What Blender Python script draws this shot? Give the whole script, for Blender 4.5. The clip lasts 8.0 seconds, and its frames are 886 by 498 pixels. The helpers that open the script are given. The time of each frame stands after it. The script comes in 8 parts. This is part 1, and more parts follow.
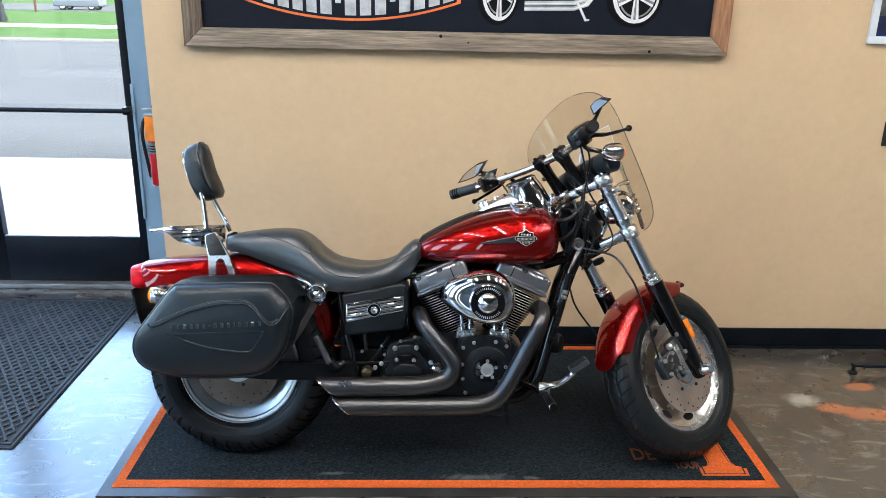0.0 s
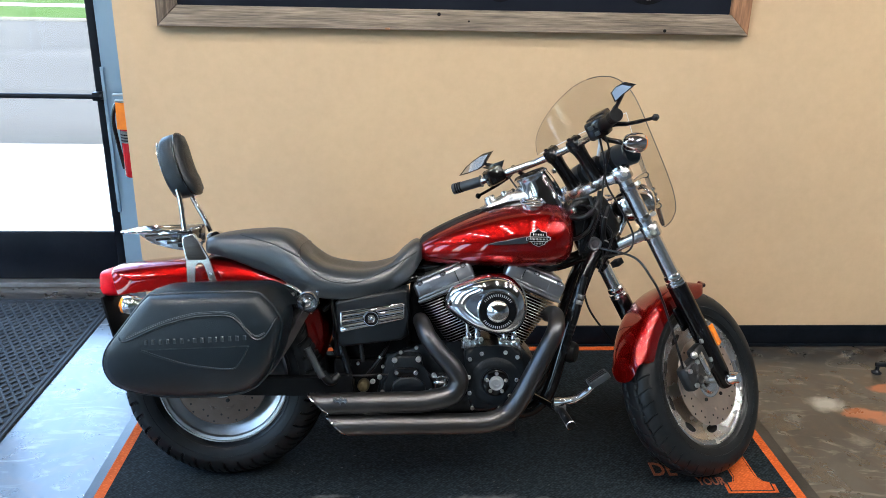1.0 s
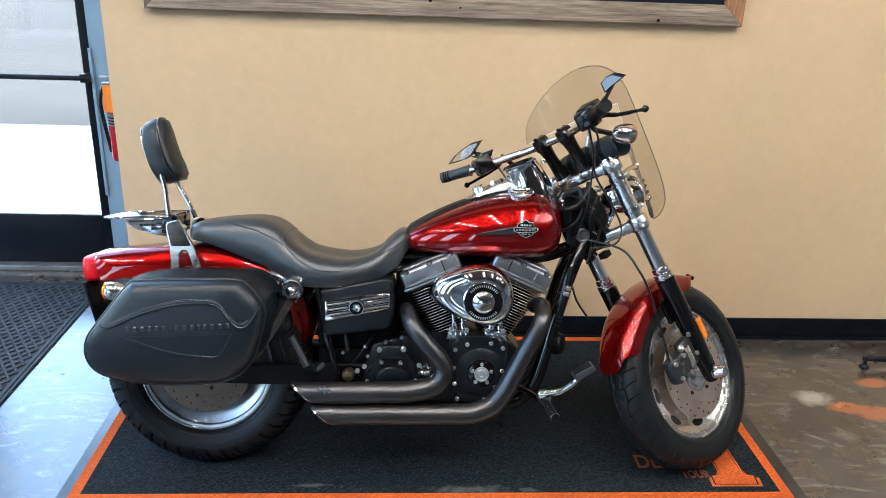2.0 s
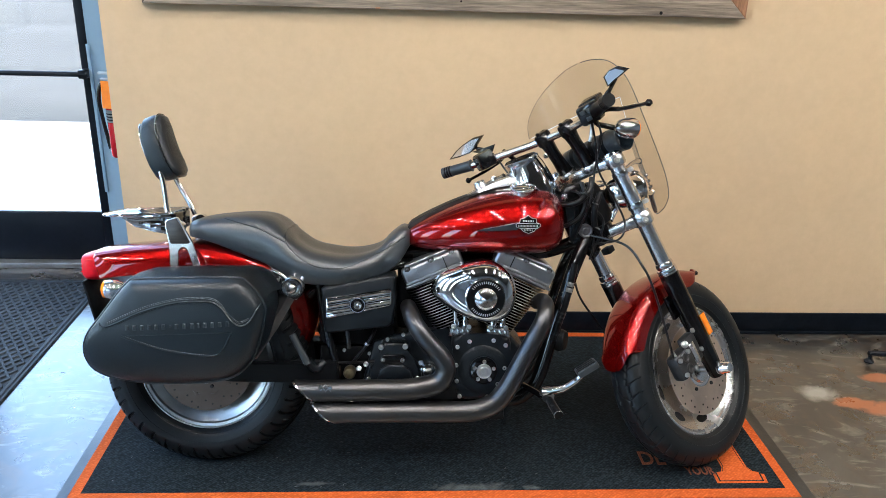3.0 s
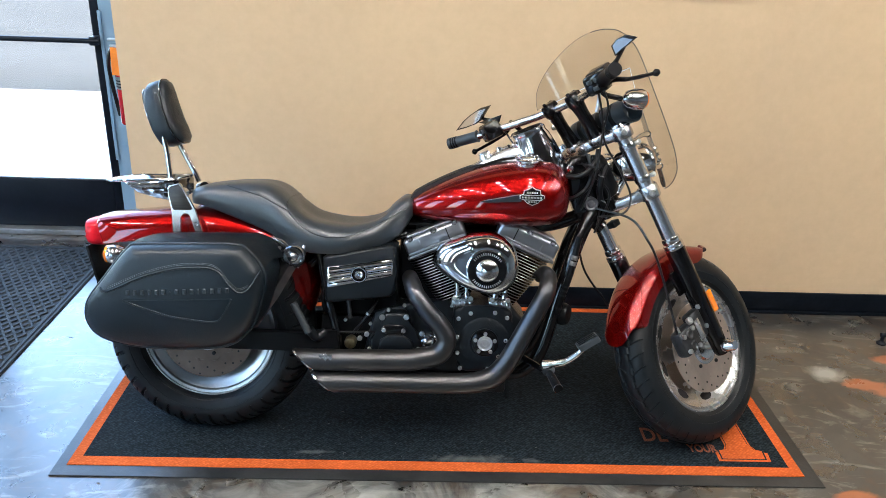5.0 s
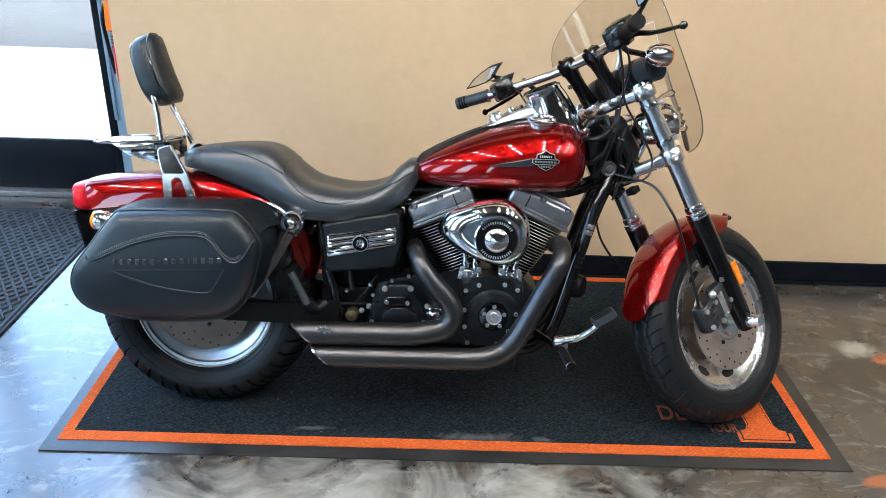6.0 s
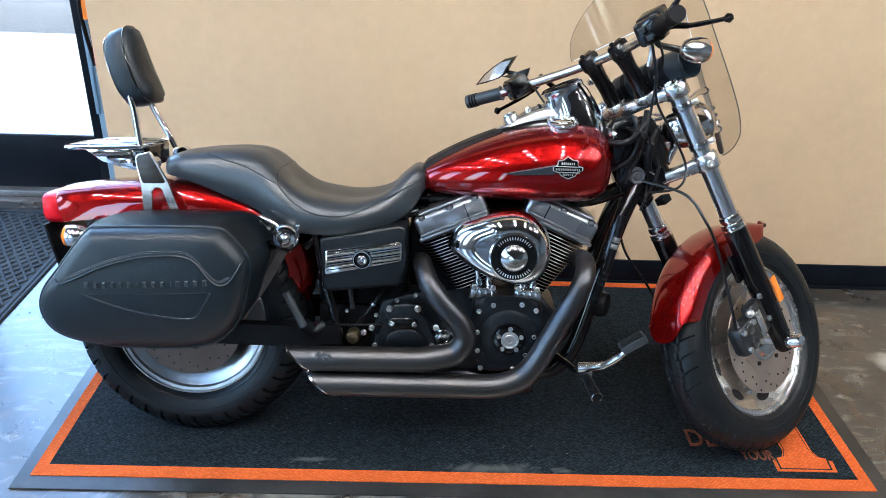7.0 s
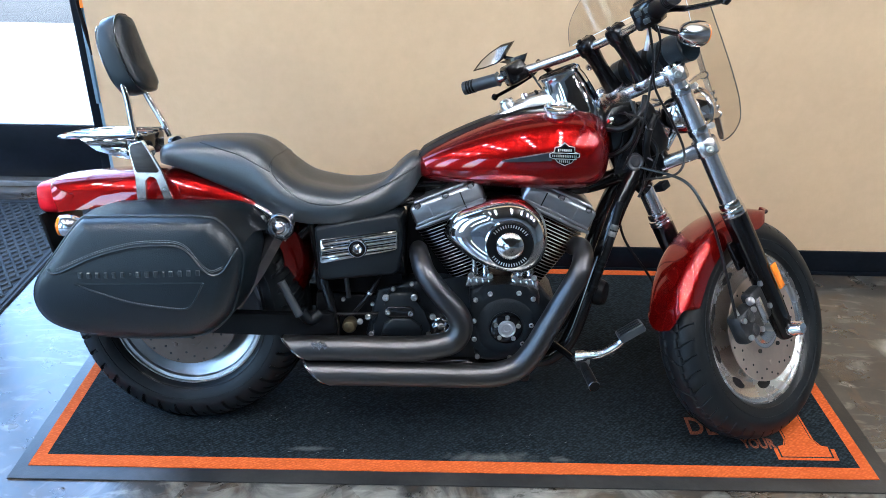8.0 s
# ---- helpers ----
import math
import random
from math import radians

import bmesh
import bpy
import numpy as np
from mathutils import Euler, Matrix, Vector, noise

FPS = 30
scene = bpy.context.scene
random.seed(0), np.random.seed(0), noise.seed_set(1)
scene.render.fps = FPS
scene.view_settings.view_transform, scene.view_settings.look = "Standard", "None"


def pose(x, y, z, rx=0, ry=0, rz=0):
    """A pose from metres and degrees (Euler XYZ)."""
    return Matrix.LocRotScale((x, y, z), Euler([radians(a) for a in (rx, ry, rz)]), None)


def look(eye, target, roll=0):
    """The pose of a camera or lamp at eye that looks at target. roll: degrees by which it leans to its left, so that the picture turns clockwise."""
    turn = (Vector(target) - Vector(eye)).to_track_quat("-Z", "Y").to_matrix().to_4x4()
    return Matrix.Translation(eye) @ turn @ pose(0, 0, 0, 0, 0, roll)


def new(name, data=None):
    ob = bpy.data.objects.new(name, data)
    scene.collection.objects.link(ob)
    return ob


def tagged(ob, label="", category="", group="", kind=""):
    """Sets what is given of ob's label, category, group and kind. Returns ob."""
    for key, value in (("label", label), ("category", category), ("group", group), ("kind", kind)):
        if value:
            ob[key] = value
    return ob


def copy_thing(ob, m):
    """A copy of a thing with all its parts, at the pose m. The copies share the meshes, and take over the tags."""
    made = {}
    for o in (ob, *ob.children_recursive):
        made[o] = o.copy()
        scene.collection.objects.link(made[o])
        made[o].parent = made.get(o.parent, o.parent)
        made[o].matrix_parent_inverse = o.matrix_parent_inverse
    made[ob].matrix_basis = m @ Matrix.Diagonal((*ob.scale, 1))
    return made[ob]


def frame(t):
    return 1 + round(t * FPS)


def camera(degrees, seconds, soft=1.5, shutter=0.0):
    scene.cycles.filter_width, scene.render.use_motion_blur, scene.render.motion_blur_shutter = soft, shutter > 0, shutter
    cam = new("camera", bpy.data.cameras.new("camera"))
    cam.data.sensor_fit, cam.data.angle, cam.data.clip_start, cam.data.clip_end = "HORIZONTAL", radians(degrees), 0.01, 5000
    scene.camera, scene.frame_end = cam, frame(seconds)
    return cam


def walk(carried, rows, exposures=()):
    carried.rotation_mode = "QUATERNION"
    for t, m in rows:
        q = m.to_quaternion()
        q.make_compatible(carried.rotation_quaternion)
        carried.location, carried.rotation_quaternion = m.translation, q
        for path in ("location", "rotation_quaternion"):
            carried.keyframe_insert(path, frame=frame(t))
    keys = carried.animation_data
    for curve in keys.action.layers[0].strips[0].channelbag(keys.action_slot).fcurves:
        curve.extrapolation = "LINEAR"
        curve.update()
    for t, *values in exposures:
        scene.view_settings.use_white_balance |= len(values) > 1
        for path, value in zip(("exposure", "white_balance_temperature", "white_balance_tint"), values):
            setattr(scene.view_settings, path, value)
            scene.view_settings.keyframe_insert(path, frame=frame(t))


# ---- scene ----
cam = camera(59.3, 8.0, 0.6)
PATH = [
    (0, (1.023, -2.251, 1.615), (1.085, -0.355, 0.981), 1.2),
    (0.5, (0.979, -2.085, 1.59), (1.056, -0.196, 0.936), 0.7),
    (1, (0.971, -1.992, 1.598), (1.073, -0.115, 0.917), 1.2),
    (1.5, (0.998, -1.979, 1.604), (1.112, -0.11, 0.903), 2.1),
    (3, (0.999, -1.947, 1.601), (1.11, -0.088, 0.872), 1.8),
    (3.5, (1.006, -1.945, 1.601), (1.107, -0.087, 0.869), 1.4),
    (4, (1.005, -1.939, 1.603), (1.106, -0.084, 0.864), 1.4),
    (4.5, (1.024, -1.943, 1.593), (1.112, -0.091, 0.842), 1.9),
    (6, (1.078, -1.798, 1.536), (1.105, 0.0, 0.661), 2.1),
    (6.5, (1.057, -1.645, 1.52), (1.097, 0.14, 0.617), 2.1),
    (7, (1.042, -1.566, 1.523), (1.08, 0.21, 0.605), 2.0),
    (7.5, (1.059, -1.551, 1.513), (1.09, 0.215, 0.574), 1.5),
    (8, (1.074, -1.55, 1.516), (1.091, 0.212, 0.57), 1.4),
]
EXPOSURES = [(0, 4.85, 6400, 10), (1.5, 4.93, 6460, 10), (4.5, 4.97, 6430, 10), (6.0, 5.05, 6260, 10), (8, 5.12, 5800, 10)]
walk(cam, [(t, look(eye, target, roll)) for t, eye, target, roll in PATH], EXPOSURES)

# ---- light ----
world = bpy.data.worlds.new("sky")
scene.world = world
world.use_nodes = True
wn = world.node_tree
sky = wn.nodes.new("ShaderNodeTexSky")
sky.sky_type = "NISHITA"
sky.sun_disc = False
sky.sun_elevation = radians(48)
sky.sun_rotation = radians(115)
sky.dust_density = 3.0
wn.links.new(sky.outputs["Color"], wn.nodes["Background"].inputs["Color"])
wn.nodes["Background"].inputs["Strength"].default_value = 0.15
sun_data = bpy.data.lights.new("sun", "SUN")
sun_data.energy, sun_data.angle, sun_data.color = 0.7, radians(10), (1.0, 0.95, 0.88)
sun = new("sun", sun_data)
sun.matrix_world = look((6, -8, 10), (0, 0, 0))

# ---- materials ----
LAMP_POWER = 12.5


def mat(name, color, rough=0.5, metal=0.0, coat=0.0, coat_rough=0.05, second=None, scale=6.0, mix=(0.4, 0.65),
        bump=0.0, bump_scale=80.0, rough_var=0.0, detail=6.0, stretch=(1, 1, 1), fine=0.0, fine_scale=60.0, ior=1.5, spec=0.5):
    """A surface with broad variation towards a second colour, a fine grain and a fine relief."""
    m = bpy.data.materials.new(name)
    m.use_nodes = True
    nt = m.node_tree
    b = nt.nodes["Principled BSDF"]
    b.inputs["Base Color"].default_value = (*color, 1)
    b.inputs["Roughness"].default_value = rough
    b.inputs["Metallic"].default_value = metal
    b.inputs["Coat Weight"].default_value = coat
    b.inputs["Coat Roughness"].default_value = coat_rough
    b.inputs["IOR"].default_value = ior
    b.inputs["Specular IOR Level"].default_value = spec
    co = nt.nodes.new("ShaderNodeTexCoord")
    mp = nt.nodes.new("ShaderNodeMapping")
    mp.inputs["Scale"].default_value = stretch
    nt.links.new(co.outputs["Object"], mp.inputs["Vector"])

    def noise_at(sc, det=detail, rg=0.6):
        n = nt.nodes.new("ShaderNodeTexNoise")
        n.inputs["Scale"].default_value = sc
        n.inputs["Detail"].default_value = det
        n.inputs["Roughness"].default_value = rg
        nt.links.new(mp.outputs["Vector"], n.inputs["Vector"])
        return n

    base_out = None
    if second is not None:
        n = noise_at(scale)
        rp = nt.nodes.new("ShaderNodeMapRange")
        rp.inputs["From Min"].default_value, rp.inputs["From Max"].default_value = mix
        nt.links.new(n.outputs["Fac"], rp.inputs["Value"])
        mx = nt.nodes.new("ShaderNodeMix")
        mx.data_type = "RGBA"
        mx.inputs["A"].default_value = (*color, 1)
        mx.inputs["B"].default_value = (*second, 1)
        nt.links.new(rp.outputs["Result"], mx.inputs["Factor"])
        base_out = mx.outputs["Result"]
    if fine > 0:
        n = noise_at(fine_scale, 3)
        rp = nt.nodes.new("ShaderNodeMapRange")
        rp.inputs["From Min"].default_value, rp.inputs["From Max"].default_value = 0.3, 0.7
        rp.inputs["To Min"].default_value, rp.inputs["To Max"].default_value = 1 - fine, 1 + fine
        nt.links.new(n.outputs["Fac"], rp.inputs["Value"])
        mx = nt.nodes.new("ShaderNodeVectorMath")
        mx.operation = "SCALE"
        if base_out:
            nt.links.new(base_out, mx.inputs[0])
        else:
            mx.inputs[0].default_value = color
        nt.links.new(rp.outputs["Result"], mx.inputs["Scale"])
        base_out = mx.outputs["Vector"]
    if base_out:
        nt.links.new(base_out, b.inputs["Base Color"])
    if rough_var > 0:
        n = noise_at(scale * 2.3)
        rp = nt.nodes.new("ShaderNodeMapRange")
        rp.inputs["From Min"].default_value, rp.inputs["From Max"].default_value = 0.3, 0.7
        rp.inputs["To Min"].default_value = max(0.02, rough - rough_var)
        rp.inputs["To Max"].default_value = rough + rough_var
        nt.links.new(n.outputs["Fac"], rp.inputs["Value"])
        nt.links.new(rp.outputs["Result"], b.inputs["Roughness"])
    if bump > 0:
        n = noise_at(bump_scale, 4)
        bp = nt.nodes.new("ShaderNodeBump")
        bp.inputs["Strength"].default_value = bump
        bp.inputs["Distance"].default_value = 0.004
        nt.links.new(n.outputs["Fac"], bp.inputs["Height"])
        nt.links.new(bp.outputs["Normal"], b.inputs["Normal"])
    return m


def glow(name, color, strength):
    m = bpy.data.materials.new(name)
    m.use_nodes = True
    b = m.node_tree.nodes["Principled BSDF"]
    b.inputs["Base Color"].default_value = (0.8, 0.8, 0.8, 1)
    b.inputs["Emission Color"].default_value = (*color, 1)
    b.inputs["Emission Strength"].default_value = strength
    return m


def clear(name, tint, gloss_rough=0.02, gloss=0.035, grazing=0.6):
    """Thin glass: it lets the light straight through with a tint and mirrors more at a grazing angle."""
    m = bpy.data.materials.new(name)
    m.use_nodes = True
    nt = m.node_tree
    nt.nodes.remove(nt.nodes["Principled BSDF"])
    t = nt.nodes.new("ShaderNodeBsdfTransparent")
    t.inputs["Color"].default_value = (*tint, 1)
    g = nt.nodes.new("ShaderNodeBsdfGlossy")
    g.inputs["Roughness"].default_value = gloss_rough
    lw = nt.nodes.new("ShaderNodeLayerWeight")
    lw.inputs["Blend"].default_value = 0.5
    pw = nt.nodes.new("ShaderNodeMath")
    pw.operation = "POWER"
    pw.inputs[1].default_value = 4.0
    nt.links.new(lw.outputs["Facing"], pw.inputs[0])
    fr = nt.nodes.new("ShaderNodeMapRange")
    fr.inputs["To Min"].default_value, fr.inputs["To Max"].default_value = gloss, grazing
    nt.links.new(pw.outputs[0], fr.inputs["Value"])
    mx = nt.nodes.new("ShaderNodeMixShader")
    nt.links.new(fr.outputs["Result"], mx.inputs["Fac"])
    nt.links.new(t.outputs["BSDF"], mx.inputs[1])
    nt.links.new(g.outputs["BSDF"], mx.inputs[2])
    nt.links.new(mx.outputs["Shader"], nt.nodes["Material Output"].inputs["Surface"])
    return m


def floor_material():
    """Acid-stained, sealed concrete: brown-grey clouds, pale swirls and a few rust-orange pools."""
    m = mat("stained_concrete", (0.13, 0.108, 0.088), 0.3, 0, 1.0, 0.2, ior=1.55)
    nt = m.node_tree
    b = nt.nodes["Principled BSDF"]
    b.inputs["Coat IOR"].default_value = 1.47
    co = nt.nodes.new("ShaderNodeTexCoord")

    def noise_node(sc, det, dist, off):
        mp = nt.nodes.new("ShaderNodeMapping")
        mp.inputs["Location"].default_value = off
        nt.links.new(co.outputs["Object"], mp.inputs["Vector"])
        n = nt.nodes.new("ShaderNodeTexNoise")
        n.inputs["Scale"].default_value, n.inputs["Detail"].default_value = sc, det
        n.inputs["Distortion"].default_value = dist
        n.inputs["Roughness"].default_value = 0.6
        nt.links.new(mp.outputs["Vector"], n.inputs["Vector"])
        return n.outputs["Fac"]

    def span(src, a, c, lo=0.0, hi=1.0):
        r = nt.nodes.new("ShaderNodeMapRange")
        r.inputs["From Min"].default_value, r.inputs["From Max"].default_value = a, c
        r.inputs["To Min"].default_value, r.inputs["To Max"].default_value = lo, hi
        nt.links.new(src, r.inputs["Value"])
        return r.outputs["Result"]

    def blend(fac, a, col):
        x = nt.nodes.new("ShaderNodeMix")
        x.data_type = "RGBA"
        nt.links.new(fac, x.inputs["Factor"])
        if isinstance(a, tuple):
            x.inputs["A"].default_value = (*a, 1)
        else:
            nt.links.new(a, x.inputs["A"])
        x.inputs["B"].default_value = (*col, 1)
        return x.outputs["Result"]

    c = blend(span(noise_node(1.6, 8, 1.2, (3, 1, 0)), 0.35, 0.65), (0.014, 0.0145, 0.0150), (0.050, 0.048, 0.043))
    c = blend(span(noise_node(4.5, 8, 2.5, (7, 2, 0)), 0.48, 0.64, 0, 0.8), c, (0.060, 0.038, 0.022))
    # soft pale wisps drawn out along one direction, and a few dark stains
    wm = nt.nodes.new("ShaderNodeMapping")
    wm.inputs["Rotation"].default_value = (0, 0, radians(24))
    wm.inputs["Scale"].default_value = (1.0, 2.6, 1.0)
    nt.links.new(co.outputs["Object"], wm.inputs["Vector"])
    wn_ = nt.nodes.new("ShaderNodeTexNoise")
    wn_.inputs["Scale"].default_value, wn_.inputs["Detail"].default_value = 2.9, 7.0
    wn_.inputs["Distortion"].default_value, wn_.inputs["Roughness"].default_value = 3.6, 0.58
    nt.links.new(wm.outputs["Vector"], wn_.inputs["Vector"])
    c = blend(span(wn_.outputs["Fac"], 0.55, 0.68, 0.0, 0.75), c, (0.175, 0.168, 0.148))
    c = blend(span(noise_node(3.1, 5, 1.5, (2, 6, 0)), 0.54, 0.66, 0.0, 0.75), c, (0.018, 0.017, 0.017))
    # broad pale marbling in front of the display, lightened further for the wall's reflection
    pale = None
    for px, py, rr in ((0.75, -0.30, 0.55), (1.35, -0.28, 0.5), (1.80, -0.35, 0.4), (2.64, 0.62, 0.10)):
        mp = nt.nodes.new("ShaderNodeMapping")
        mp.inputs["Location"].default_value = (-px / rr, -py * 1.8 / rr, 0)
        mp.inputs["Scale"].default_value = (1 / rr, 1.8 / rr, 0)
        nt.links.new(co.outputs["Object"], mp.inputs["Vector"])
        ln = nt.nodes.new("ShaderNodeVectorMath")
        ln.operation = "LENGTH"
        nt.links.new(mp.outputs["Vector"], ln.inputs[0])
        d = span(ln.outputs["Value"], 0.0, 1.5, 1.0, 0.0)
        if pale is None:
            pale = d
        else:
            x = nt.nodes.new("ShaderNodeMath")
            x.operation = "MAXIMUM"
            nt.links.new(pale, x.inputs[0])
            nt.links.new(d, x.inputs[1])
            pale = x.outputs[0]
    x = nt.nodes.new("ShaderNodeMath")
    x.operation = "MULTIPLY_ADD"
    nt.links.new(noise_node(3.0, 7, 3.0, (8, 3, 0)), x.inputs[0])
    x.inputs[1].default_value = 1.6
    nt.links.new(pale, x.inputs[2])
    c = blend(span(x.outputs[0], 1.05, 1.65, 0.0, 0.85), c, (0.34, 0.335, 0.30))
    # rust pools, gathered round a few places on the plan
    pool = None
    for px, py, rr in ((2.77, 0.545, 0.11), (2.88, 0.505, 0.15), (2.96, 0.74, 0.09), (0.95, -0.27, 0.07), (2.40, -0.08, 0.09), (-0.80, 0.0, 0.2), (3.6, -0.5, 0.3)):
        mp = nt.nodes.new("ShaderNodeMapping")
        mp.inputs["Location"].default_value = (-px / rr, -py * 2.2 / rr, 0)
        mp.inputs["Scale"].default_value = (1 / rr, 2.2 / rr, 0)
        nt.links.new(co.outputs["Object"], mp.inputs["Vector"])
        ln = nt.nodes.new("ShaderNodeVectorMath")
        ln.operation = "LENGTH"
        nt.links.new(mp.outputs["Vector"], ln.inputs[0])
        d = span(ln.outputs["Value"], 0.0, 1.6, 1.0, 0.0)
        if pool is None:
            pool = d
        else:
            x = nt.nodes.new("ShaderNodeMath")
            x.operation = "MAXIMUM"
            nt.links.new(pool, x.inputs[0])
            nt.links.new(d, x.inputs[1])
            pool = x.outputs[0]
    x = nt.nodes.new("ShaderNodeMath")
    x.operation = "MULTIPLY_ADD"
    nt.links.new(noise_node(3.4, 6, 1.8, (5, 4, 0)), x.inputs[0])
    x.inputs[1].default_value = 1.0
    nt.links.new(pool, x.inputs[2])
    c = blend(span(x.outputs[0], 0.92, 1.12, 0, 0.85), c, (0.34, 0.10, 0.035))
    nt.links.new(c, b.inputs["Base Color"])
    nt.links.new(span(noise_node(9, 5, 0.5, (0, 0, 0)), 0.3, 0.7, 0.24, 0.36), b.inputs["Roughness"])
    bp = nt.nodes.new("ShaderNodeBump")
    bp.inputs["Strength"].default_value, bp.inputs["Distance"].default_value = 0.05, 0.004
    nt.links.new(noise_node(5, 4, 0, (0, 3, 0)), bp.inputs["Height"])
    nt.links.new(bp.outputs["Normal"], b.inputs["Normal"])
    return m


M_FLOOR = floor_material()
M_WALL = mat("beige_wall_paint", (0.57, 0.41, 0.253), 0.75, second=(0.53, 0.385, 0.243), scale=1.4, bump=0.12, bump_scale=160, fine=0.03, fine_scale=25)
M_WALL_BACK = mat("grey_wall_paint", (0.24, 0.28, 0.33), 0.8, second=(0.21, 0.245, 0.29), scale=1.2, bump=0.1, bump_scale=160)
M_BLUE = mat("blue_grey_paint", (0.24, 0.34, 0.42), 0.55, second=(0.21, 0.31, 0.39), scale=3, bump=0.08, bump_scale=150)
M_BASE = mat("black_vinyl_base", (0.0022, 0.0040, 0.007), 0.45, spec=0.12, second=(0.005, 0.007, 0.011), scale=9, fine=0.2)
M_CEIL = mat("ceiling_paint", (0.17, 0.16, 0.15), 0.85, second=(0.145, 0.136, 0.128), scale=1.5)
M_BRONZE = mat("dark_bronze_aluminium", (0.004, 0.006, 0.010), 0.42, spec=0.2, second=(0.007, 0.009, 0.014), scale=5, fine=0.15)
M_ALU = mat("aluminium_sill", (0.42, 0.43, 0.44), 0.4, 0.8, second=(0.3, 0.3, 0.3), scale=8, rough_var=0.1)
M_WOOD = mat("weathered_barn_wood", (0.26, 0.205, 0.155), 0.8, second=(0.115, 0.088, 0.064), scale=9, mix=(0.38, 0.76), stretch=(0.3, 6, 4), bump=0.9, bump_scale=30, fine=0.45, fine_scale=26)
M_WOOD_UP = mat("weathered_barn_wood_upright", (0.23, 0.175, 0.13), 0.8, second=(0.075, 0.052, 0.037), scale=9, mix=(0.38, 0.66), stretch=(5, 0.3, 4), bump=0.9, bump_scale=30, fine=0.5, fine_scale=22)
M_WOOD_RED = mat("red_brown_barn_wood", (0.42, 0.20, 0.10), 0.75, second=(0.22, 0.11, 0.06), scale=9, mix=(0.35, 0.7), stretch=(4, 0.35, 4), bump=0.8, bump_scale=30, fine=0.4, fine_scale=22)
M_NAVY = mat("navy_print", (0.007, 0.009, 0.016), 0.6, spec=0.12, second=(0.009, 0.0115, 0.019), scale=4)
M_ORANGE = mat("orange_print", (0.75, 0.16, 0.03), 0.6, second=(0.65, 0.13, 0.03), scale=15)
M_SILVER = mat("silver_print", (0.5, 0.52, 0.54), 0.5, second=(0.32, 0.34, 0.37), scale=18)
M_PRINT_W = mat("white_print", (0.75, 0.75, 0.76), 0.5, second=(0.6, 0.6, 0.62), scale=20)
M_PRINT_G = mat("grey_print", (0.12, 0.125, 0.14), 0.5, second=(0.3, 0.3, 0.31), scale=25)


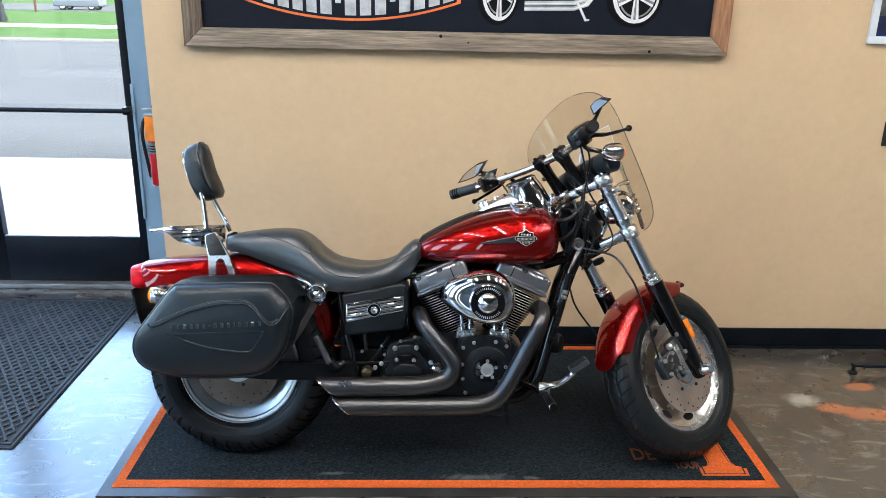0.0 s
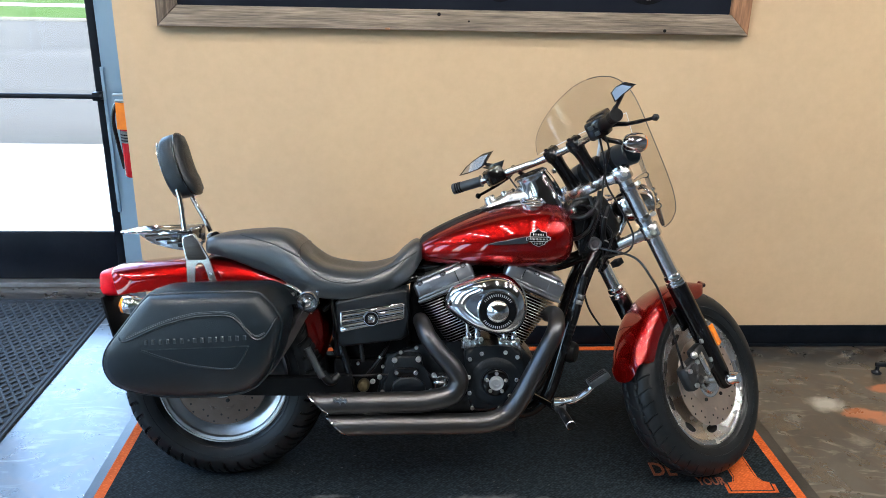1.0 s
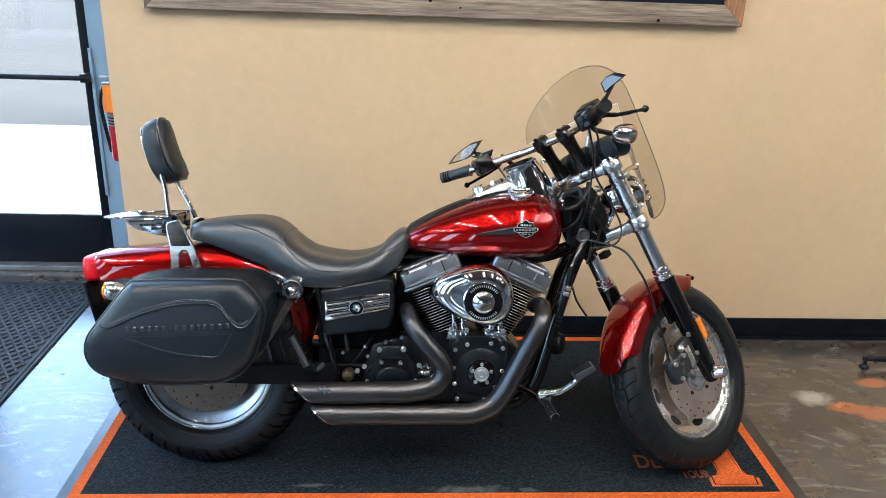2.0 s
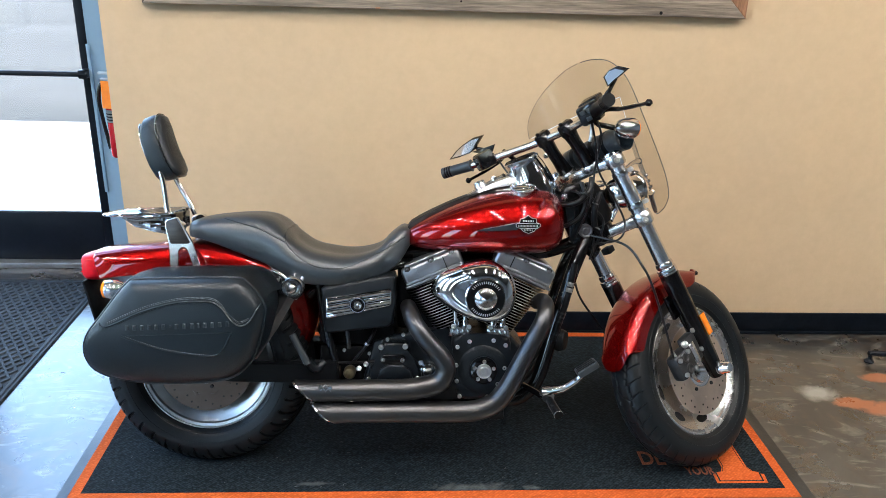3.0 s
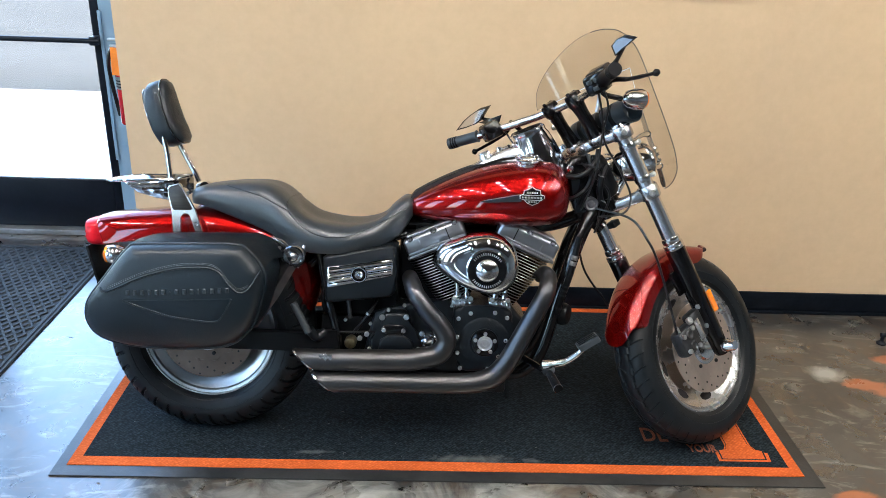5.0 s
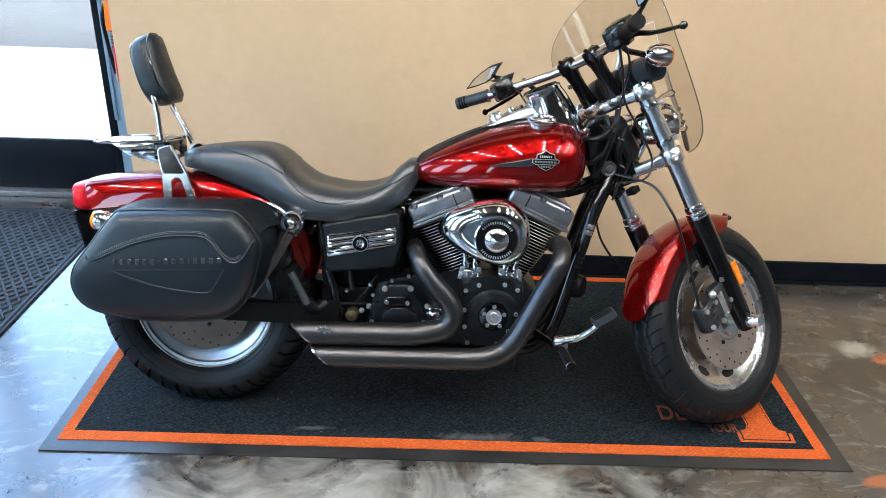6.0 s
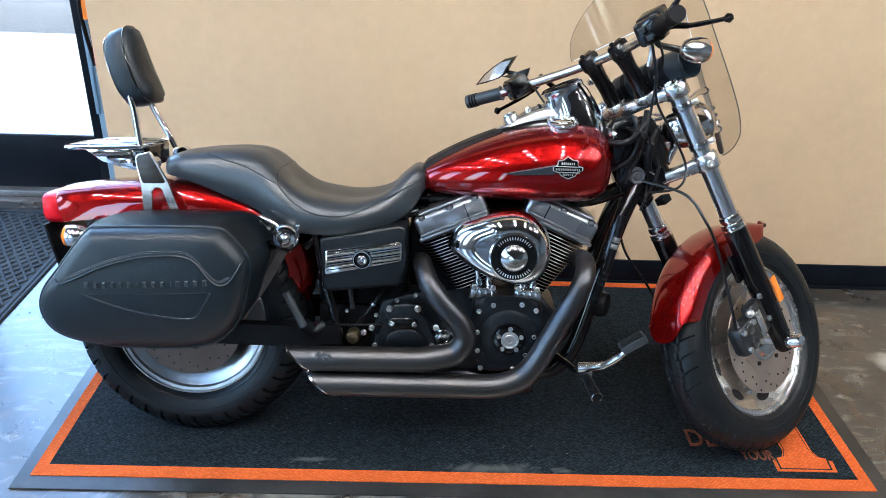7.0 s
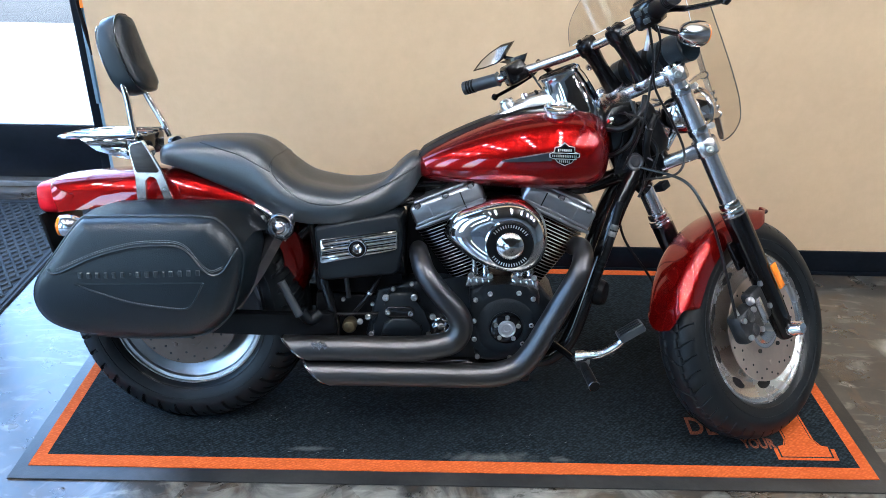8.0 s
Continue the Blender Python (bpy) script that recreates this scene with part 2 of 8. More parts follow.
def carpet(name, dark, light, strength, dust=()):
    """Looped carpet: small woven tufts in slanting rows, worn lighter in broad patches."""
    m = mat(name, dark, 0.95, spec=0.2)
    nt = m.node_tree
    b = nt.nodes["Principled BSDF"]
    co = nt.nodes.new("ShaderNodeTexCoord")
    mp = nt.nodes.new("ShaderNodeMapping")
    mp.inputs["Rotation"].default_value = (0, 0, radians(28))
    mp.inputs["Scale"].default_value = (1.0, 1.9, 1.0)
    nt.links.new(co.outputs["Object"], mp.inputs["Vector"])
    v = nt.nodes.new("ShaderNodeTexVoronoi")
    v.inputs["Scale"].default_value = 95.0
    v.inputs["Randomness"].default_value = 0.45
    nt.links.new(mp.outputs["Vector"], v.inputs["Vector"])
    rp = nt.nodes.new("ShaderNodeMapRange")
    rp.inputs["From Min"].default_value, rp.inputs["From Max"].default_value = 0.15, 0.65
    rp.inputs["To Min"].default_value, rp.inputs["To Max"].default_value = 1.0, 0.0
    nt.links.new(v.outputs["Distance"], rp.inputs["Value"])
    wear = nt.nodes.new("ShaderNodeTexNoise")
    wear.inputs["Scale"].default_value, wear.inputs["Detail"].default_value = 3.0, 6.0
    nt.links.new(co.outputs["Object"], wear.inputs["Vector"])
    wr = nt.nodes.new("ShaderNodeMapRange")
    wr.inputs["From Min"].default_value, wr.inputs["From Max"].default_value = 0.3, 0.7
    wr.inputs["To Min"].default_value, wr.inputs["To Max"].default_value = 0.55, 1.0
    nt.links.new(wear.outputs["Fac"], wr.inputs["Value"])
    ml = nt.nodes.new("ShaderNodeMath")
    ml.operation = "MULTIPLY"
    nt.links.new(rp.outputs["Result"], ml.inputs[0])
    nt.links.new(wr.outputs["Result"], ml.inputs[1])
    x = nt.nodes.new("ShaderNodeMix")
    x.data_type = "RGBA"
    x.inputs["A"].default_value, x.inputs["B"].default_value = (*dark, 1), (*light, 1)
    nt.links.new(ml.outputs[0], x.inputs["Factor"])
    base = x.outputs["Result"]
    for px, py, rx, ry in dust:
        dm = nt.nodes.new("ShaderNodeMapping")
        dm.inputs["Location"].default_value = (-px / rx, -py / ry, 0)
        dm.inputs["Scale"].default_value = (1 / rx, 1 / ry, 0)
        nt.links.new(co.outputs["Object"], dm.inputs["Vector"])
        ln = nt.nodes.new("ShaderNodeVectorMath")
        ln.operation = "LENGTH"
        nt.links.new(dm.outputs["Vector"], ln.inputs[0])
        dn = nt.nodes.new("ShaderNodeTexNoise")
        dn.inputs["Scale"].default_value, dn.inputs["Detail"].default_value, dn.inputs["Distortion"].default_value = 14.0, 5.0, 1.5
        nt.links.new(co.outputs["Object"], dn.inputs["Vector"])
        su = nt.nodes.new("ShaderNodeMath")
        su.operation = "MULTIPLY_ADD"
        su.inputs[1].default_value = -1.8
        nt.links.new(dn.outputs["Fac"], su.inputs[0])
        nt.links.new(ln.outputs["Value"], su.inputs[2])
        fa = nt.nodes.new("ShaderNodeMapRange")
        fa.inputs["From Min"].default_value, fa.inputs["From Max"].default_value = -0.1, -0.75
        fa.inputs["To Min"].default_value, fa.inputs["To Max"].default_value = 0.0, 0.6
        nt.links.new(su.outputs[0], fa.inputs["Value"])
        dx_ = nt.nodes.new("ShaderNodeMix")
        dx_.data_type = "RGBA"
        dx_.inputs["B"].default_value = (0.10, 0.11, 0.11, 1)
        nt.links.new(base, dx_.inputs["A"])
        nt.links.new(fa.outputs["Result"], dx_.inputs["Factor"])
        base = dx_.outputs["Result"]
    nt.links.new(base, b.inputs["Base Color"])
    bp_ = nt.nodes.new("ShaderNodeBump")
    bp_.inputs["Strength"].default_value, bp_.inputs["Distance"].default_value = strength, 0.003
    nt.links.new(rp.outputs["Result"], bp_.inputs["Height"])
    nt.links.new(bp_.outputs["Normal"], b.inputs["Normal"])
    return m


M_CARPET = carpet("black_carpet", (0.0030, 0.0060, 0.0086), (0.032, 0.047, 0.059), 0.8, ((1.24, 0.058, 0.20, 0.030), (1.43, 0.052, 0.06, 0.02), (0.75, 0.08, 0.10, 0.012)))
M_CARPET_DULL = carpet("worn_orange_print", (0.15, 0.045, 0.022), (0.36, 0.115, 0.06), 0.6)
M_CARPET_O = carpet("orange_carpet", (0.42, 0.075, 0.014), (0.72, 0.155, 0.034), 0.6)
M_MATEDGE = mat("grey_rubber_edge", (0.011, 0.012, 0.0125), 0.34, second=(0.030, 0.030, 0.029), scale=5, bump=0.15, fine=0.15, spec=0.6)
M_RUBBER = mat("ribbed_black_rubber", (0.020, 0.024, 0.027), 0.6, spec=0.2, second=(0.032, 0.037, 0.041), scale=7, fine=0.2, bump=0.2)
M_GLASS = clear("window_glass", (0.80, 0.84, 0.84))
M_FRAME_W = mat("white_snap_frame", (0.72, 0.76, 0.8), 0.35, second=(0.66, 0.7, 0.75), scale=6)
M_POSTER = mat("blue_poster", (0.03, 0.05, 0.2), 0.4, second=(0.012, 0.016, 0.05), scale=5)
M_POSTER_D = mat("dark_poster", (0.05, 0.05, 0.055), 0.4, second=(0.2, 0.21, 0.22), scale=12)
M_RED_EXT = mat("red_enamel", (0.5, 0.012, 0.018), 0.25, 0, 0.6, second=(0.42, 0.01, 0.014), scale=8)
M_TAG = mat("orange_tag_card", (0.9, 0.24, 0.015), 0.7, second=(0.8, 0.2, 0.015), scale=30)
M_LABEL = mat("paper_label", (0.13, 0.13, 0.13), 0.6, second=(0.07, 0.07, 0.068), scale=90)
M_STEEL = mat("galvanised_steel", (0.5, 0.52, 0.54), 0.35, 0.9, second=(0.4, 0.42, 0.44), scale=20)
M_BLACK_HOSE = mat("black_hose", (0.003, 0.003, 0.0035), 0.28, spec=0.3, second=(0.006, 0.006, 0.007), scale=30)
M_CONC = mat("pale_concrete", (0.25, 0.245, 0.23), 0.85, second=(0.21, 0.205, 0.195), scale=0.8, fine=0.08, fine_scale=12, bump=0.2, bump_scale=30)
M_KERB = mat("weathered_kerb", (0.11, 0.105, 0.095), 0.9, spec=0.0, second=(0.085, 0.08, 0.072), scale=1.5, fine=0.1)
M_LOT = mat("worn_grey_asphalt", (0.041, 0.041, 0.0405), 0.95, spec=0.0, second=(0.051, 0.051, 0.0505), scale=0.35, fine=0.06, fine_scale=9, stretch=(0.4, 1.5, 1), bump=0.3, bump_scale=40)
M_GRASS = mat("lawn", (0.025, 0.044, 0.015), 0.95, spec=0.0, second=(0.033, 0.051, 0.021), scale=0.7, fine=0.3, fine_scale=14, bump=1.0, bump_scale=30)
M_LAMP = glow("ceiling_lamp_glow", (1.0, 0.965, 0.91), LAMP_POWER)
M_HOUSING = mat("lamp_housing", (0.6, 0.6, 0.6), 0.5, second=(0.5, 0.5, 0.5), scale=10)


# ---- mesh helpers ----
def finish(bm, sharp=38):
    bmesh.ops.recalc_face_normals(bm, faces=bm.faces)
    lim = radians(sharp)
    for f in bm.faces:
        f.smooth = True
    for e in bm.edges:
        if len(e.link_faces) == 2 and e.calc_face_angle(0) > lim:
            e.smooth = False


def part(name, bm, material, parent=None, label="", sharp=38, matrix=None):
    """Links a bmesh as one mesh object under a thing or a part."""
    finish(bm, sharp)
    me = bpy.data.meshes.new(name)
    bm.to_mesh(me)
    bm.free()
    me.materials.append(material)
    ob = new(name, me)
    if parent is not None:
        ob.parent = parent
    if matrix is not None:
        ob.matrix_basis = matrix
    if label:
        tagged(ob, label)
    return ob


def thing(name, label, category, group="", matrix=None, kind=""):
    ob = new(name)
    ob.empty_display_size = 0.1
    if matrix is not None:
        ob.matrix_basis = matrix
    return tagged(ob, label, category, group, kind)


def structure(name, bm, material, label="", sharp=38):
    return tagged(part(name, bm, material, None, label, sharp), kind="structure")


def box(bm, x0, x1, y0, y1, z0, z1, bevel=0.0, seg=2):
    vs = [bm.verts.new((x, y, z)) for x in (x0, x1) for y in (y0, y1) for z in (z0, z1)]
    fs = [(0, 1, 3, 2), (4, 6, 7, 5), (0, 4, 5, 1), (2, 3, 7, 6), (0, 2, 6, 4), (1, 5, 7, 3)]
    faces = [bm.faces.new([vs[i] for i in f]) for f in fs]
    if bevel > 0:
        es = list({e for f in faces for e in f.edges})
        bmesh.ops.bevel(bm, geom=es, offset=bevel, segments=seg, affect="EDGES", profile=0.5)
    return bm


def boxes(*rows, bevel=0.0):
    bm = bmesh.new()
    for r in rows:
        box(bm, *r, bevel=bevel)
    return bm


def slab(bm, pts, z0, z1, bevel=0.0, seg=2):
    """A prism over a flat outline."""
    lo = [bm.verts.new((x, y, z0)) for x, y in pts]
    hi = [bm.verts.new((x, y, z1)) for x, y in pts]
    top = bm.faces.new(hi)
    bot = bm.faces.new(lo[::-1])
    n = len(pts)
    for i in range(n):
        bm.faces.new((lo[i], lo[(i + 1) % n], hi[(i + 1) % n], hi[i]))
    if bevel > 0:
        bmesh.ops.bevel(bm, geom=list(top.edges) + list(bot.edges), offset=bevel, segments=seg, affect="EDGES", profile=0.5)
    return bm


def loft(bm, rings, cap=True, closed=True):
    """Joins rings of equal length, one to the next."""
    vr = [[bm.verts.new(p) for p in ring] for ring in rings]
    n = len(vr[0])
    for a, b in zip(vr, vr[1:]):
        for i in range(n if closed else n - 1):
            j = (i + 1) % n
            bm.faces.new((a[i], a[j], b[j], b[i]))
    if cap:
        bm.faces.new(vr[0][::-1])
        bm.faces.new(vr[-1])
    return bm


def spline(pts, n=8, closed=False):
    """Catmull-Rom points through pts, n per span."""
    P = [Vector(p) for p in pts]
    out = []
    m = len(P)
    spans = m if closed else m - 1
    for i in range(spans):
        if closed:
            p0, p1, p2, p3 = P[(i - 1) % m], P[i], P[(i + 1) % m], P[(i + 2) % m]
        else:
            p1, p2 = P[i], P[i + 1]
            p0 = P[i - 1] if i > 0 else p1 * 2 - p2
            p3 = P[i + 2] if i + 2 < m else p2 * 2 - p1
        for k in range(n):
            t = k / n
            out.append(0.5 * (2 * p1 + (p2 - p0) * t + (2 * p0 - 5 * p1 + 4 * p2 - p3) * t * t + (3 * p1 - p0 - 3 * p2 + p3) * t ** 3))
    if not closed:
        out.append(P[-1].copy())
    return out


def tube(bm, path, radius, seg=12, cap=True, closed=False, squash=1.0):
    """A round bar along a path; radius may be one number or one for each point."""
    P = [Vector(p) for p in path]
    n = len(P)
    rad = radius if isinstance(radius, (list, tuple)) else [radius] * n
    tang = []
    for i in range(n):
        if closed:
            d = P[(i + 1) % n] - P[i - 1]
        else:
            d = P[min(i + 1, n - 1)] - P[max(i - 1, 0)]
        tang.append(d.normalized())
    ref = Vector((0, 0, 1)) if abs(tang[0].z) < 0.9 else Vector((0, 1, 0))
    u = (ref - tang[0] * ref.dot(tang[0])).normalized()
    rings = []
    for i in range(n):
        u = (u - tang[i] * u.dot(tang[i])).normalized()
        v = tang[i].cross(u)
        rings.append([P[i] + rad[i] * (math.cos(a) * u * squash + math.sin(a) * v) for a in (2 * math.pi * k / seg for k in range(seg))])
    if closed:
        rings.append(rings[0])
        loft(bm, rings, cap=False)
        bmesh.ops.remove_doubles(bm, verts=bm.verts, dist=1e-6)
    else:
        loft(bm, rings, cap=cap)
    return bm


def lathe(bm, profile, centre=(0, 0, 0), axis=(0, 0, 1), seg=32, cap=True):
    """Turns (radius, height) pairs round an axis."""
    c, w = Vector(centre), Vector(axis).normalized()
    ref = Vector((0, 0, 1)) if abs(w.z) < 0.9 else Vector((1, 0, 0))
    u = (ref - w * ref.dot(w)).normalized()
    v = w.cross(u)
    rings = [[c + w * h + max(r, 1e-4) * (math.cos(a) * u + math.sin(a) * v) for a in (2 * math.pi * k / seg for k in range(seg))] for r, h in profile]
    return loft(bm, rings, cap=cap)


def writing(name, text, size, material, parent, matrix, depth=0.0006, label="", bold=0.0):
    cu = bpy.data.curves.new(name, "FONT")
    cu.body, cu.size, cu.extrude = text, size, depth
    cu.resolution_u = 3
    cu.offset = bold
    tmp = bpy.data.objects.new(name, cu)
    scene.collection.objects.link(tmp)
    me = bpy.data.meshes.new_from_object(tmp)
    bpy.data.objects.remove(tmp)
    me.name = name
    me.materials.clear()
    me.materials.append(material)
    ob = new(name, me)
    ob.parent = parent
    ob.matrix_basis = matrix
    if label:
        tagged(ob, label)
    return ob


# ---- the room ----
WALL_Y, CORNER_X, DOOR_Y = 1.135, -0.128, 1.86
X0, X1, Y0, TOP = -3.2, 9.5, -11.0, 4.2

structure("floor", boxes((X0, X1, Y0, DOOR_Y + 0.10, -0.12, 0.0)), M_FLOOR, "stained and sealed brown-grey concrete showroom floor")
structure("wall_north", boxes((CORNER_X, X1, WALL_Y, WALL_Y + 0.16, 0.0, TOP)), M_WALL, "plain beige painted showroom wall")
structure("wall_return", boxes((CORNER_X + 0.004, CORNER_X + 0.15, WALL_Y + 0.16, DOOR_Y, 0.0, TOP)), M_BLUE, "blue-grey painted side wall of the entry")
structure("wall_east", boxes((X1, X1 + 0.15, Y0, WALL_Y + 0.16, 0.0, TOP)), M_WALL_BACK, "plain grey painted wall")
structure("wall_south", boxes((X0, X1, Y0 - 0.15, Y0, 0.0, TOP)), M_WALL_BACK, "plain grey painted wall behind the showroom")
structure("ceiling", boxes((X0 - 0.15, X1 + 0.15, Y0 - 0.15, DOOR_Y + 0.1, TOP, TOP + 0.12)), M_CEIL, "plain grey-brown painted showroom ceiling")
structure("baseboard", boxes((CORNER_X, X1, WALL_Y - 0.012, WALL_Y - 0.0005, 0.014, 0.102), (CORNER_X, X1, WALL_Y - 0.020, WALL_Y - 0.0005, 0.0, 0.0135), bevel=0.0025), M_BASE, "black vinyl skirting at the wall's foot")
# the storefront wall beside the entry, pierced by tall windows
SILL = 0.6
west = [(X0 - 0.15, X0, Y0, DOOR_Y + 0.1, 0.0, SILL), (X0 - 0.15, X0, Y0, DOOR_Y + 0.1, 3.7, TOP)]
# windows unseen: placed by streaks on the tank, widened for cool fill light
WIN_EDGES = ((-9.8, -8.7), (-6.45, -5.3), (-3.75, -2.45), (-1.0, 0.45))
ys = [Y0] + [v for p in WIN_EDGES for v in p] + [DOOR_Y + 0.1]
for a, b in zip(ys[0::2], ys[1::2]):
    west.append((X0 - 0.15, X0, a, b, SILL, 3.7))
structure("wall_west", boxes(*west), M_WALL_BACK, "grey storefront wall pierced by tall windows")
for k, (a, b) in enumerate(WIN_EDGES):
    w = tagged(part("window_%d" % (k + 1), boxes((X0 - 0.1, X0 - 0.04, a, a + 0.05, SILL, 3.7), (X0 - 0.1, X0 - 0.04, b - 0.05, b, SILL, 3.7), (X0 - 0.1, X0 - 0.04, a + 0.05, b - 0.05, SILL, SILL + 0.05), (X0 - 0.1, X0 - 0.04, a + 0.05, b - 0.05, 3.65, 3.7)), M_BRONZE, None, "unseen tall storefront window in a dark bronze frame"), kind="structure")
    p = part("pane", boxes((X0 - 0.073, X0 - 0.067, a + 0.05, b - 0.05, SILL + 0.05, 3.65)), M_GLASS, w)
    p.visible_shadow = False

# ---- the entry: blue storefront wall with a glazed door ----
DX0, DX1 = -1.345, -0.468
structure("wall_entry", boxes((DX1 + 0.001, CORNER_X + 0.004, DOOR_Y, DOOR_Y + 0.1, 0.0, TOP), (X0, DX0 - 1.7, DOOR_Y, DOOR_Y + 0.1, 0.0, TOP), (DX0 - 1.7, DX1 + 0.001, DOOR_Y, DOOR_Y + 0.1, 3.95, TOP)), M_BLUE, "blue-grey painted entry wall beside the glass door")
door = tagged(part("door_1", boxes((DX0, DX0 + 0.105, DOOR_Y, DOOR_Y + 0.05, 0.03, 2.45), (DX1 - 0.04, DX1, DOOR_Y, DOOR_Y + 0.05, 0.03, 2.45), (DX0 + 0.105, DX1 - 0.04, DOOR_Y, DOOR_Y + 0.05, 0.03, 0.285), (DX0 + 0.105, DX1 - 0.04, DOOR_Y, DOOR_Y + 0.05, 2.37, 2.45), bevel=0.003), M_BRONZE, None, "glazed entry door in a dark bronze frame, shut"), kind="structure")
pane = part("pane", boxes((DX0 + 0.105, DX1 - 0.04, DOOR_Y + 0.022, DOOR_Y + 0.028, 0.285, 2.37)), M_GLASS, door)
pane.visible_shadow = False
part("glazing_bead", boxes((DX0 + 0.105, DX1 - 0.04, DOOR_Y + 0.004, DOOR_Y + 0.020, 0.2855, 0.293), bevel=0.002), M_ALU, door, "thin bright aluminium bead")
bm = bmesh.new()
tube(bm, [(DX0 - 0.05, DOOR_Y - 0.045, 0.985), (DX1 + 0.005, DOOR_Y - 0.045, 0.985)], 0.0125, 10)
box(bm, DX1 - 0.04, DX1 - 0.005, DOOR_Y - 0.055, DOOR_Y + 0.0, 0.965, 1.005, 0.003)
part("push_bar", bm, M_BRONZE, door, "black push bar across the glass")
part("closer_plate", boxes((DX1 - 0.004, DX1 + 0.012, DOOR_Y - 0.012, DOOR_Y - 0.0005, 0.4, 1.12), bevel=0.002), M_BLUE, door, "painted astragal strip on the latch side")
side = tagged(part("window_5", boxes((DX0 - 1.7, DX0 - 1.65, DOOR_Y + 0.002, DOOR_Y + 0.05, 0.03, 2.45), (DX0 - 0.05, DX0 - 0.002, DOOR_Y + 0.002, DOOR_Y + 0.05, 0.03, 2.45), (DX0 - 1.65, DX0 - 0.05, DOOR_Y + 0.002, DOOR_Y + 0.05, 0.03, 0.285), (DX0 - 1.65, DX0 - 0.05, DOOR_Y + 0.002, DOOR_Y + 0.05, 2.39, 2.45)), M_BRONZE, None, "dark bronze sidelight beside the entry door"), kind="structure")
p = part("pane", boxes((DX0 - 1.65, DX0 - 0.05, DOOR_Y + 0.022, DOOR_Y + 0.028, 0.285, 2.39)), M_GLASS, side)
p.visible_shadow = False
top_light = tagged(part("window_6", boxes((DX0 - 1.7, DX1, DOOR_Y + 0.002, DOOR_Y + 0.05, 2.451, 2.49), (DX0 - 1.7, DX1, DOOR_Y + 0.002, DOOR_Y + 0.05, 3.9, 3.95)), M_BRONZE, None, "tall fixed glazing above the entry door"), kind="structure")
p = part("pane", boxes((DX0 - 1.7, DX1, DOOR_Y + 0.022, DOOR_Y + 0.028, 2.49, 3.9)), M_GLASS, top_light)
p.visible_shadow = False
structure("trim", boxes((DX0 - 1.7, DX1 + 0.08, DOOR_Y - 0.05, DOOR_Y + 0.098, 0.0005, 0.029), bevel=0.004), M_ALU, "scuffed aluminium threshold under the door")

# ---- outdoors ----
structure("ground", boxes((-160, 160, DOOR_Y + 0.1, 160, -0.16, -0.06)), M_GRASS, "green lawn reaching to the far street")
structure("pavement", boxes((-40, 40, DOOR_Y + 0.101, 5.3, -0.059, -0.02)), M_CONC, "sunlit pale concrete walk outside the door")
structure("road", boxes((-60, 60, 5.304, 21.2, -0.059, -0.045)), M_LOT, "worn light grey asphalt car park")
structure("kerb", boxes((-60, 60, 21.2, 21.38, -0.059, 0.04), bevel=0.01), M_KERB, "pale concrete kerb along the lawn")
structure("pavement_far", boxes((-60, 60, 28.6, 30.4, -0.059, -0.03)), M_CONC, "pale concrete footpath across the lawn")
structure("road_far", boxes((-120, 120, 46.0, 60.0, -0.059, -0.03)), M_LOT, "far street beyond the lawn")

# ---- ceiling lamps ----
first = None
for lx in (-2.2, -1.0, 0.2, 1.4, 2.6, 3.8, 5.0, 6.2):
    for ly in (-2.9, -2.1, -1.3, -0.5):
        if first is None:
            first = thing("ceiling_light", "small square warm white ceiling light", "ceiling light", "ceiling lights in rows", pose(lx, ly, TOP))
            part("housing", boxes((-0.10, 0.10, -0.10, 0.10, -0.05, -0.001), bevel=0.004), M_HOUSING, first)
            part("diffuser", boxes((-0.06, 0.06, -0.06, 0.06, -0.054, -0.0505)), M_LAMP, first)
        else:
            copy_thing(first, pose(lx, ly, TOP))

# ---- the display mat under the motorcycle ----
MX0, MX1, MY0, MY1 = -0.036, 2.322, -0.046, 1.125
parking_mat = thing("floor_mat", "black carpet parking mat with an orange border and rubber edge", "mat")
bm = bmesh.new()
slab(bm, [(MX0, MY0), (MX1, MY0), (MX1, MY1), (MX0, MY1)], 0.0005, 0.006, 0.003)
part("rubber_edge", bm, M_MATEDGE, parking_mat, "grey rubber edging")
part("carpet", boxes((0.033, 2.243, 0.041, 1.074, 0.0055, 0.0085)), M_CARPET, parking_mat)
bm = bmesh.new()
outer = [(0.0, 0.0), (2.276, 0.0), (2.276, 1.109), (0.0, 1.109)]
inner = [(0.033, 0.041), (2.243, 0.041), (2.243, 1.074), (0.033, 1.074)]
for z in (0.0055, 0.0084):
    o = [bm.verts.new((*p, z)) for p in outer]
    i = [bm.verts.new((*p, z)) for p in inner]
    for k in range(4):
        bm.faces.new((o[k], o[(k + 1) % 4], i[(k + 1) % 4], i[k]))
bm.verts.ensure_lookup_table()
for base in (0, 4):
    for k in range(4):
        a, b = base + k, base + (k + 1) % 4
        bm.faces.new((bm.verts[a], bm.verts[b], bm.verts[8 + b], bm.verts[8 + a]))
part("orange_border", bm, M_CARPET_O, parking_mat, "orange woven border stripe")
writing("lettering", "DE", 0.102, M_CARPET_DULL, parking_mat, pose(1.808, 0.166, 0.0092) @ Matrix.Diagonal((0.68, 1, 1, 1)), label="orange printed letters", bold=0.0015)
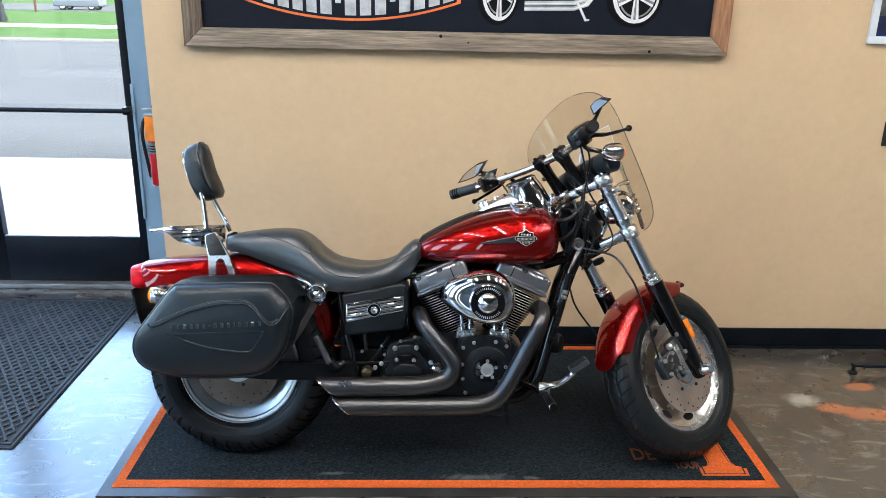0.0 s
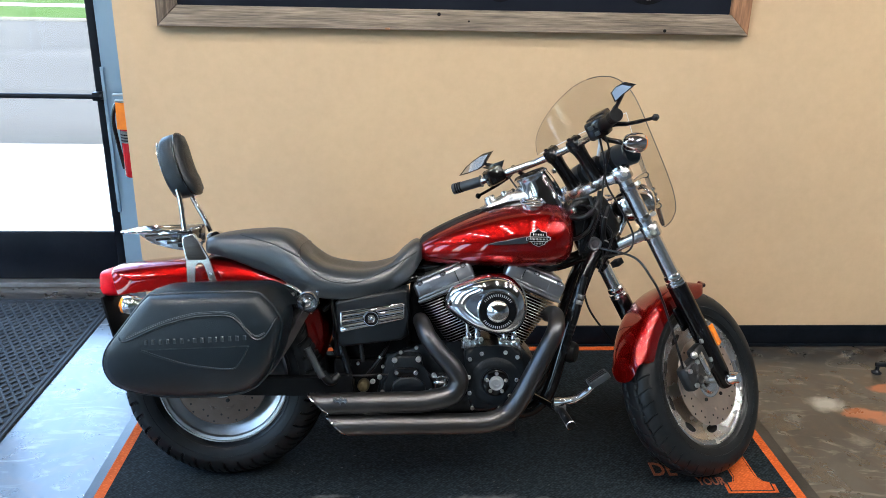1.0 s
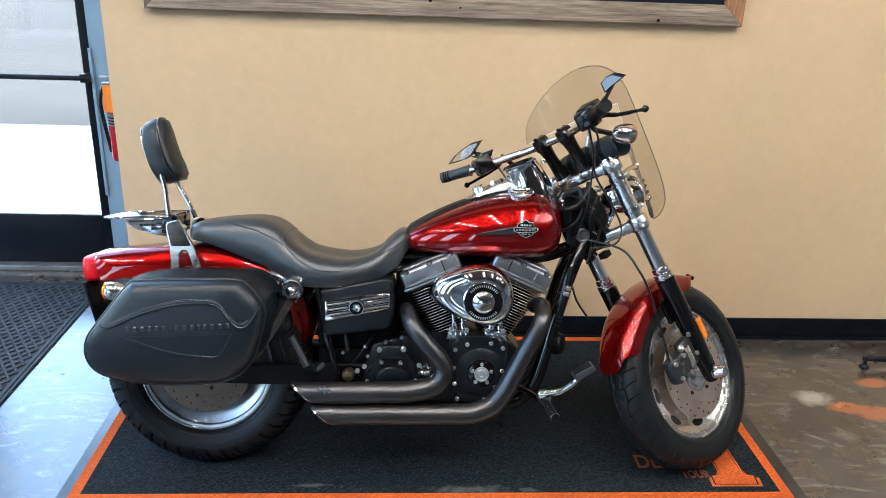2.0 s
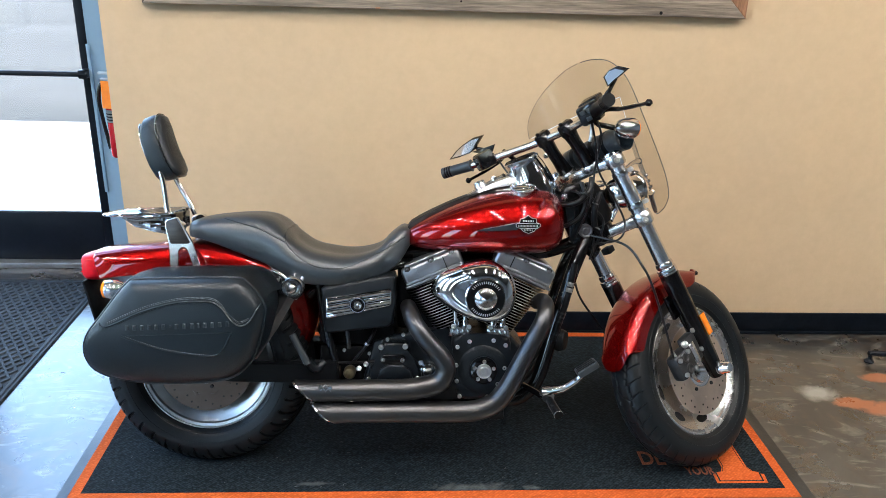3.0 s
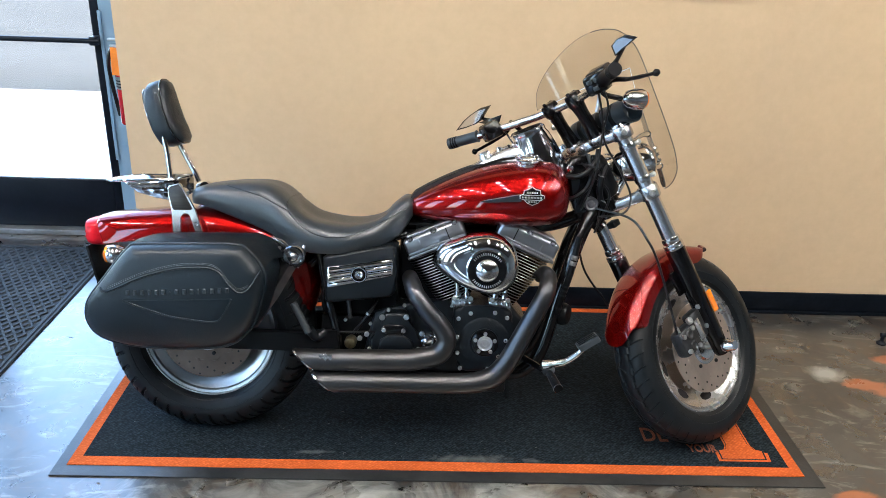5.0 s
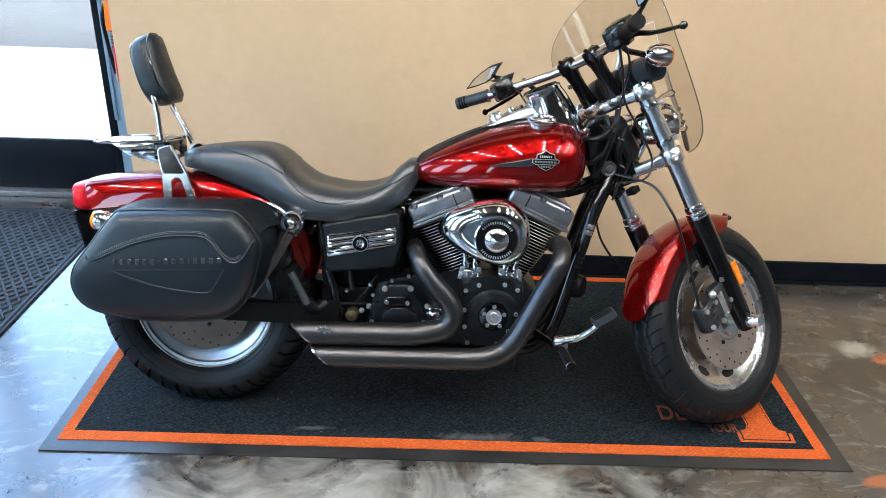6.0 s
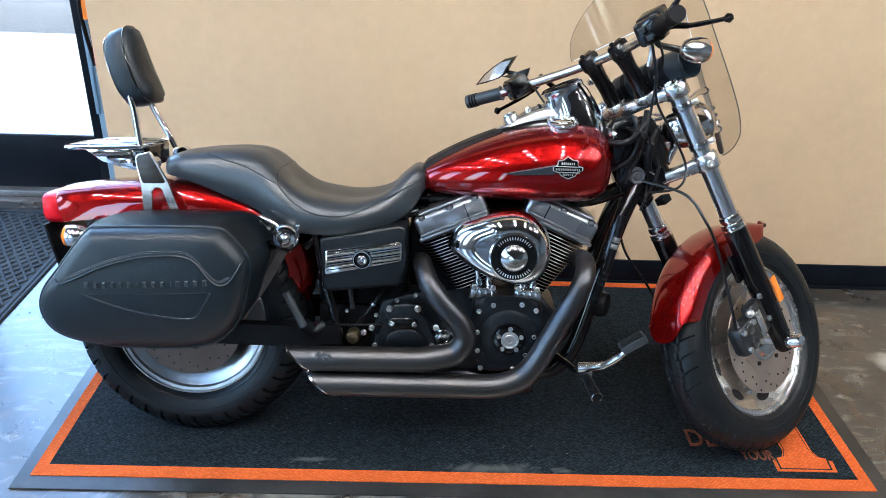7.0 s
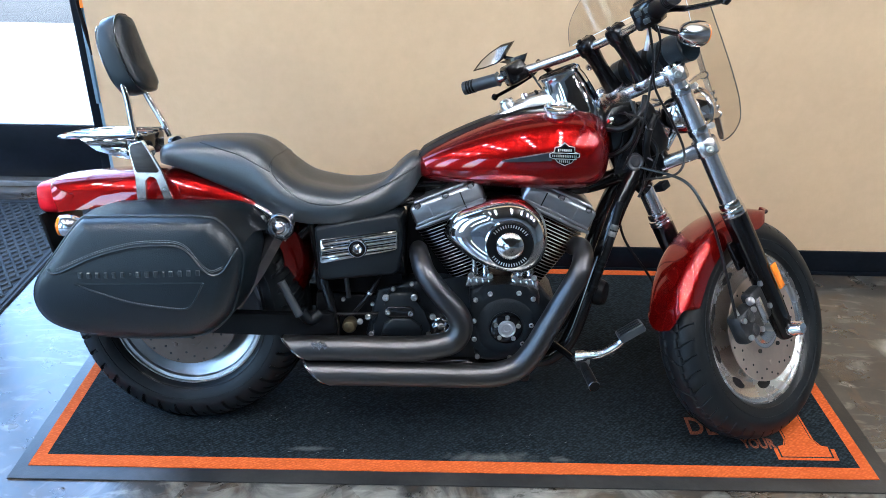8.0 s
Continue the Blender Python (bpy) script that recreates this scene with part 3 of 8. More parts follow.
writing("lettering", "YOUR", 0.055, M_CARPET_DULL, parking_mat, pose(1.948, 0.113, 0.0092) @ Matrix.Diagonal((0.62, 1, 1, 1)), label="small orange printed word", bold=0.0015)
one_out = [(2.030, 0.068), (2.198, 0.068), (2.203, 0.112), (2.175, 0.118), (2.16, 0.15), (2.16, 0.46), (2.10, 0.46), (2.03, 0.40), (2.03, 0.365), (2.075, 0.375), (2.075, 0.15), (2.06, 0.118), (2.032, 0.112)]
cx, cy = 2.115, 0.26
bm = bmesh.new()
slab(bm, one_out, 0.0085, 0.0092)
part("numeral", bm, M_CARPET_O, parking_mat, "large orange numeral one")
bm = bmesh.new()
slab(bm, [(cx + (x - cx) * 0.88, cy + (y - cy) * 0.955) for x, y in one_out], 0.0092, 0.0096)
part("numeral_outline", bm, M_CARPET, parking_mat, "black line inside the numeral")
bm = bmesh.new()
slab(bm, [(cx + (x - cx) * 0.82, cy + (y - cy) * 0.935) for x, y in one_out], 0.0096, 0.0100)
part("numeral_core", bm, M_CARPET_O, parking_mat)

# ---- the ribbed entry mat ----
EX0, EX1, EY0, EY1 = -2.3, -0.44, 0.235, 1.66
entry_mat = thing("entry_mat", "dark rubber entry mat with a raised diamond pattern", "mat")
bm = bmesh.new()
slab(bm, [(EX0, EY0), (EX1, EY0), (EX1, EY1), (EX0, EY1)], 0.0005, 0.005, 0.003)
part("backing", bm, M_RUBBER, entry_mat)
for name, rect in (("edge_rib", (EX1 - 0.012, EX1 - 0.003, EY0 + 0.005, EY1 - 0.005)), ("edge_rib", (EX0 + 0.02, EX1 - 0.02, EY0 + 0.02, EY0 + 0.034)), ("edge_rib", (EX0 + 0.02, EX1 - 0.02, EY1 - 0.034, EY1 - 0.02)), ("edge_rib", (EX1 - 0.034, EX1 - 0.02, EY0 + 0.036, EY1 - 0.036))):
    part(name, boxes((*rect, 0.0045, 0.0085), bevel=0.002), M_RUBBER, entry_mat)
# raised ribs that cross in a diamond lattice
verts, faces = [], []
PITCH, RUN, RISE = 0.042, 0.042, 0.062
ly0, ly1, lx0, lx1 = EY0 + 0.045, EY1 - 0.045, -1.62, EX1 - 0.045
for lean in (1, -1):
    k = -60
    while k < 120:
        # a line x = c + lean * (y - ly0) * RUN / RISE, clipped to the mat
        c0 = lx0 + k * PITCH
        k += 1
        sl = lean * RUN / RISE
        ya, yb = ly0, ly1
        for lim in (lx0, lx1):
            yc = ly0 + (lim - c0) / sl
            going_out = (sl > 0) == (lim == lx1)
            if going_out:
                yb = min(yb, yc)
            else:
                ya = max(ya, yc)
        if yb - ya < 0.02:
            continue
        a, b = Vector((c0 + sl * (ya - ly0), ya, 0)), Vector((c0 + sl * (yb - ly0), yb, 0))
        n = Vector((-(b - a).y, (b - a).x, 0)).normalized()
        b0 = len(verts)
        for q in (a, b):
            for w, z in ((-0.0075, 0.0045), (-0.0035, 0.0105), (0.0035, 0.0105), (0.0075, 0.0045)):
                verts.append((q.x + n.x * w, q.y + n.y * w, z + (0.0003 if lean > 0 else 0.0)))
        faces += [(b0 + i, b0 + i + 1, b0 + 5 + i, b0 + 4 + i) for i in range(3)]
me = bpy.data.meshes.new("ribs")
me.from_pydata(verts, [], faces)
me.materials.append(M_RUBBER)
ribs = new("ribs", me)
ribs.parent = entry_mat
tagged(ribs, kind="stuff")

# ---- the large framed sign on the wall ----
FX0, FX1, FZ0, FZ1 = 0.042, 2.318, 1.368, 2.55
M_PRINT_K = mat("black_print", (0.003, 0.003, 0.004), 0.6, spec=0.1, second=(0.005, 0.005, 0.007), scale=30)
sign = thing("framed_sign", "large navy printed sign in a weathered barn-wood frame", "framed sign")
FW, FD = 0.077, 0.034


def rail(name, pts, material):
    bm = bmesh.new()
    slab(bm, pts, 0.0, FD, 0.003)
    part(name, bm, material, sign, matrix=Matrix(((1, 0, 0, 0), (0, 0, -1, WALL_Y - 0.001), (0, 1, 0, 0), (0, 0, 0, 1))))


g = 0.0006
rail("frame_rail", [(FX0, FZ0), (FX1, FZ0), (FX1 - FW, FZ0 + FW - g), (FX0 + FW, FZ0 + FW - g)], M_WOOD)
rail("frame_rail", [(FX0 + FW, FZ1 - FW + g), (FX1 - FW, FZ1 - FW + g), (FX1, FZ1), (FX0, FZ1)], M_WOOD)
rail("frame_stile", [(FX0, FZ0 + g), (FX0 + FW - g, FZ0 + FW), (FX0 + FW - g, FZ1 - FW), (FX0, FZ1 - g)], M_WOOD_UP)
rail("frame_stile", [(FX1, FZ0 + g), (FX1, FZ1 - g), (FX1 - FW + g, FZ1 - FW), (FX1 - FW + g, FZ0 + FW)], M_WOOD_RED)
part("knot", boxes((0.0, 0.018, -0.002, 0.002, -0.004, 0.004), bevel=0.0015), M_WOOD_RED, sign, "dark knot", matrix=pose(0.90, WALL_Y - FD - 0.001, FZ0 + 0.004))
# black buttons on the rail give the darkness inside nail holes
for hx, hz, hr in ((1.985, 0.013, 0.006), (1.105, 0.060, 0.0065), (1.22, 0.036, 0.0035)):
    part("nail_hole", lathe(bmesh.new(), [(0, 0), (hr, 0), (hr * 1.1, 0.0012), (hr * 0.7, 0.0018), (0, 0.0012)], (hx, WALL_Y - FD - 0.0005, FZ0 + hz), (0, -1, 0), 10), M_PRINT_K, sign, "dark nail hole")
BOARD_Y = WALL_Y - 0.014
part("board", boxes((FX0 + FW, FX1 - FW, BOARD_Y, WALL_Y - 0.002, FZ0 + FW, FZ1 - FW)), M_NAVY, sign, "navy printed board")


def flat(name, pts, lift, material, label=""):
    """A printed shape on the board: outline in x and z."""
    bm = bmesh.new()
    slab(bm, pts, 0.0, 0.0006)
    return part(name, bm, material, sign, label, matrix=Matrix(((1, 0, 0, 0), (0, 0, -1, BOARD_Y - lift), (0, 1, 0, 0), (0, 0, 0, 1))))


# a drooping band of plain blocks in silver on orange
BC, BR = 0.735, 1.35


def band(a):
    return 1.50 + BR * (1 - math.cos(a))


def arc_block(a0, a1, lo, hi, n=6):
    low = [(BC + BR * math.sin(a0 + (a1 - a0) * k / n), band(a0 + (a1 - a0) * k / n) + lo) for k in range(n + 1)]
    return low + [(x, z - lo + hi) for x, z in low[::-1]]


flat("banner_edge", arc_block(-0.34, 0.34, -0.018, 0.24, 24), 0.0006, M_ORANGE, "curved orange banner outline")
flat("banner", arc_block(-0.327, 0.327, -0.008, 0.23, 24), 0.0012, M_NAVY)
widths = [1, 1, 1, 0.9, 0.9, 1, 0.5, 1, 1, 1, 0.5, 1, 1, 1, 1]
total = sum(widths) + 0.34 * (len(widths) - 1)
a = -0.318
for w in widths:
    da = 0.636 * w / total
    if w > 0.6:
        flat("banner_block", arc_block(a, a + da, 0.003, 0.2, 4), 0.0018, M_SILVER, "plain silver block")
    else:
        flat("banner_block", arc_block(a, a + da, 0.05, 0.075 if w == 0.5 and a < 0 else 0.2, 4), 0.0018, M_SILVER, "plain silver block")
    a += da + 0.636 * 0.34 / total


def disc_pts(x, z, rx, rz, n=28, a0=0, a1=360):
    return [(x + rx * math.cos(radians(a0 + (a1 - a0) * k / n)), z + rz * math.sin(radians(a0 + (a1 - a0) * k / n))) for k in range(n)]


# the printed motorcycle: wheels, pipes and stand as flat shapes
for wx, wz, rx, rz in ((1.345, 1.605, 0.072, 0.112), (1.914, 1.605, 0.098, 0.112)):
    flat("printed_tyre", disc_pts(wx - 0.006, wz - 0.004, rx * 1.22, rz * 1.12), 0.0006, M_PRINT_K, "printed black tyre")
    flat("printed_rim", disc_pts(wx, wz, rx, rz), 0.0012, M_PRINT_W, "printed white rim")
    flat("printed_hollow", disc_pts(wx + 0.003, wz + 0.004, rx * 0.87, rz * 0.90), 0.0018, M_PRINT_K)
    flat("printed_lip", disc_pts(wx + 0.003, wz + 0.004, rx * 0.80, rz * 0.84), 0.0021, M_PRINT_G)
    flat("printed_hollow", disc_pts(wx + 0.003, wz + 0.006, rx * 0.74, rz * 0.79), 0.0024, M_PRINT_K)
    for k in range(5):
        an = radians(54 + 72 * k)
        ux, uz = math.cos(an) * rx * 0.80, math.sin(an) * rz * 0.86
        px, pz = -math.sin(an) * rx * 0.17, math.cos(an) * rx * 0.17
        flat("printed_spoke", [(wx + px * 0.5, wz + pz * 0.5), (wx + ux + px, wz + uz + pz), (wx + ux - px, wz + uz - pz), (wx - px * 0.5, wz - pz * 0.5)][::-1], 0.0030, M_PRINT_W)
        flat("printed_shade", [(wx + px * 0.1, wz + pz * 0.1), (wx + ux + px * 0.25, wz + uz + pz * 0.25), (wx + ux - px * 0.35, wz + uz - pz * 0.35), (wx - px * 0.2, wz - pz * 0.2)][::-1], 0.0036, M_PRINT_G)
for k, (z0, z1, dz, m_, lb) in enumerate(((1.536, 1.552, 0.010, M_SILVER, "printed silver pipe"), (1.5565, 1.574, 0.012, M_SILVER, ""), (1.541, 1.545, 0.010, M_PRINT_W, "printed white highlight"), (1.562, 1.567, 0.012, M_PRINT_W, ""))):
    bent = [(1.45, z0), (1.66, z0 + dz * 0.4), (1.715, z0 + dz + 0.012), (1.745, z0 + dz + 0.05), (1.745 - 0.02, z1 + dz + 0.05), (1.70, z1 + dz + 0.012), (1.655, z1 + dz * 0.4), (1.45, z1)]
    flat("printed_pipe", bent, 0.0024 + 0.0007 * (k // 2), m_, lb)
flat("printed_engine", [(1.44, 1.59), (1.72, 1.60), (1.78, 1.66), (1.66, 1.80), (1.46, 1.76)], 0.0012, M_PRINT_G, "printed grey engine")
for x0, z0, w_, h_ in ((1.475, 1.592, 0.05, 0.030), (1.545, 1.590, 0.035, 0.045), (1.60, 1.594, 0.03, 0.022), (1.645, 1.60, 0.04, 0.05)):
    flat("printed_casting", [(x0, z0), (x0 + w_ * 0.9, z0), (x0 + w_, z0 + h_ * 0.4), (x0 + w_ * 0.8, z0 + h_), (x0 + w_ * 0.1, z0 + h_)], 0.0018, M_SILVER)
flat("printed_stand", [(1.665, 1.572), (1.676, 1.57), (1.712, 1.507), (1.724, 1.508), (1.724, 1.500), (1.705, 1.498)][::-1], 0.003, M_PRINT_W)

# ---- a snap-framed poster farther along ----
poster = thing("poster", "blue poster in a white snap frame", "poster")
PX0, PZ0 = 2.922, 1.43
part("frame", boxes((PX0, PX0 + 0.75, WALL_Y - 0.016, WALL_Y - 0.001, PZ0, PZ0 + 0.03), (PX0, PX0 + 0.03, WALL_Y - 0.016, WALL_Y - 0.001, PZ0 + 0.0305, PZ0 + 1.0), (PX0 + 0.72, PX0 + 0.75, WALL_Y - 0.016, WALL_Y - 0.001, PZ0 + 0.0305, PZ0 + 1.0), (PX0 + 0.031, PX0 + 0.719, WALL_Y - 0.016, WALL_Y - 0.001, PZ0 + 0.97, PZ0 + 1.0), bevel=0.002), M_FRAME_W, poster)
part("print", boxes((PX0 + 0.03, PX0 + 0.72, WALL_Y - 0.008, WALL_Y - 0.002, PZ0 + 0.03, PZ0 + 0.115)), M_POSTER, poster, "glossy blue picture")
part("print", boxes((PX0 + 0.03, PX0 + 0.72, WALL_Y - 0.008, WALL_Y - 0.002, PZ0 + 0.1152, PZ0 + 0.97)), M_POSTER_D, poster, "dark picture")
outlet = thing("wall_plate", "small dark switch plate on the beige wall", "switch plate")
part("plate", boxes((3.075, 3.15, WALL_Y - 0.008, WALL_Y - 0.0005, 0.99, 1.10), bevel=0.003), M_MATEDGE, outlet)

# ---- fire extinguisher on the side wall of the entry ----
ext = thing("fire_extinguisher", "red fire extinguisher with an orange tag on a bracket", "fire extinguisher", matrix=pose(-0.239, WALL_Y + 0.346, -0.097) @ Matrix.Scale(1.06, 4))
part("wall_bracket", boxes((0.02, 0.1075, -0.012, 0.012, 0.86, 0.89), (0.02, 0.1075, -0.012, 0.012, 0.97, 0.99), bevel=0.003), M_STEEL, ext, "steel wall bracket")
bm = bmesh.new()
lathe(bm, [(0.0, 0.735), (0.03, 0.737), (0.036, 0.745), (0.036, 0.95), (0.03, 0.98), (0.014, 1.0), (0.012, 1.02), (0.0, 1.02)], seg=24)
part("cylinder", bm, M_RED_EXT, ext)
bm = bmesh.new()
box(bm, -0.018, 0.014, -0.012, 0.012, 1.02, 1.05, 0.003)
box(bm, -0.05, 0.02, -0.008, 0.008, 1.075, 1.085, 0.002)
box(bm, -0.045, 0.0, -0.008, 0.008, 1.052, 1.06, 0.002)
part("valve", bm, M_STEEL, ext, "steel valve and lever")
part("knob", lathe(bmesh.new(), [(0, 1.086), (0.008, 1.087), (0.008, 1.10), (0, 1.102)], seg=12), M_RED_EXT, ext, "red pull knob")
bm = bmesh.new()
tube(bm, spline([(-0.018, 0, 1.04), (-0.045, 0, 1.035), (-0.06, 0, 0.98), (-0.055, 0, 0.9), (-0.045, 0, 0.82), (-0.038, 0, 0.77)], 6), 0.008, 8)
part("hose", bm, M_BLACK_HOSE, ext, "black rubber hose")
part("label_band", lathe(bmesh.new(), [(0.0366, 0.885), (0.0368, 0.886), (0.0368, 0.935), (0.0366, 0.936)], seg=24, cap=False), M_LABEL, ext, "white paper label with plain bars")
for z in (0.893, 0.905, 0.917):
    part("label_bar", lathe(bmesh.new(), [(0.0369, z), (0.0373, z), (0.0373, z + 0.005), (0.0369, z + 0.005)], seg=24, cap=False), M_BASE, ext)
part("tag", boxes((-0.066, -0.012, -0.05, -0.0485, 0.945, 1.055)), M_TAG, ext, "orange inspection tag", matrix=pose(0.002, 0, 0, 0, 2, 0))

# ---- the black base of a stand beside the mat ----
stand = thing("stand_base", "black steel base leg of a display stand on a glide", "display stand")
bm = bmesh.new()
tube(bm, [(2.985, 0.868, 0.042), (3.05, 0.868, 0.040), (3.6, 0.868, 0.036)], [0.009, 0.013, 0.014], 12)
part("leg", bm, M_BRONZE, stand)
part("glide", lathe(bmesh.new(), [(0, 0.0005), (0.02, 0.0007), (0.021, 0.006), (0.012, 0.012), (0.008, 0.016), (0.008, 0.036), (0, 0.037)], (2.995, 0.868, 0), seg=20), M_BRONZE, stand, "round black glide foot")
bm = bmesh.new()
tube(bm, [(3.6, 0.868, 0.02), (3.6, 0.868, 0.7)], 0.02, 14)
part("post", bm, M_BRONZE, stand)
lathe_bm = lathe(bmesh.new(), [(0, 0.0005), (0.14, 0.001), (0.14, 0.012), (0.03, 0.03), (0, 0.03)], (3.6, 0.868, 0), seg=28)
part("foot_plate", lathe_bm, M_BRONZE, stand)

# ---- crumbs on the floor and lint on the mat ----
rng = random.Random(5)
M_CRUMB = mat("grit", (0.05, 0.045, 0.04), 0.9, second=(0.12, 0.11, 0.1), scale=40)
M_LINT = mat("lint", (0.12, 0.125, 0.13), 0.9, second=(0.08, 0.08, 0.08), scale=40)


def specks(name, rects, count, size, z, material, label):
    """Scattered bent flakes, one object."""
    verts, faces = [], []
    for k in range(count):
        x0, x1, y0, y1 = rects[k % len(rects)]
        x, y, a = rng.uniform(x0, x1), rng.uniform(y0, y1), rng.uniform(0, 6.3)
        l, w = size * rng.uniform(0.4, 1.6), size * rng.uniform(0.12, 0.35)
        c, s = math.cos(a), math.sin(a)
        b = len(verts)
        for dx, dy, dz in ((-l, -w, 0), (0, -w * 0.6, 0.0012), (l, -w, 0.0002), (l, w, 0.0004), (0, w * 1.2, 0.0016), (-l, w, 0.0003)):
            verts.append((x + dx * c - dy * s, y + dx * s + dy * c, z + dz))
        faces += [(b, b + 1, b + 4, b + 5), (b + 1, b + 2, b + 3, b + 4)]
    me = bpy.data.meshes.new(name)
    me.from_pydata(verts, [], faces)
    me.materials.append(material)
    return tagged(new(name, me), label, "debris", kind="stuff")


specks("floor_grit", [(-0.42, -0.05, -0.5, 1.6), (-0.9, 0.3, -0.6, -0.06), (2.35, 3.3, -0.2, 1.0)], 90, 0.006, 0.0006, M_CRUMB, "small dark crumbs of dirt on the floor")
specks("mat_lint", [(0.05, 2.2, 0.05, 1.05), (0.3, 2.0, 0.05, 0.3)], 70, 0.003, 0.0088, M_LINT, "pale lint on the carpet mat")

# ---- the far street: a parked car, a lamp post and a sign post ----
M_CAR = mat("silver_car_paint", (0.07, 0.073, 0.078), 0.4, 0.3, 0.3, second=(0.06, 0.063, 0.068), scale=4)
M_CARGLASS = mat("dark_car_glass", (0.01, 0.012, 0.014), 0.08, 0, 0.5, second=(0.015, 0.017, 0.02), scale=3)
M_POST = mat("dark_post_paint", (0.006, 0.007, 0.008), 0.7, spec=0.1, second=(0.01, 0.01, 0.011), scale=5)
M_RUST = mat("rusty_steel_post", (0.03, 0.012, 0.008), 0.8, spec=0.1, second=(0.06, 0.025, 0.015), scale=8)
car = thing("parked_car", "silver sport utility car on the far street", "car", matrix=pose(-19.6, 47.6, -0.03) @ Matrix.Scale(0.70, 4))
body = [(-1.95, 0.35), (-1.9, 0.85), (-1.7, 1.0), (-1.0, 1.08), (-0.35, 1.55), (0.3, 1.66), (1.5, 1.62), (1.85, 1.1), (1.98, 0.95), (1.98, 0.4), (1.75, 0.28), (-1.75, 0.28)]
ROT = Matrix(((1, 0, 0, 0), (0, 0, -1, 0), (0, 1, 0, 0), (0, 0, 0, 1)))
bm = bmesh.new()
slab(bm, body[::-1], -0.85, 0.85, 0.08, 3)
bm.transform(ROT)
part("body", bm, M_CAR, car)
for pts in ([(-0.85, 1.1), (-0.33, 1.47), (0.25, 1.55), (0.25, 1.1)], [(0.33, 1.1), (0.33, 1.55), (1.4, 1.52), (1.65, 1.12)]):
    bm = bmesh.new()
    slab(bm, pts, 0.84, 0.862, 0.01, 1)
    bm.transform(ROT)
    part("side_window", bm, M_CARGLASS, car)
for x in (-1.2, 1.25):
    for y in (-0.80, 0.62):
        w = part("wheel", lathe(bmesh.new(), [(0, 0), (0.2, 0.0), (0.23, 0.03), (0.23, 0.15), (0.2, 0.18), (0, 0.18)], (x, y, 0.33), (0, 1, 0), 24), M_STEEL, car)
        part("tyre", lathe(bmesh.new(), [(0.22, -0.01), (0.31, -0.01), (0.335, 0.03), (0.335, 0.16), (0.31, 0.19), (0.22, 0.19), (0.22, -0.01)], (x, y, 0.33), (0, 1, 0), 24, cap=False), M_BLACK_HOSE, w)
lamp_post = thing("lamp_post", "dark street lamp post with a flared base", "lamp post", matrix=pose(-16.6, 32.4, -0.03) @ Matrix.Scale(0.62, 4))
part("base", lathe(bmesh.new(), [(0, 0), (0.28, 0.0), (0.28, 0.25), (0.2, 0.4), (0.16, 1.0), (0.11, 1.15), (0.0, 1.15)], seg=20), M_POST, lamp_post)
part("pole", lathe(bmesh.new(), [(0.1, 1.14), (0.07, 4.5), (0.0, 4.5)], seg=16), M_POST, lamp_post)
part("lantern", lathe(bmesh.new(), [(0, 4.5), (0.12, 4.5), (0.2, 4.9), (0.14, 5.1), (0, 5.2)], seg=16), M_POST, lamp_post)
sign_post = thing("sign_post", "thin rust-brown sign post beside the far street", "sign post", matrix=pose(-20.6, 44.0, -0.06))
part("post", boxes((-0.05, 0.05, -0.05, 0.05, 0.0, 2.2), bevel=0.01), M_RUST, sign_post)
part("plate", boxes((-0.3, 0.3, -0.07, -0.052, 1.6, 2.15), bevel=0.005), M_STEEL, sign_post)

# ---- motorcycle materials ----
M_RED = mat("candy_red_paint", (0.230, 0.0030, 0.0026), 0.27, 0.82, 1.0, 0.012, spec=0.0, second=(0.205, 0.0027, 0.0023), scale=3)
M_CHROME = mat("chrome", (0.74, 0.755, 0.775), 0.05, 1.0, second=(0.69, 0.70, 0.72), scale=6)
M_POLISH = mat("polished_aluminium", (0.67, 0.67, 0.67), 0.27, 1.0, second=(0.65, 0.65, 0.65), scale=7, rough_var=0.015)
M_SATIN = mat("satin_silver_casting", (0.34, 0.36, 0.39), 0.34, 0.95, second=(0.30, 0.318, 0.348), scale=5, stretch=(1, 1, 6), rough_var=0.05, bump=0.03)
M_CAST = mat("bare_casting", (0.13, 0.13, 0.14), 0.42, 0.8, second=(0.085, 0.085, 0.095), scale=18, bump=0.25, bump_scale=200)
M_GLOSSBLACK = mat("gloss_black_paint", (0.0018, 0.0018, 0.0022), 0.12, 0, 0.0, 0.03, spec=0.5, second=(0.003, 0.003, 0.0035), scale=20)
M_WRINKLE = mat("black_wrinkle_coat", (0.0022, 0.0038, 0.0058), 0.34, 0, 0, spec=0.32, second=(0.0042, 0.0062, 0.0086), scale=12, bump=0.3, bump_scale=500)
M_PLASTIC = mat("black_plastic", (0.0025, 0.003, 0.0038), 0.42, spec=0.12, second=(0.004, 0.0045, 0.0055), scale=10, bump=0.1, bump_scale=300)
M_PIPE = mat("satin_black_ceramic", (0.064, 0.072, 0.085), 0.37, 0.96, spec=0.2, second=(0.083, 0.079, 0.076), scale=1.6, bump=0.03, bump_scale=300, rough_var=0.04)
M_LEATHER = mat("black_leather", (0.0040, 0.0088, 0.0136), 0.36, spec=0.44, second=(0.0066, 0.0120, 0.0172), scale=3.5, bump=0.25, bump_scale=420)
M_VINYL = mat("black_seat_vinyl", (0.0135, 0.0200, 0.0258), 0.36, spec=0.90, second=(0.0175, 0.0240, 0.0295), scale=5, bump=0.14, bump_scale=520)
M_THREAD = mat("grey_thread", (0.18, 0.195, 0.21), 0.8, second=(0.13, 0.14, 0.15), scale=60)
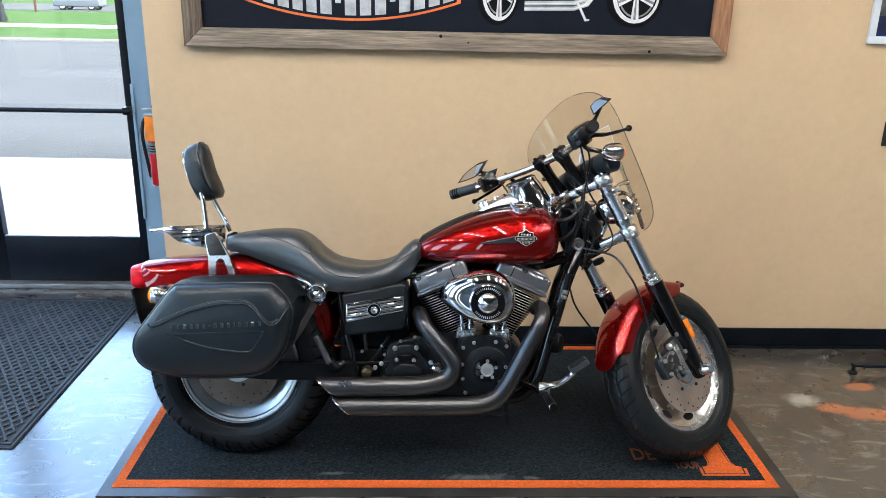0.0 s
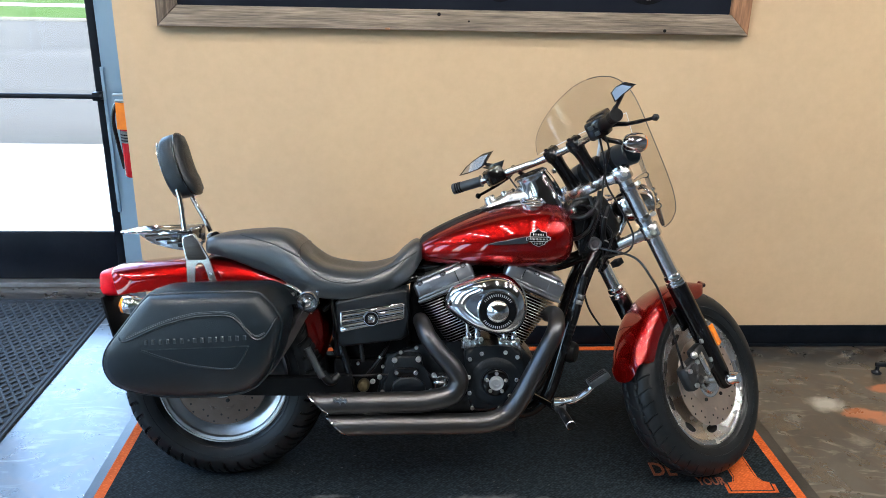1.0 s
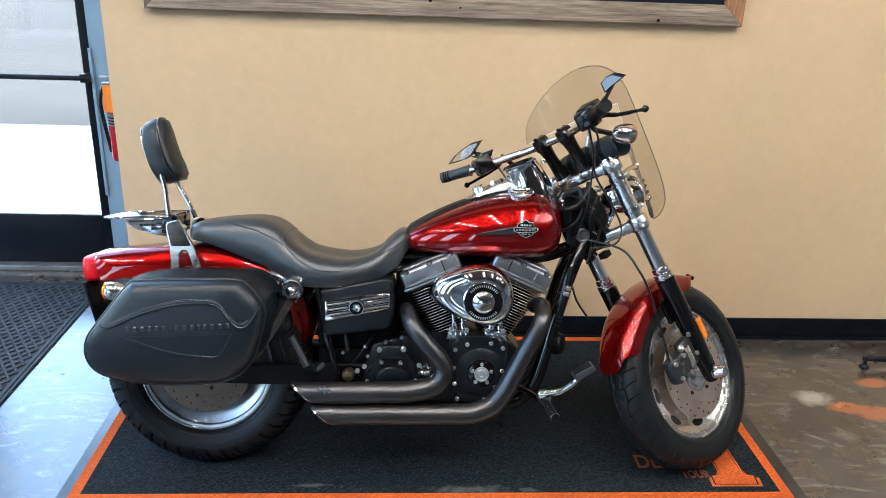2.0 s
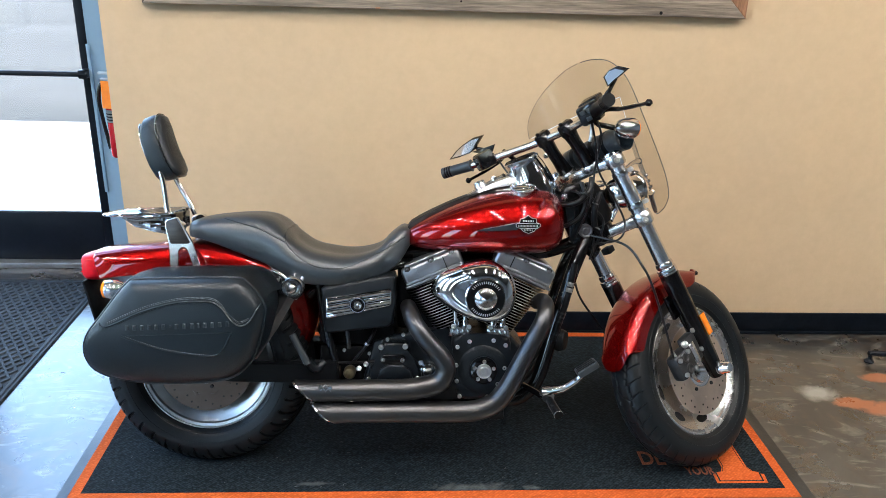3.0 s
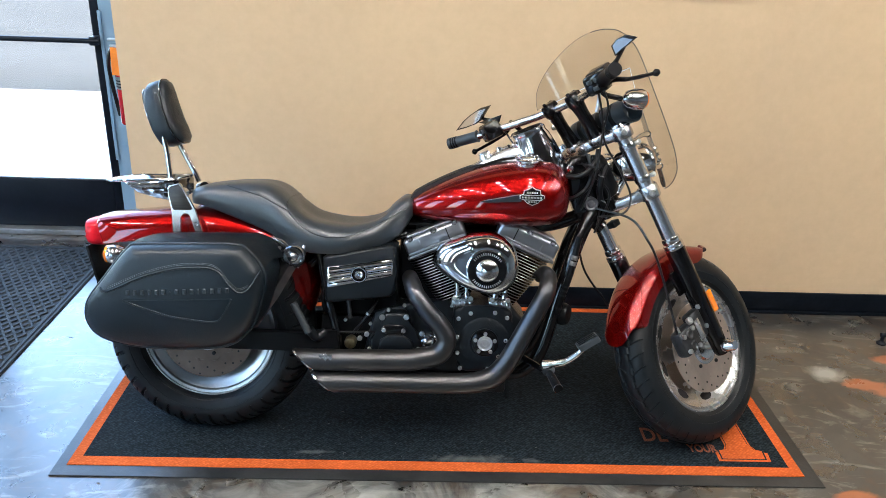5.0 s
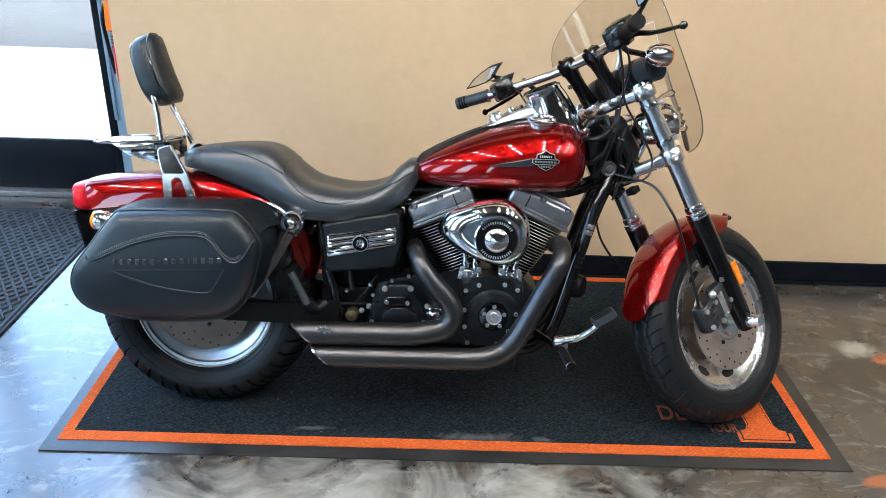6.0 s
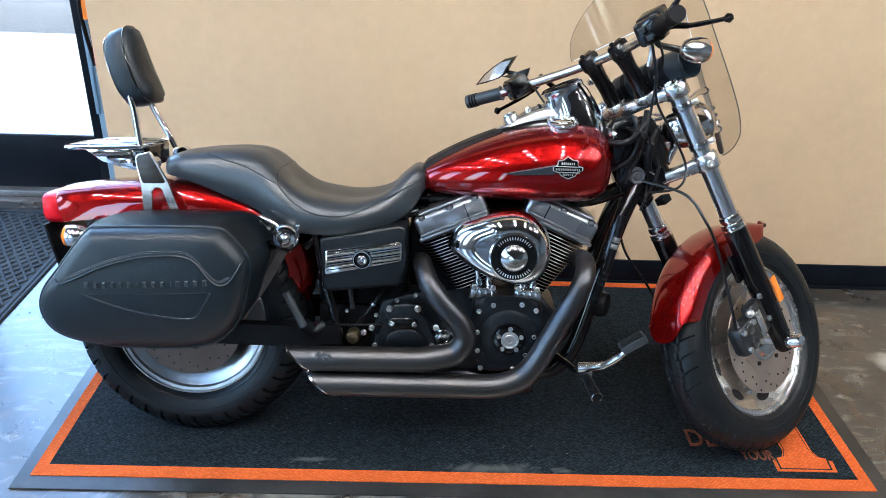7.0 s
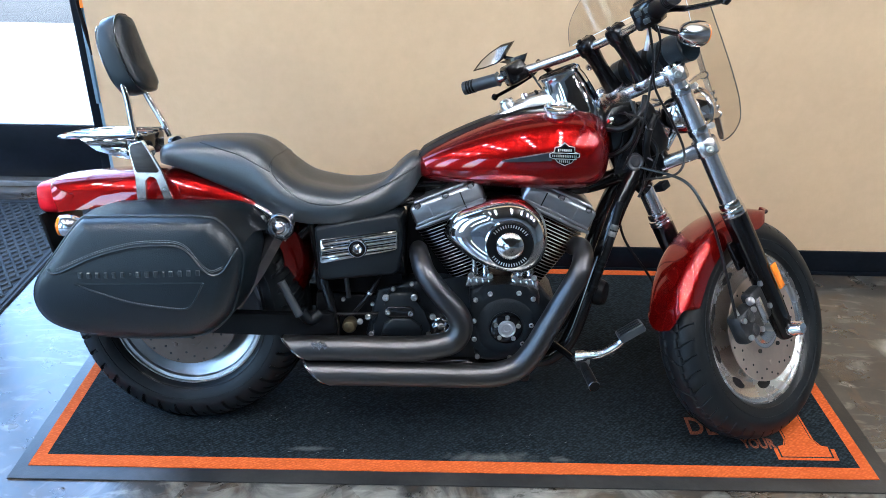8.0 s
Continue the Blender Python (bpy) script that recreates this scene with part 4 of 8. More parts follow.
M_THREAD_DARK = mat("dark_grey_thread", (0.085, 0.092, 0.10), 0.8, second=(0.06, 0.065, 0.07), scale=60)
M_TYRE = mat("tyre_rubber", (0.0046, 0.0064, 0.0082), 0.40, spec=0.26, second=(0.0072, 0.0090, 0.0106), scale=11, fine=0.15, bump=0.1, bump_scale=150)
M_STEEL_DISC = mat("brushed_brake_steel", (0.66, 0.54, 0.45), 0.40, 1.0, second=(0.55, 0.45, 0.38), scale=14)
# darker copies for the rear wheel: shade under the bag put into the colour
M_DISC_SHADED = mat("shaded_brake_steel", (0.165, 0.122, 0.100), 0.40, 1.0, second=(0.13, 0.096, 0.078), scale=14)
M_RIM_SHADED = mat("shaded_aluminium", (0.52, 0.53, 0.545), 0.33, 1.0, second=(0.44, 0.448, 0.46), scale=9, rough_var=0.06)
M_CLAMP = mat("bright_clamp_metal", (0.70, 0.715, 0.735), 0.25, 1.0, second=(0.66, 0.675, 0.695), scale=16, rough_var=0.03)
M_RIB = mat("black_rib_enamel", (0.002, 0.002, 0.0025), 0.25, spec=0.5)
M_PLATE = mat("dark_brushed_steel", (0.075, 0.068, 0.064), 0.34, 0.8, second=(0.055, 0.050, 0.047), scale=12, stretch=(1, 1, 8), bump=0.1, bump_scale=240)
M_CALIPER = mat("dark_grey_casting", (0.05, 0.052, 0.055), 0.36, 0.7, second=(0.035, 0.037, 0.04), scale=20, bump=0.2, bump_scale=220)
# near-black for the shade inside holes, and for the disc bolts
M_HOLE = mat("dark_hole", (0.006, 0.006, 0.006), 0.8)
M_AMBER = mat("amber_lens", (0.85, 0.22, 0.01), 0.12, 0, 0.8, second=(0.7, 0.16, 0.008), scale=60)
M_TAIL = mat("red_lens", (0.60, 0.005, 0.016), 0.38, 0, 0.08, spec=0.25, second=(0.45, 0.004, 0.012), scale=40)
M_SHIELD = clear("smoked_screen", (0.905, 0.895, 0.875), 0.03, 0.02, 0.12)
M_SHIELD_EDGE = mat("screen_edge", (0.10, 0.08, 0.06), 0.3, 0, 0.3)
M_GRIP = mat("grey_rubber_grip", (0.022, 0.028, 0.034), 0.42, second=(0.030, 0.036, 0.042), scale=30, bump=0.1)
M_BOLT = mat("zinc_bolt", (0.74, 0.74, 0.73), 0.28, 1.0, second=(0.66, 0.66, 0.65), scale=60)
M_HEADGLASS = mat("headlamp_glass", (0.75, 0.77, 0.78), 0.05, 0.6, 1.0, second=(0.5, 0.5, 0.5), scale=60)
M_BRASS = mat("brass_badge", (0.42, 0.34, 0.20), 0.3, 0.95, second=(0.25, 0.2, 0.11), scale=60)
# leather lightened to paint in the light that the raised blocks catch
M_EMBOSS = mat("highlit_leather", (0.016, 0.022, 0.028), 0.28, spec=0.6, second=(0.021, 0.028, 0.035), scale=40)

# ---- the motorcycle ----
# own frame: x forward from the rear wheel's contact, y to its left, z up; it leans on its stand with the bars on full lock
bike = thing("motorcycle", "candy-red cruiser motorcycle with saddlebags, windscreen and backrest, leaning on its stand", "motorcycle", matrix=pose(0.389, 0.247, 0.0085, -13, 0, -2.7))
RAKE, LOCK = radians(29), radians(40)
F0, S0, L0 = Vector((math.cos(RAKE), 0, math.sin(RAKE))), Vector((-math.sin(RAKE), 0, math.cos(RAKE))), Vector((0, 1, 0))
F1 = F0 * math.cos(LOCK) + L0 * math.sin(LOCK)
L1 = L0 * math.cos(LOCK) - F0 * math.sin(LOCK)
STEER = Matrix(((F1.x, L1.x, S0.x, 1.324), (F1.y, L1.y, S0.y, 0.0), (F1.z, L1.z, S0.z, 0.61), (0, 0, 0, 1)))


def sp(name, bm, material, parent=None, label="", sharp=38):
    """A part of the steered front end, given along (forward, left, up the steering axis)."""
    bm.transform(STEER)
    return part(name, bm, material, parent or bike, label, sharp)


def bp(name, bm, material, parent=None, label="", sharp=38):
    return part(name, bm, material, parent or bike, label, sharp)


def side_slab(pts, r0, r1, bevel=0.004, seg=3):
    """A plate with an outline in x and z, from r0 to r1 metres right of the middle."""
    bm = bmesh.new()
    slab(bm, pts, r0, r1, bevel, seg)
    bm.transform(Matrix(((1, 0, 0, 0), (0, 0, -1, 0), (0, 1, 0, 0), (0, 0, 0, 1))))
    return bm


def bar(pts, radius, seg=12, n=6, smooth=True):
    bm = bmesh.new()
    return tube(bm, spline(pts, n) if smooth and len(pts) > 2 else pts, radius, seg)


def bolt(parent, x, r, z, size=0.006, material=None, name="bolt"):
    size *= 1.2
    bm = lathe(bmesh.new(), [(0, -0.004), (size, -0.004), (size, 0.003), (size * 0.8, 0.0045), (size * 0.45, 0.0045), (size * 0.4, 0.002), (0, 0.002)], (x, -r, z), (0, -1, 0), 12)
    return bp(name, bm, material or M_BOLT, parent)


def tyre_mesh(outer, half, rim_r, bead_y, kind):
    """A tyre about the y axis with grooves cut into its crown."""
    nu = 1320 if kind == "front" else 1120
    H, bead = outer - rim_r, bead_y
    side = [(bead, 0.0), (0.90 * half, 0.13 * H), (half, 0.40 * H), (0.965 * half, 0.62 * H), (0.82 * half, 0.81 * H), (0.52 * half, 0.945 * H), (0.0, H)]
    line = spline([(y, h, 0) for y, h in side] + [(-y, h, 0) for y, h in side[-2::-1]], 8 if kind == "front" else 6)
    prof = [(p.x, rim_r + p.y) for p in line]
    nv = len(prof) - 1
    normals = []
    for j in range(nv + 1):
        (ya, ra), (yb, rb) = prof[max(j - 1, 0)], prof[min(j + 1, nv)]
        n = Vector((-(rb - ra), yb - ya)).normalized()
        normals.append((n.x, n.y) if n.y * 1.0 + n.x * math.copysign(1e-3, prof[j][0]) > 0 or (n.x > 0) == (prof[j][0] > 0) else (-n.x, -n.y))
    verts, faces = [], []
    for i in range(nu):
        th = 2 * math.pi * i / nu
        for j, (yy, rr) in enumerate(prof):
            w = yy / half
            d = 0.0
            aw = abs(w)
            if rr < rim_r + (0.52 if kind == "front" else 0.47) * H:
                pass
            elif kind == "front":
                turn = th * 44 / (2 * math.pi)
                ph = (turn + 0.9 * aw + (0.5 if w < 0 else 0)) % 1.0
                step = (turn * 0.5) % 1.0
                zig = 0.07 * (4 * abs(step - 0.5) - 1)
                if abs(aw - 0.34 - zig) < 0.028:
                    d = 0.0045
                elif 0.34 + zig < aw < 0.90 and ph < 0.07:
                    d = 0.0035
                elif aw < 0.34 + zig and (turn * 0.5 + 0.5 * w) % 1.0 < 0.035:
                    d = 0.0035
            else:
                ph = (th * 38 / (2 * math.pi) + 0.9 * aw + (0.5 if w < 0 else 0)) % 1.0
                if 0.30 < aw < 0.995 and ph < 0.17:
                    d = 0.0085
                if aw < 0.05 or (0.5 < aw < 0.9 and 0.55 < ph < 0.62):
                    d = 0.005
            ny, nr = normals[j]
            r2 = rr - d * nr
            verts.append((r2 * math.cos(th), yy - d * ny, r2 * math.sin(th)))
    m = nv + 1
    for i in range(nu):
        i2 = (i + 1) % nu
        for j in range(nv):
            faces.append((i * m + j, i * m + j + 1, i2 * m + j + 1, i2 * m + j))
    bm = bmesh.new()
    vs = [bm.verts.new(v) for v in verts]
    for f in faces:
        bm.faces.new([vs[k] for k in f])
    return bm


def wheel(front, place):
    """Slotted disc wheel with tyre and brake discs, about the y axis; its right side is at -y."""
    outer, half, rim, hw = (0.311, 0.065, 0.210, 0.045) if front else (0.330, 0.092, 0.212, 0.064)
    bm = bmesh.new()
    prof = [(rim - 0.003, hw + 0.004), (rim + 0.004, hw + 0.003), (rim + 0.004, hw - 0.002), (rim - 0.004, hw - 0.0035), (rim - 0.012, hw - 0.005), (rim - 0.016, hw - 0.011), (rim - 0.032, hw - 0.018), (0.166, hw - 0.0215), (0.160, hw - 0.026), (0.150, hw - 0.028), (0.11, hw * 0.35), (0.07, 0.016), (0.055, 0.03), (0.04, 0.034), (0.0, 0.034)]
    lathe(bm, [(r, h) for r, h in prof], (0, 0, 0), (0, -1, 0), 64, cap=False)
    lathe(bm, [(r, -h) for r, h in prof], (0, 0, 0), (0, -1, 0), 64, cap=False)
    rings = [(rim - 0.003, hw + 0.004), (rim - 0.003, -hw - 0.004)]
    lathe(bm, rings, (0, 0, 0), (0, -1, 0), 64, cap=False)
    bm.transform(place)
    w = bp("front_wheel" if front else "rear_wheel", bm, M_POLISH if front else M_RIM_SHADED, None, "polished aluminium disc wheel with dark oval slots" if front else "polished aluminium disc wheel with a deep lip", 30)
    bm = tyre_mesh(outer, half, rim, hw + 0.002, "front" if front else "rear")
    bm.transform(place)
    bp("tyre", bm, M_TYRE, w, "black tyre with cut tread grooves", 50)
    for sgn in (1, -1):
        for fr_, wy in ((0.12, 0.90), (0.36, 0.998)):
            bm = bmesh.new()
            rr = rim + fr_ * (outer - rim)
            tube(bm, [(rr * math.cos(a), half * wy * sgn, rr * math.sin(a)) for a in (2 * math.pi * q / 64 for q in range(64))], 0.0010, 6, closed=True)
            bm.transform(place)
            bp("sidewall_ring", bm, M_TYRE, w)
    # slots, laid on as near-black plates for the shade inside
    n = 9 if front else 0
    for k in range(n):
        an = 2 * math.pi * (k + 0.35) / n
        bm = bmesh.new()
        loop = []
        for q in range(16):
            b = 2 * math.pi * q / 16
            rr, tt = 0.165 + 0.0125 * math.sin(b), 0.026 * math.cos(b)
            a2 = an + tt / 0.163
            loop.append((rr * math.cos(a2), rr * math.sin(a2)))
        half_prof = sorted(prof)

        def height(r):
            for (r0, h0), (r1, h1) in zip(half_prof, half_prof[1:]):
                if r0 <= r <= r1:
                    return h0 + (h1 - h0) * (r - r0) / max(r1 - r0, 1e-6)
            return 0.0

        mid_r = (0.163 * math.cos(an), 0.163 * math.sin(an))
        rings = []
        for kk, dh in ((1.0, -0.004), (1.0, 0.0012), (0.6, 0.0012), (0.2, 0.0012)):
            ring = []
            for x, y in loop:
                x, y = mid_r[0] + (x - mid_r[0]) * kk, mid_r[1] + (y - mid_r[1]) * kk
                ring.append((x, y, height(math.hypot(x, y)) + dh))
            rings.append(ring)
        loft(bm, rings)
        bm.transform(place @ Matrix(((1, 0, 0, 0), (0, 0, -1, 0), (0, 1, 0, 0), (0, 0, 0, 1))))
        bp("slot", bm, M_HOLE, w)
    # brake discs
    for sgn in ((1, -1) if front else (1,)):
        off = (hw + 0.016) * sgn
        bm = bmesh.new()
        lathe(bm, [(0.070, off - 0.0025), (0.148, off - 0.0025), (0.148, off + 0.0025), (0.070, off + 0.0025), (0.070, off - 0.0025)], (0, 0, 0), (0, -1, 0), 64, cap=False)
        bm.transform(place)
        steel = M_STEEL_DISC if front else M_DISC_SHADED
        d = bp("brake_disc", bm, steel, w, "drilled steel brake disc")
        # drill holes as dark discs standing just proud, their shade in the colour
        for k in range(36):
            an = 2 * math.pi * k / 36
            rr = 0.115 + 0.0125 * (k % 3)
            bm = lathe(bmesh.new(), [(0, off + 0.0022 * sgn), (0.0034, off + 0.0022 * sgn), (0.0034, off + 0.0030 * sgn), (0, off + 0.0030 * sgn)], (rr * math.cos(an), 0, rr * math.sin(an)), (0, -1, 0), 8)
            bm.transform(place)
            bp("drill_hole", bm, M_HOLE, d)
        bm = bmesh.new()
        wavy = []
        for q in range(60):
            a = 2 * math.pi * q / 60
            rr = 0.092 + 0.005 * math.cos(10 * a)
            wavy.append((rr * math.cos(a), rr * math.sin(a)))
        slab(bm, wavy, min(off - 0.004 * sgn, off + 0.0035 * sgn), max(off - 0.004 * sgn, off + 0.0035 * sgn), 0.001, 1)
        bm.transform(place @ Matrix(((1, 0, 0, 0), (0, 0, -1, 0), (0, 1, 0, 0), (0, 0, 0, 1))))
        bp("disc_carrier", bm, steel, d, "steel carrier with a wavy edge")
        bm = lathe(bmesh.new(), [(0.058, off), (0.058, off + 0.0045 * sgn), (0.052, off + 0.006 * sgn), (0.046, off + 0.0045 * sgn), (0.040, off + 0.012 * sgn), (0.022, off + 0.014 * sgn), (0, off + 0.014 * sgn)], (0, 0, 0), (0, -1, 0), 36, cap=False)
        bm.transform(place)
        bp("hub_face", bm, M_POLISH if front else M_RIM_SHADED, d, "polished hub face")
        for k in range(5):
            an = 2 * math.pi * k / 5
            bm = lathe(bmesh.new(), [(0, off + 0.003 * sgn), (0.006, off + 0.003 * sgn), (0.006, off + 0.008 * sgn), (0, off + 0.009 * sgn)], (0.070 * math.cos(an), 0, 0.070 * math.sin(an)), (0, -1, 0), 10)
            bm.transform(place)
            bp("disc_bolt", bm, M_HOLE, d)
        for k in range(5):
            an = 2 * math.pi * (k + 0.5) / 5
            bm = lathe(bmesh.new(), [(0, off), (0.006, off), (0.006, off + 0.005 * sgn), (0, off + 0.006 * sgn)], (0.092 * math.cos(an), 0, 0.098 * math.sin(an)), (0, -1, 0), 10)
            bm.transform(place)
            bp("rivet", bm, steel, d)
    return w


wheel(False, Matrix.Translation((0, 0, 0.322)))
front_wheel = wheel(True, STEER @ Matrix.Translation((0.075, 0, -0.378)))

# -- tank --
def smooth_table(table, x):
    xs = [t[0] for t in table]
    cols = list(zip(*table))
    if x <= xs[0]:
        return [c[0] for c in cols][1:]
    if x >= xs[-1]:
        return [c[-1] for c in cols][1:]
    for i in range(len(xs) - 1):
        if xs[i] <= x <= xs[i + 1]:
            t = (x - xs[i]) / (xs[i + 1] - xs[i])
            out = []
            for c in cols[1:]:
                p1, p2 = c[i], c[i + 1]
                h = xs[i + 1] - xs[i]
                m1 = (c[i + 1] - c[i - 1]) / (xs[i + 1] - xs[i - 1]) * h if i > 0 else (p2 - p1)
                m2 = (c[i + 2] - c[i]) / (xs[i + 2] - xs[i]) * h if i + 2 < len(xs) else (p2 - p1)
                out.append((2 * t ** 3 - 3 * t * t + 1) * p1 + (t ** 3 - 2 * t * t + t) * m1 + (-2 * t ** 3 + 3 * t * t) * p2 + (t ** 3 - t * t) * m2)
            return out


# x, top, bottom, half width, height of the widest line
TANK = [(0.618, 0.752, 0.730, 0.018, 0.740), (0.626, 0.770, 0.722, 0.045, 0.744), (0.645, 0.785, 0.712, 0.068, 0.748), (0.70, 0.817, 0.706, 0.096, 0.755), (0.78, 0.855, 0.703, 0.122, 0.764), (0.86, 0.884, 0.702, 0.141, 0.772),
        (0.94, 0.902, 0.702, 0.152, 0.780), (1.01, 0.910, 0.704, 0.153, 0.786), (1.06, 0.905, 0.710, 0.144, 0.79), (1.09, 0.888, 0.722, 0.126, 0.795), (1.108, 0.862, 0.742, 0.098, 0.80), (1.118, 0.83, 0.77, 0.05, 0.80), (1.120, 0.81, 0.79, 0.015, 0.80)]


def tank_point(x, a, grow=0.0):
    """A point of the tank's skin: a = 0 at the right flank, 90 at the top, -90 underneath."""
    top, bot, w, zc = smooth_table(TANK, x)
    c, s = math.cos(a), math.sin(a)
    y = -(w + grow) * math.copysign(abs(c) ** (0.82 if s > 0 else 0.55), c)
    z = zc + ((top - zc) * abs(s) ** 0.95 if s > 0 else -(zc - bot) * abs(s) ** 0.7) * (1 + grow * 8)
    return Vector((x, y, z))


bm = bmesh.new()
xs = [0.618 + (1.120 - 0.618) * (0.5 - 0.5 * math.cos(math.pi * k / 44)) for k in range(45)]
loft(bm, [[tank_point(x, 2 * math.pi * k / 56) for k in range(56)] for x in xs])
tank = bp("fuel_tank", bm, M_RED, None, "candy-red teardrop fuel tank", 60)


def on_tank(name, pts, thick, material, parent, label="", grow=0.0):
    """A badge that follows the right flank: outline in x and z."""
    bm = bmesh.new()
    rings = []
    for t in (0.0, thick):
        ring = []
        for x, z in pts:
            top, bot, w, zc = smooth_table(TANK, x)
            s = (z - zc) / ((top - zc) if z > zc else (zc - bot))
            s = max(-0.999, min(0.999, s))
            a = math.asin(math.copysign(abs(s) ** ((1 / 0.95) if s > 0 else 1 / 0.7), s))
            p = tank_point(x, a)
            ring.append(p + Vector((0, -(t + grow), 0)))
        rings.append(ring)
    loft(bm, rings)
    return bp(name, bm, material, parent, label, 30)


M_BLADE = mat("dark_steel", (0.007, 0.010, 0.015), 0.30, 0.0, spec=0.5, second=(0.012, 0.015, 0.020), scale=9)
blade = [(0.838, 0.7805), (0.86, 0.788), (0.90, 0.797), (0.935, 0.805), (0.962, 0.811), (0.962, 0.800), (0.962, 0.789), (0.935, 0.786), (0.90, 0.783), (0.86, 0.780)]
badge = on_tank("tank_badge", blade, 0.004, M_BLADE, tank, "polished spear-shaped badge", 0.0)
shield = [(0.955, 0.806), (0.966, 0.811), (0.968, 0.822), (0.981, 0.825), (0.992, 0.834), (1.003, 0.826), (1.017, 0.824), (1.018, 0.812), (1.030, 0.808), (1.030, 0.800), (1.018, 0.796), (1.012, 0.786), (0.994, 0.778), (0.977, 0.785), (0.969, 0.794), (0.956, 0.797)]
# the blade's upper highlight, laid on as a strip of bright metal
on_tank("badge_highlight", [(0.838, 0.7812), (0.86, 0.7885), (0.90, 0.7975), (0.935, 0.8055), (0.960, 0.8112), (0.960, 0.8085), (0.935, 0.8025), (0.90, 0.7945), (0.86, 0.7865)], 0.0006, M_POLISH, badge, "highlight laid along the upper edge as a bright strip", 0.0042)
M_EMBLEM = mat("dull_silver", (0.52, 0.53, 0.55), 0.45, 1.0, second=(0.44, 0.45, 0.47), scale=30)
on_tank("emblem", shield, 0.005, M_EMBLEM, badge, "chrome shield-shaped emblem, left plain", 0.0)
SC = (0.993, 0.803)
on_tank("emblem_field", [(SC[0] + (x - SC[0]) * 0.925, SC[1] + (z - SC[1]) * 0.915) for x, z in shield], 0.0008, M_GLOSSBLACK, badge, "black field of the emblem", 0.005)
for z0, x0, x1, n in ((0.8015, 0.9625, 1.0235, 14), (0.8160, 0.976, 1.011, 7), (0.7890, 0.980, 1.008, 6)):
    for k in range(n):
        xa, xb = x0 + (x1 - x0) * k / n, x0 + (x1 - x0) * (k + 0.52) / n
        on_tank("emblem_bar", [(xa, z0 - 0.0027), (xb, z0 - 0.0027), (xb, z0 + 0.0027), (xa, z0 + 0.0027)], 0.0007, M_EMBLEM, badge, "", 0.0058)
for z0, x0, x1 in ((0.8085, 0.962, 1.024), (0.7945, 0.964, 1.022)):
    on_tank("emblem_line", [(x0, z0 - 0.001), (x1, z0 - 0.001), (x1, z0 + 0.001), (x0, z0 + 0.001)], 0.0007, M_EMBLEM, badge, "", 0.0058)

# filler cap on the right of the tank's crown
bm = lathe(bmesh.new(), [(0, -0.03), (0.033, -0.03), (0.033, -0.006), (0.039, -0.004), (0.0405, 0.0), (0.0395, 0.005), (0.036, 0.008), (0.030, 0.0085), (0.028, 0.011), (0.016, 0.0145), (0.0, 0.0155)], (0.981, -0.073, 0.909), (0.0, -0.30, 0.95), 36)
bp("filler_cap", bm, M_CHROME, tank, "round chrome filler cap")

# console and instrument pod
bm = bmesh.new()
rings = []
for x, w, h in ((0.785, 0.010, 0.004), (0.80, 0.019, 0.010), (0.833, 0.026, 0.017), (0.87, 0.031, 0.030), (0.91, 0.036, 0.044), (0.950, 0.041, 0.050), (0.975, 0.044, 0.046), (1.04, 0.044, 0.020), (1.085, 0.03, 0.01), (1.10, 0.012, 0.004)):
    t = smooth_table(TANK, x)[0]
    rings.append([(x, w * math.cos(a), t - 0.008 + (h + 0.008) * max(0.0, math.sin(a)) ** 0.6) for a in (math.pi * k / 12 for k in range(13))])
loft(bm, rings, cap=False, closed=False)
console = bp("console", bm, M_CLAMP, None, "chrome tank console with a raised instrument pod")
# black underlay that shows as a dark line along the chrome
bm = bmesh.new()
rings = []
for x, w, h in ((0.775, 0.016, 0.002), (0.80, 0.030, 0.006), (0.833, 0.038, 0.009), (0.87, 0.044, 0.013), (0.91, 0.050, 0.016), (0.960, 0.056, 0.018), (1.01, 0.066, 0.016), (1.06, 0.058, 0.012), (1.095, 0.040, 0.008), (1.108, 0.016, 0.004)):
    t = smooth_table(TANK, x)[0]
    rings.append([(x, w * math.cos(a), t - 0.014 + (h + 0.014) * max(0.0, math.sin(a)) ** 0.6) for a in (math.pi * k / 12 for k in range(13))])
loft(bm, rings, cap=False, closed=False)
bp("console_base", bm, M_GLOSSBLACK, console, "gloss black base under the console")
bm = bmesh.new()
rings = []
for t, (cx_, cz_, rx, ry, tilt) in enumerate(((1.030, 0.890, 0.086, 0.062, -10), (1.026, 0.908, 0.080, 0.061, -6), (1.018, 0.930, 0.071, 0.058, 3), (1.006, 0.954, 0.063, 0.055, 12), (0.993, 0.976, 0.057, 0.0535, 20), (0.985, 0.986, 0.054, 0.0525, 23), (0.982, 0.988, 0.0565, 0.055, 23.5), (0.979, 0.994, 0.0560, 0.0545, 23.7), (0.978, 0.9965, 0.052, 0.0505, 23.7))):
    tl = radians(tilt)
    rings.append([(cx_ + rx * math.cos(a) * math.cos(tl), ry * math.sin(a), cz_ + rx * math.cos(a) * math.sin(tl)) for a in (2 * math.pi * k / 32 for k in range(32))])
loft(bm, rings)
bp("instrument_pod", bm, M_CHROME, console, "chrome instrument pod", 50)
ax = Vector((-math.sin(radians(23.7)), 0, math.cos(radians(23.7))))
bm = lathe(bmesh.new(), [(0.050, -0.004), (0.052, 0.002), (0.047, 0.006), (0.044, 0.003), (0.0, 0.003)], Vector((0.978, 0, 0.9945)), ax, 32, cap=False)
bp("dial", bm, M_GLOSSBLACK, console, "dark dial glass")
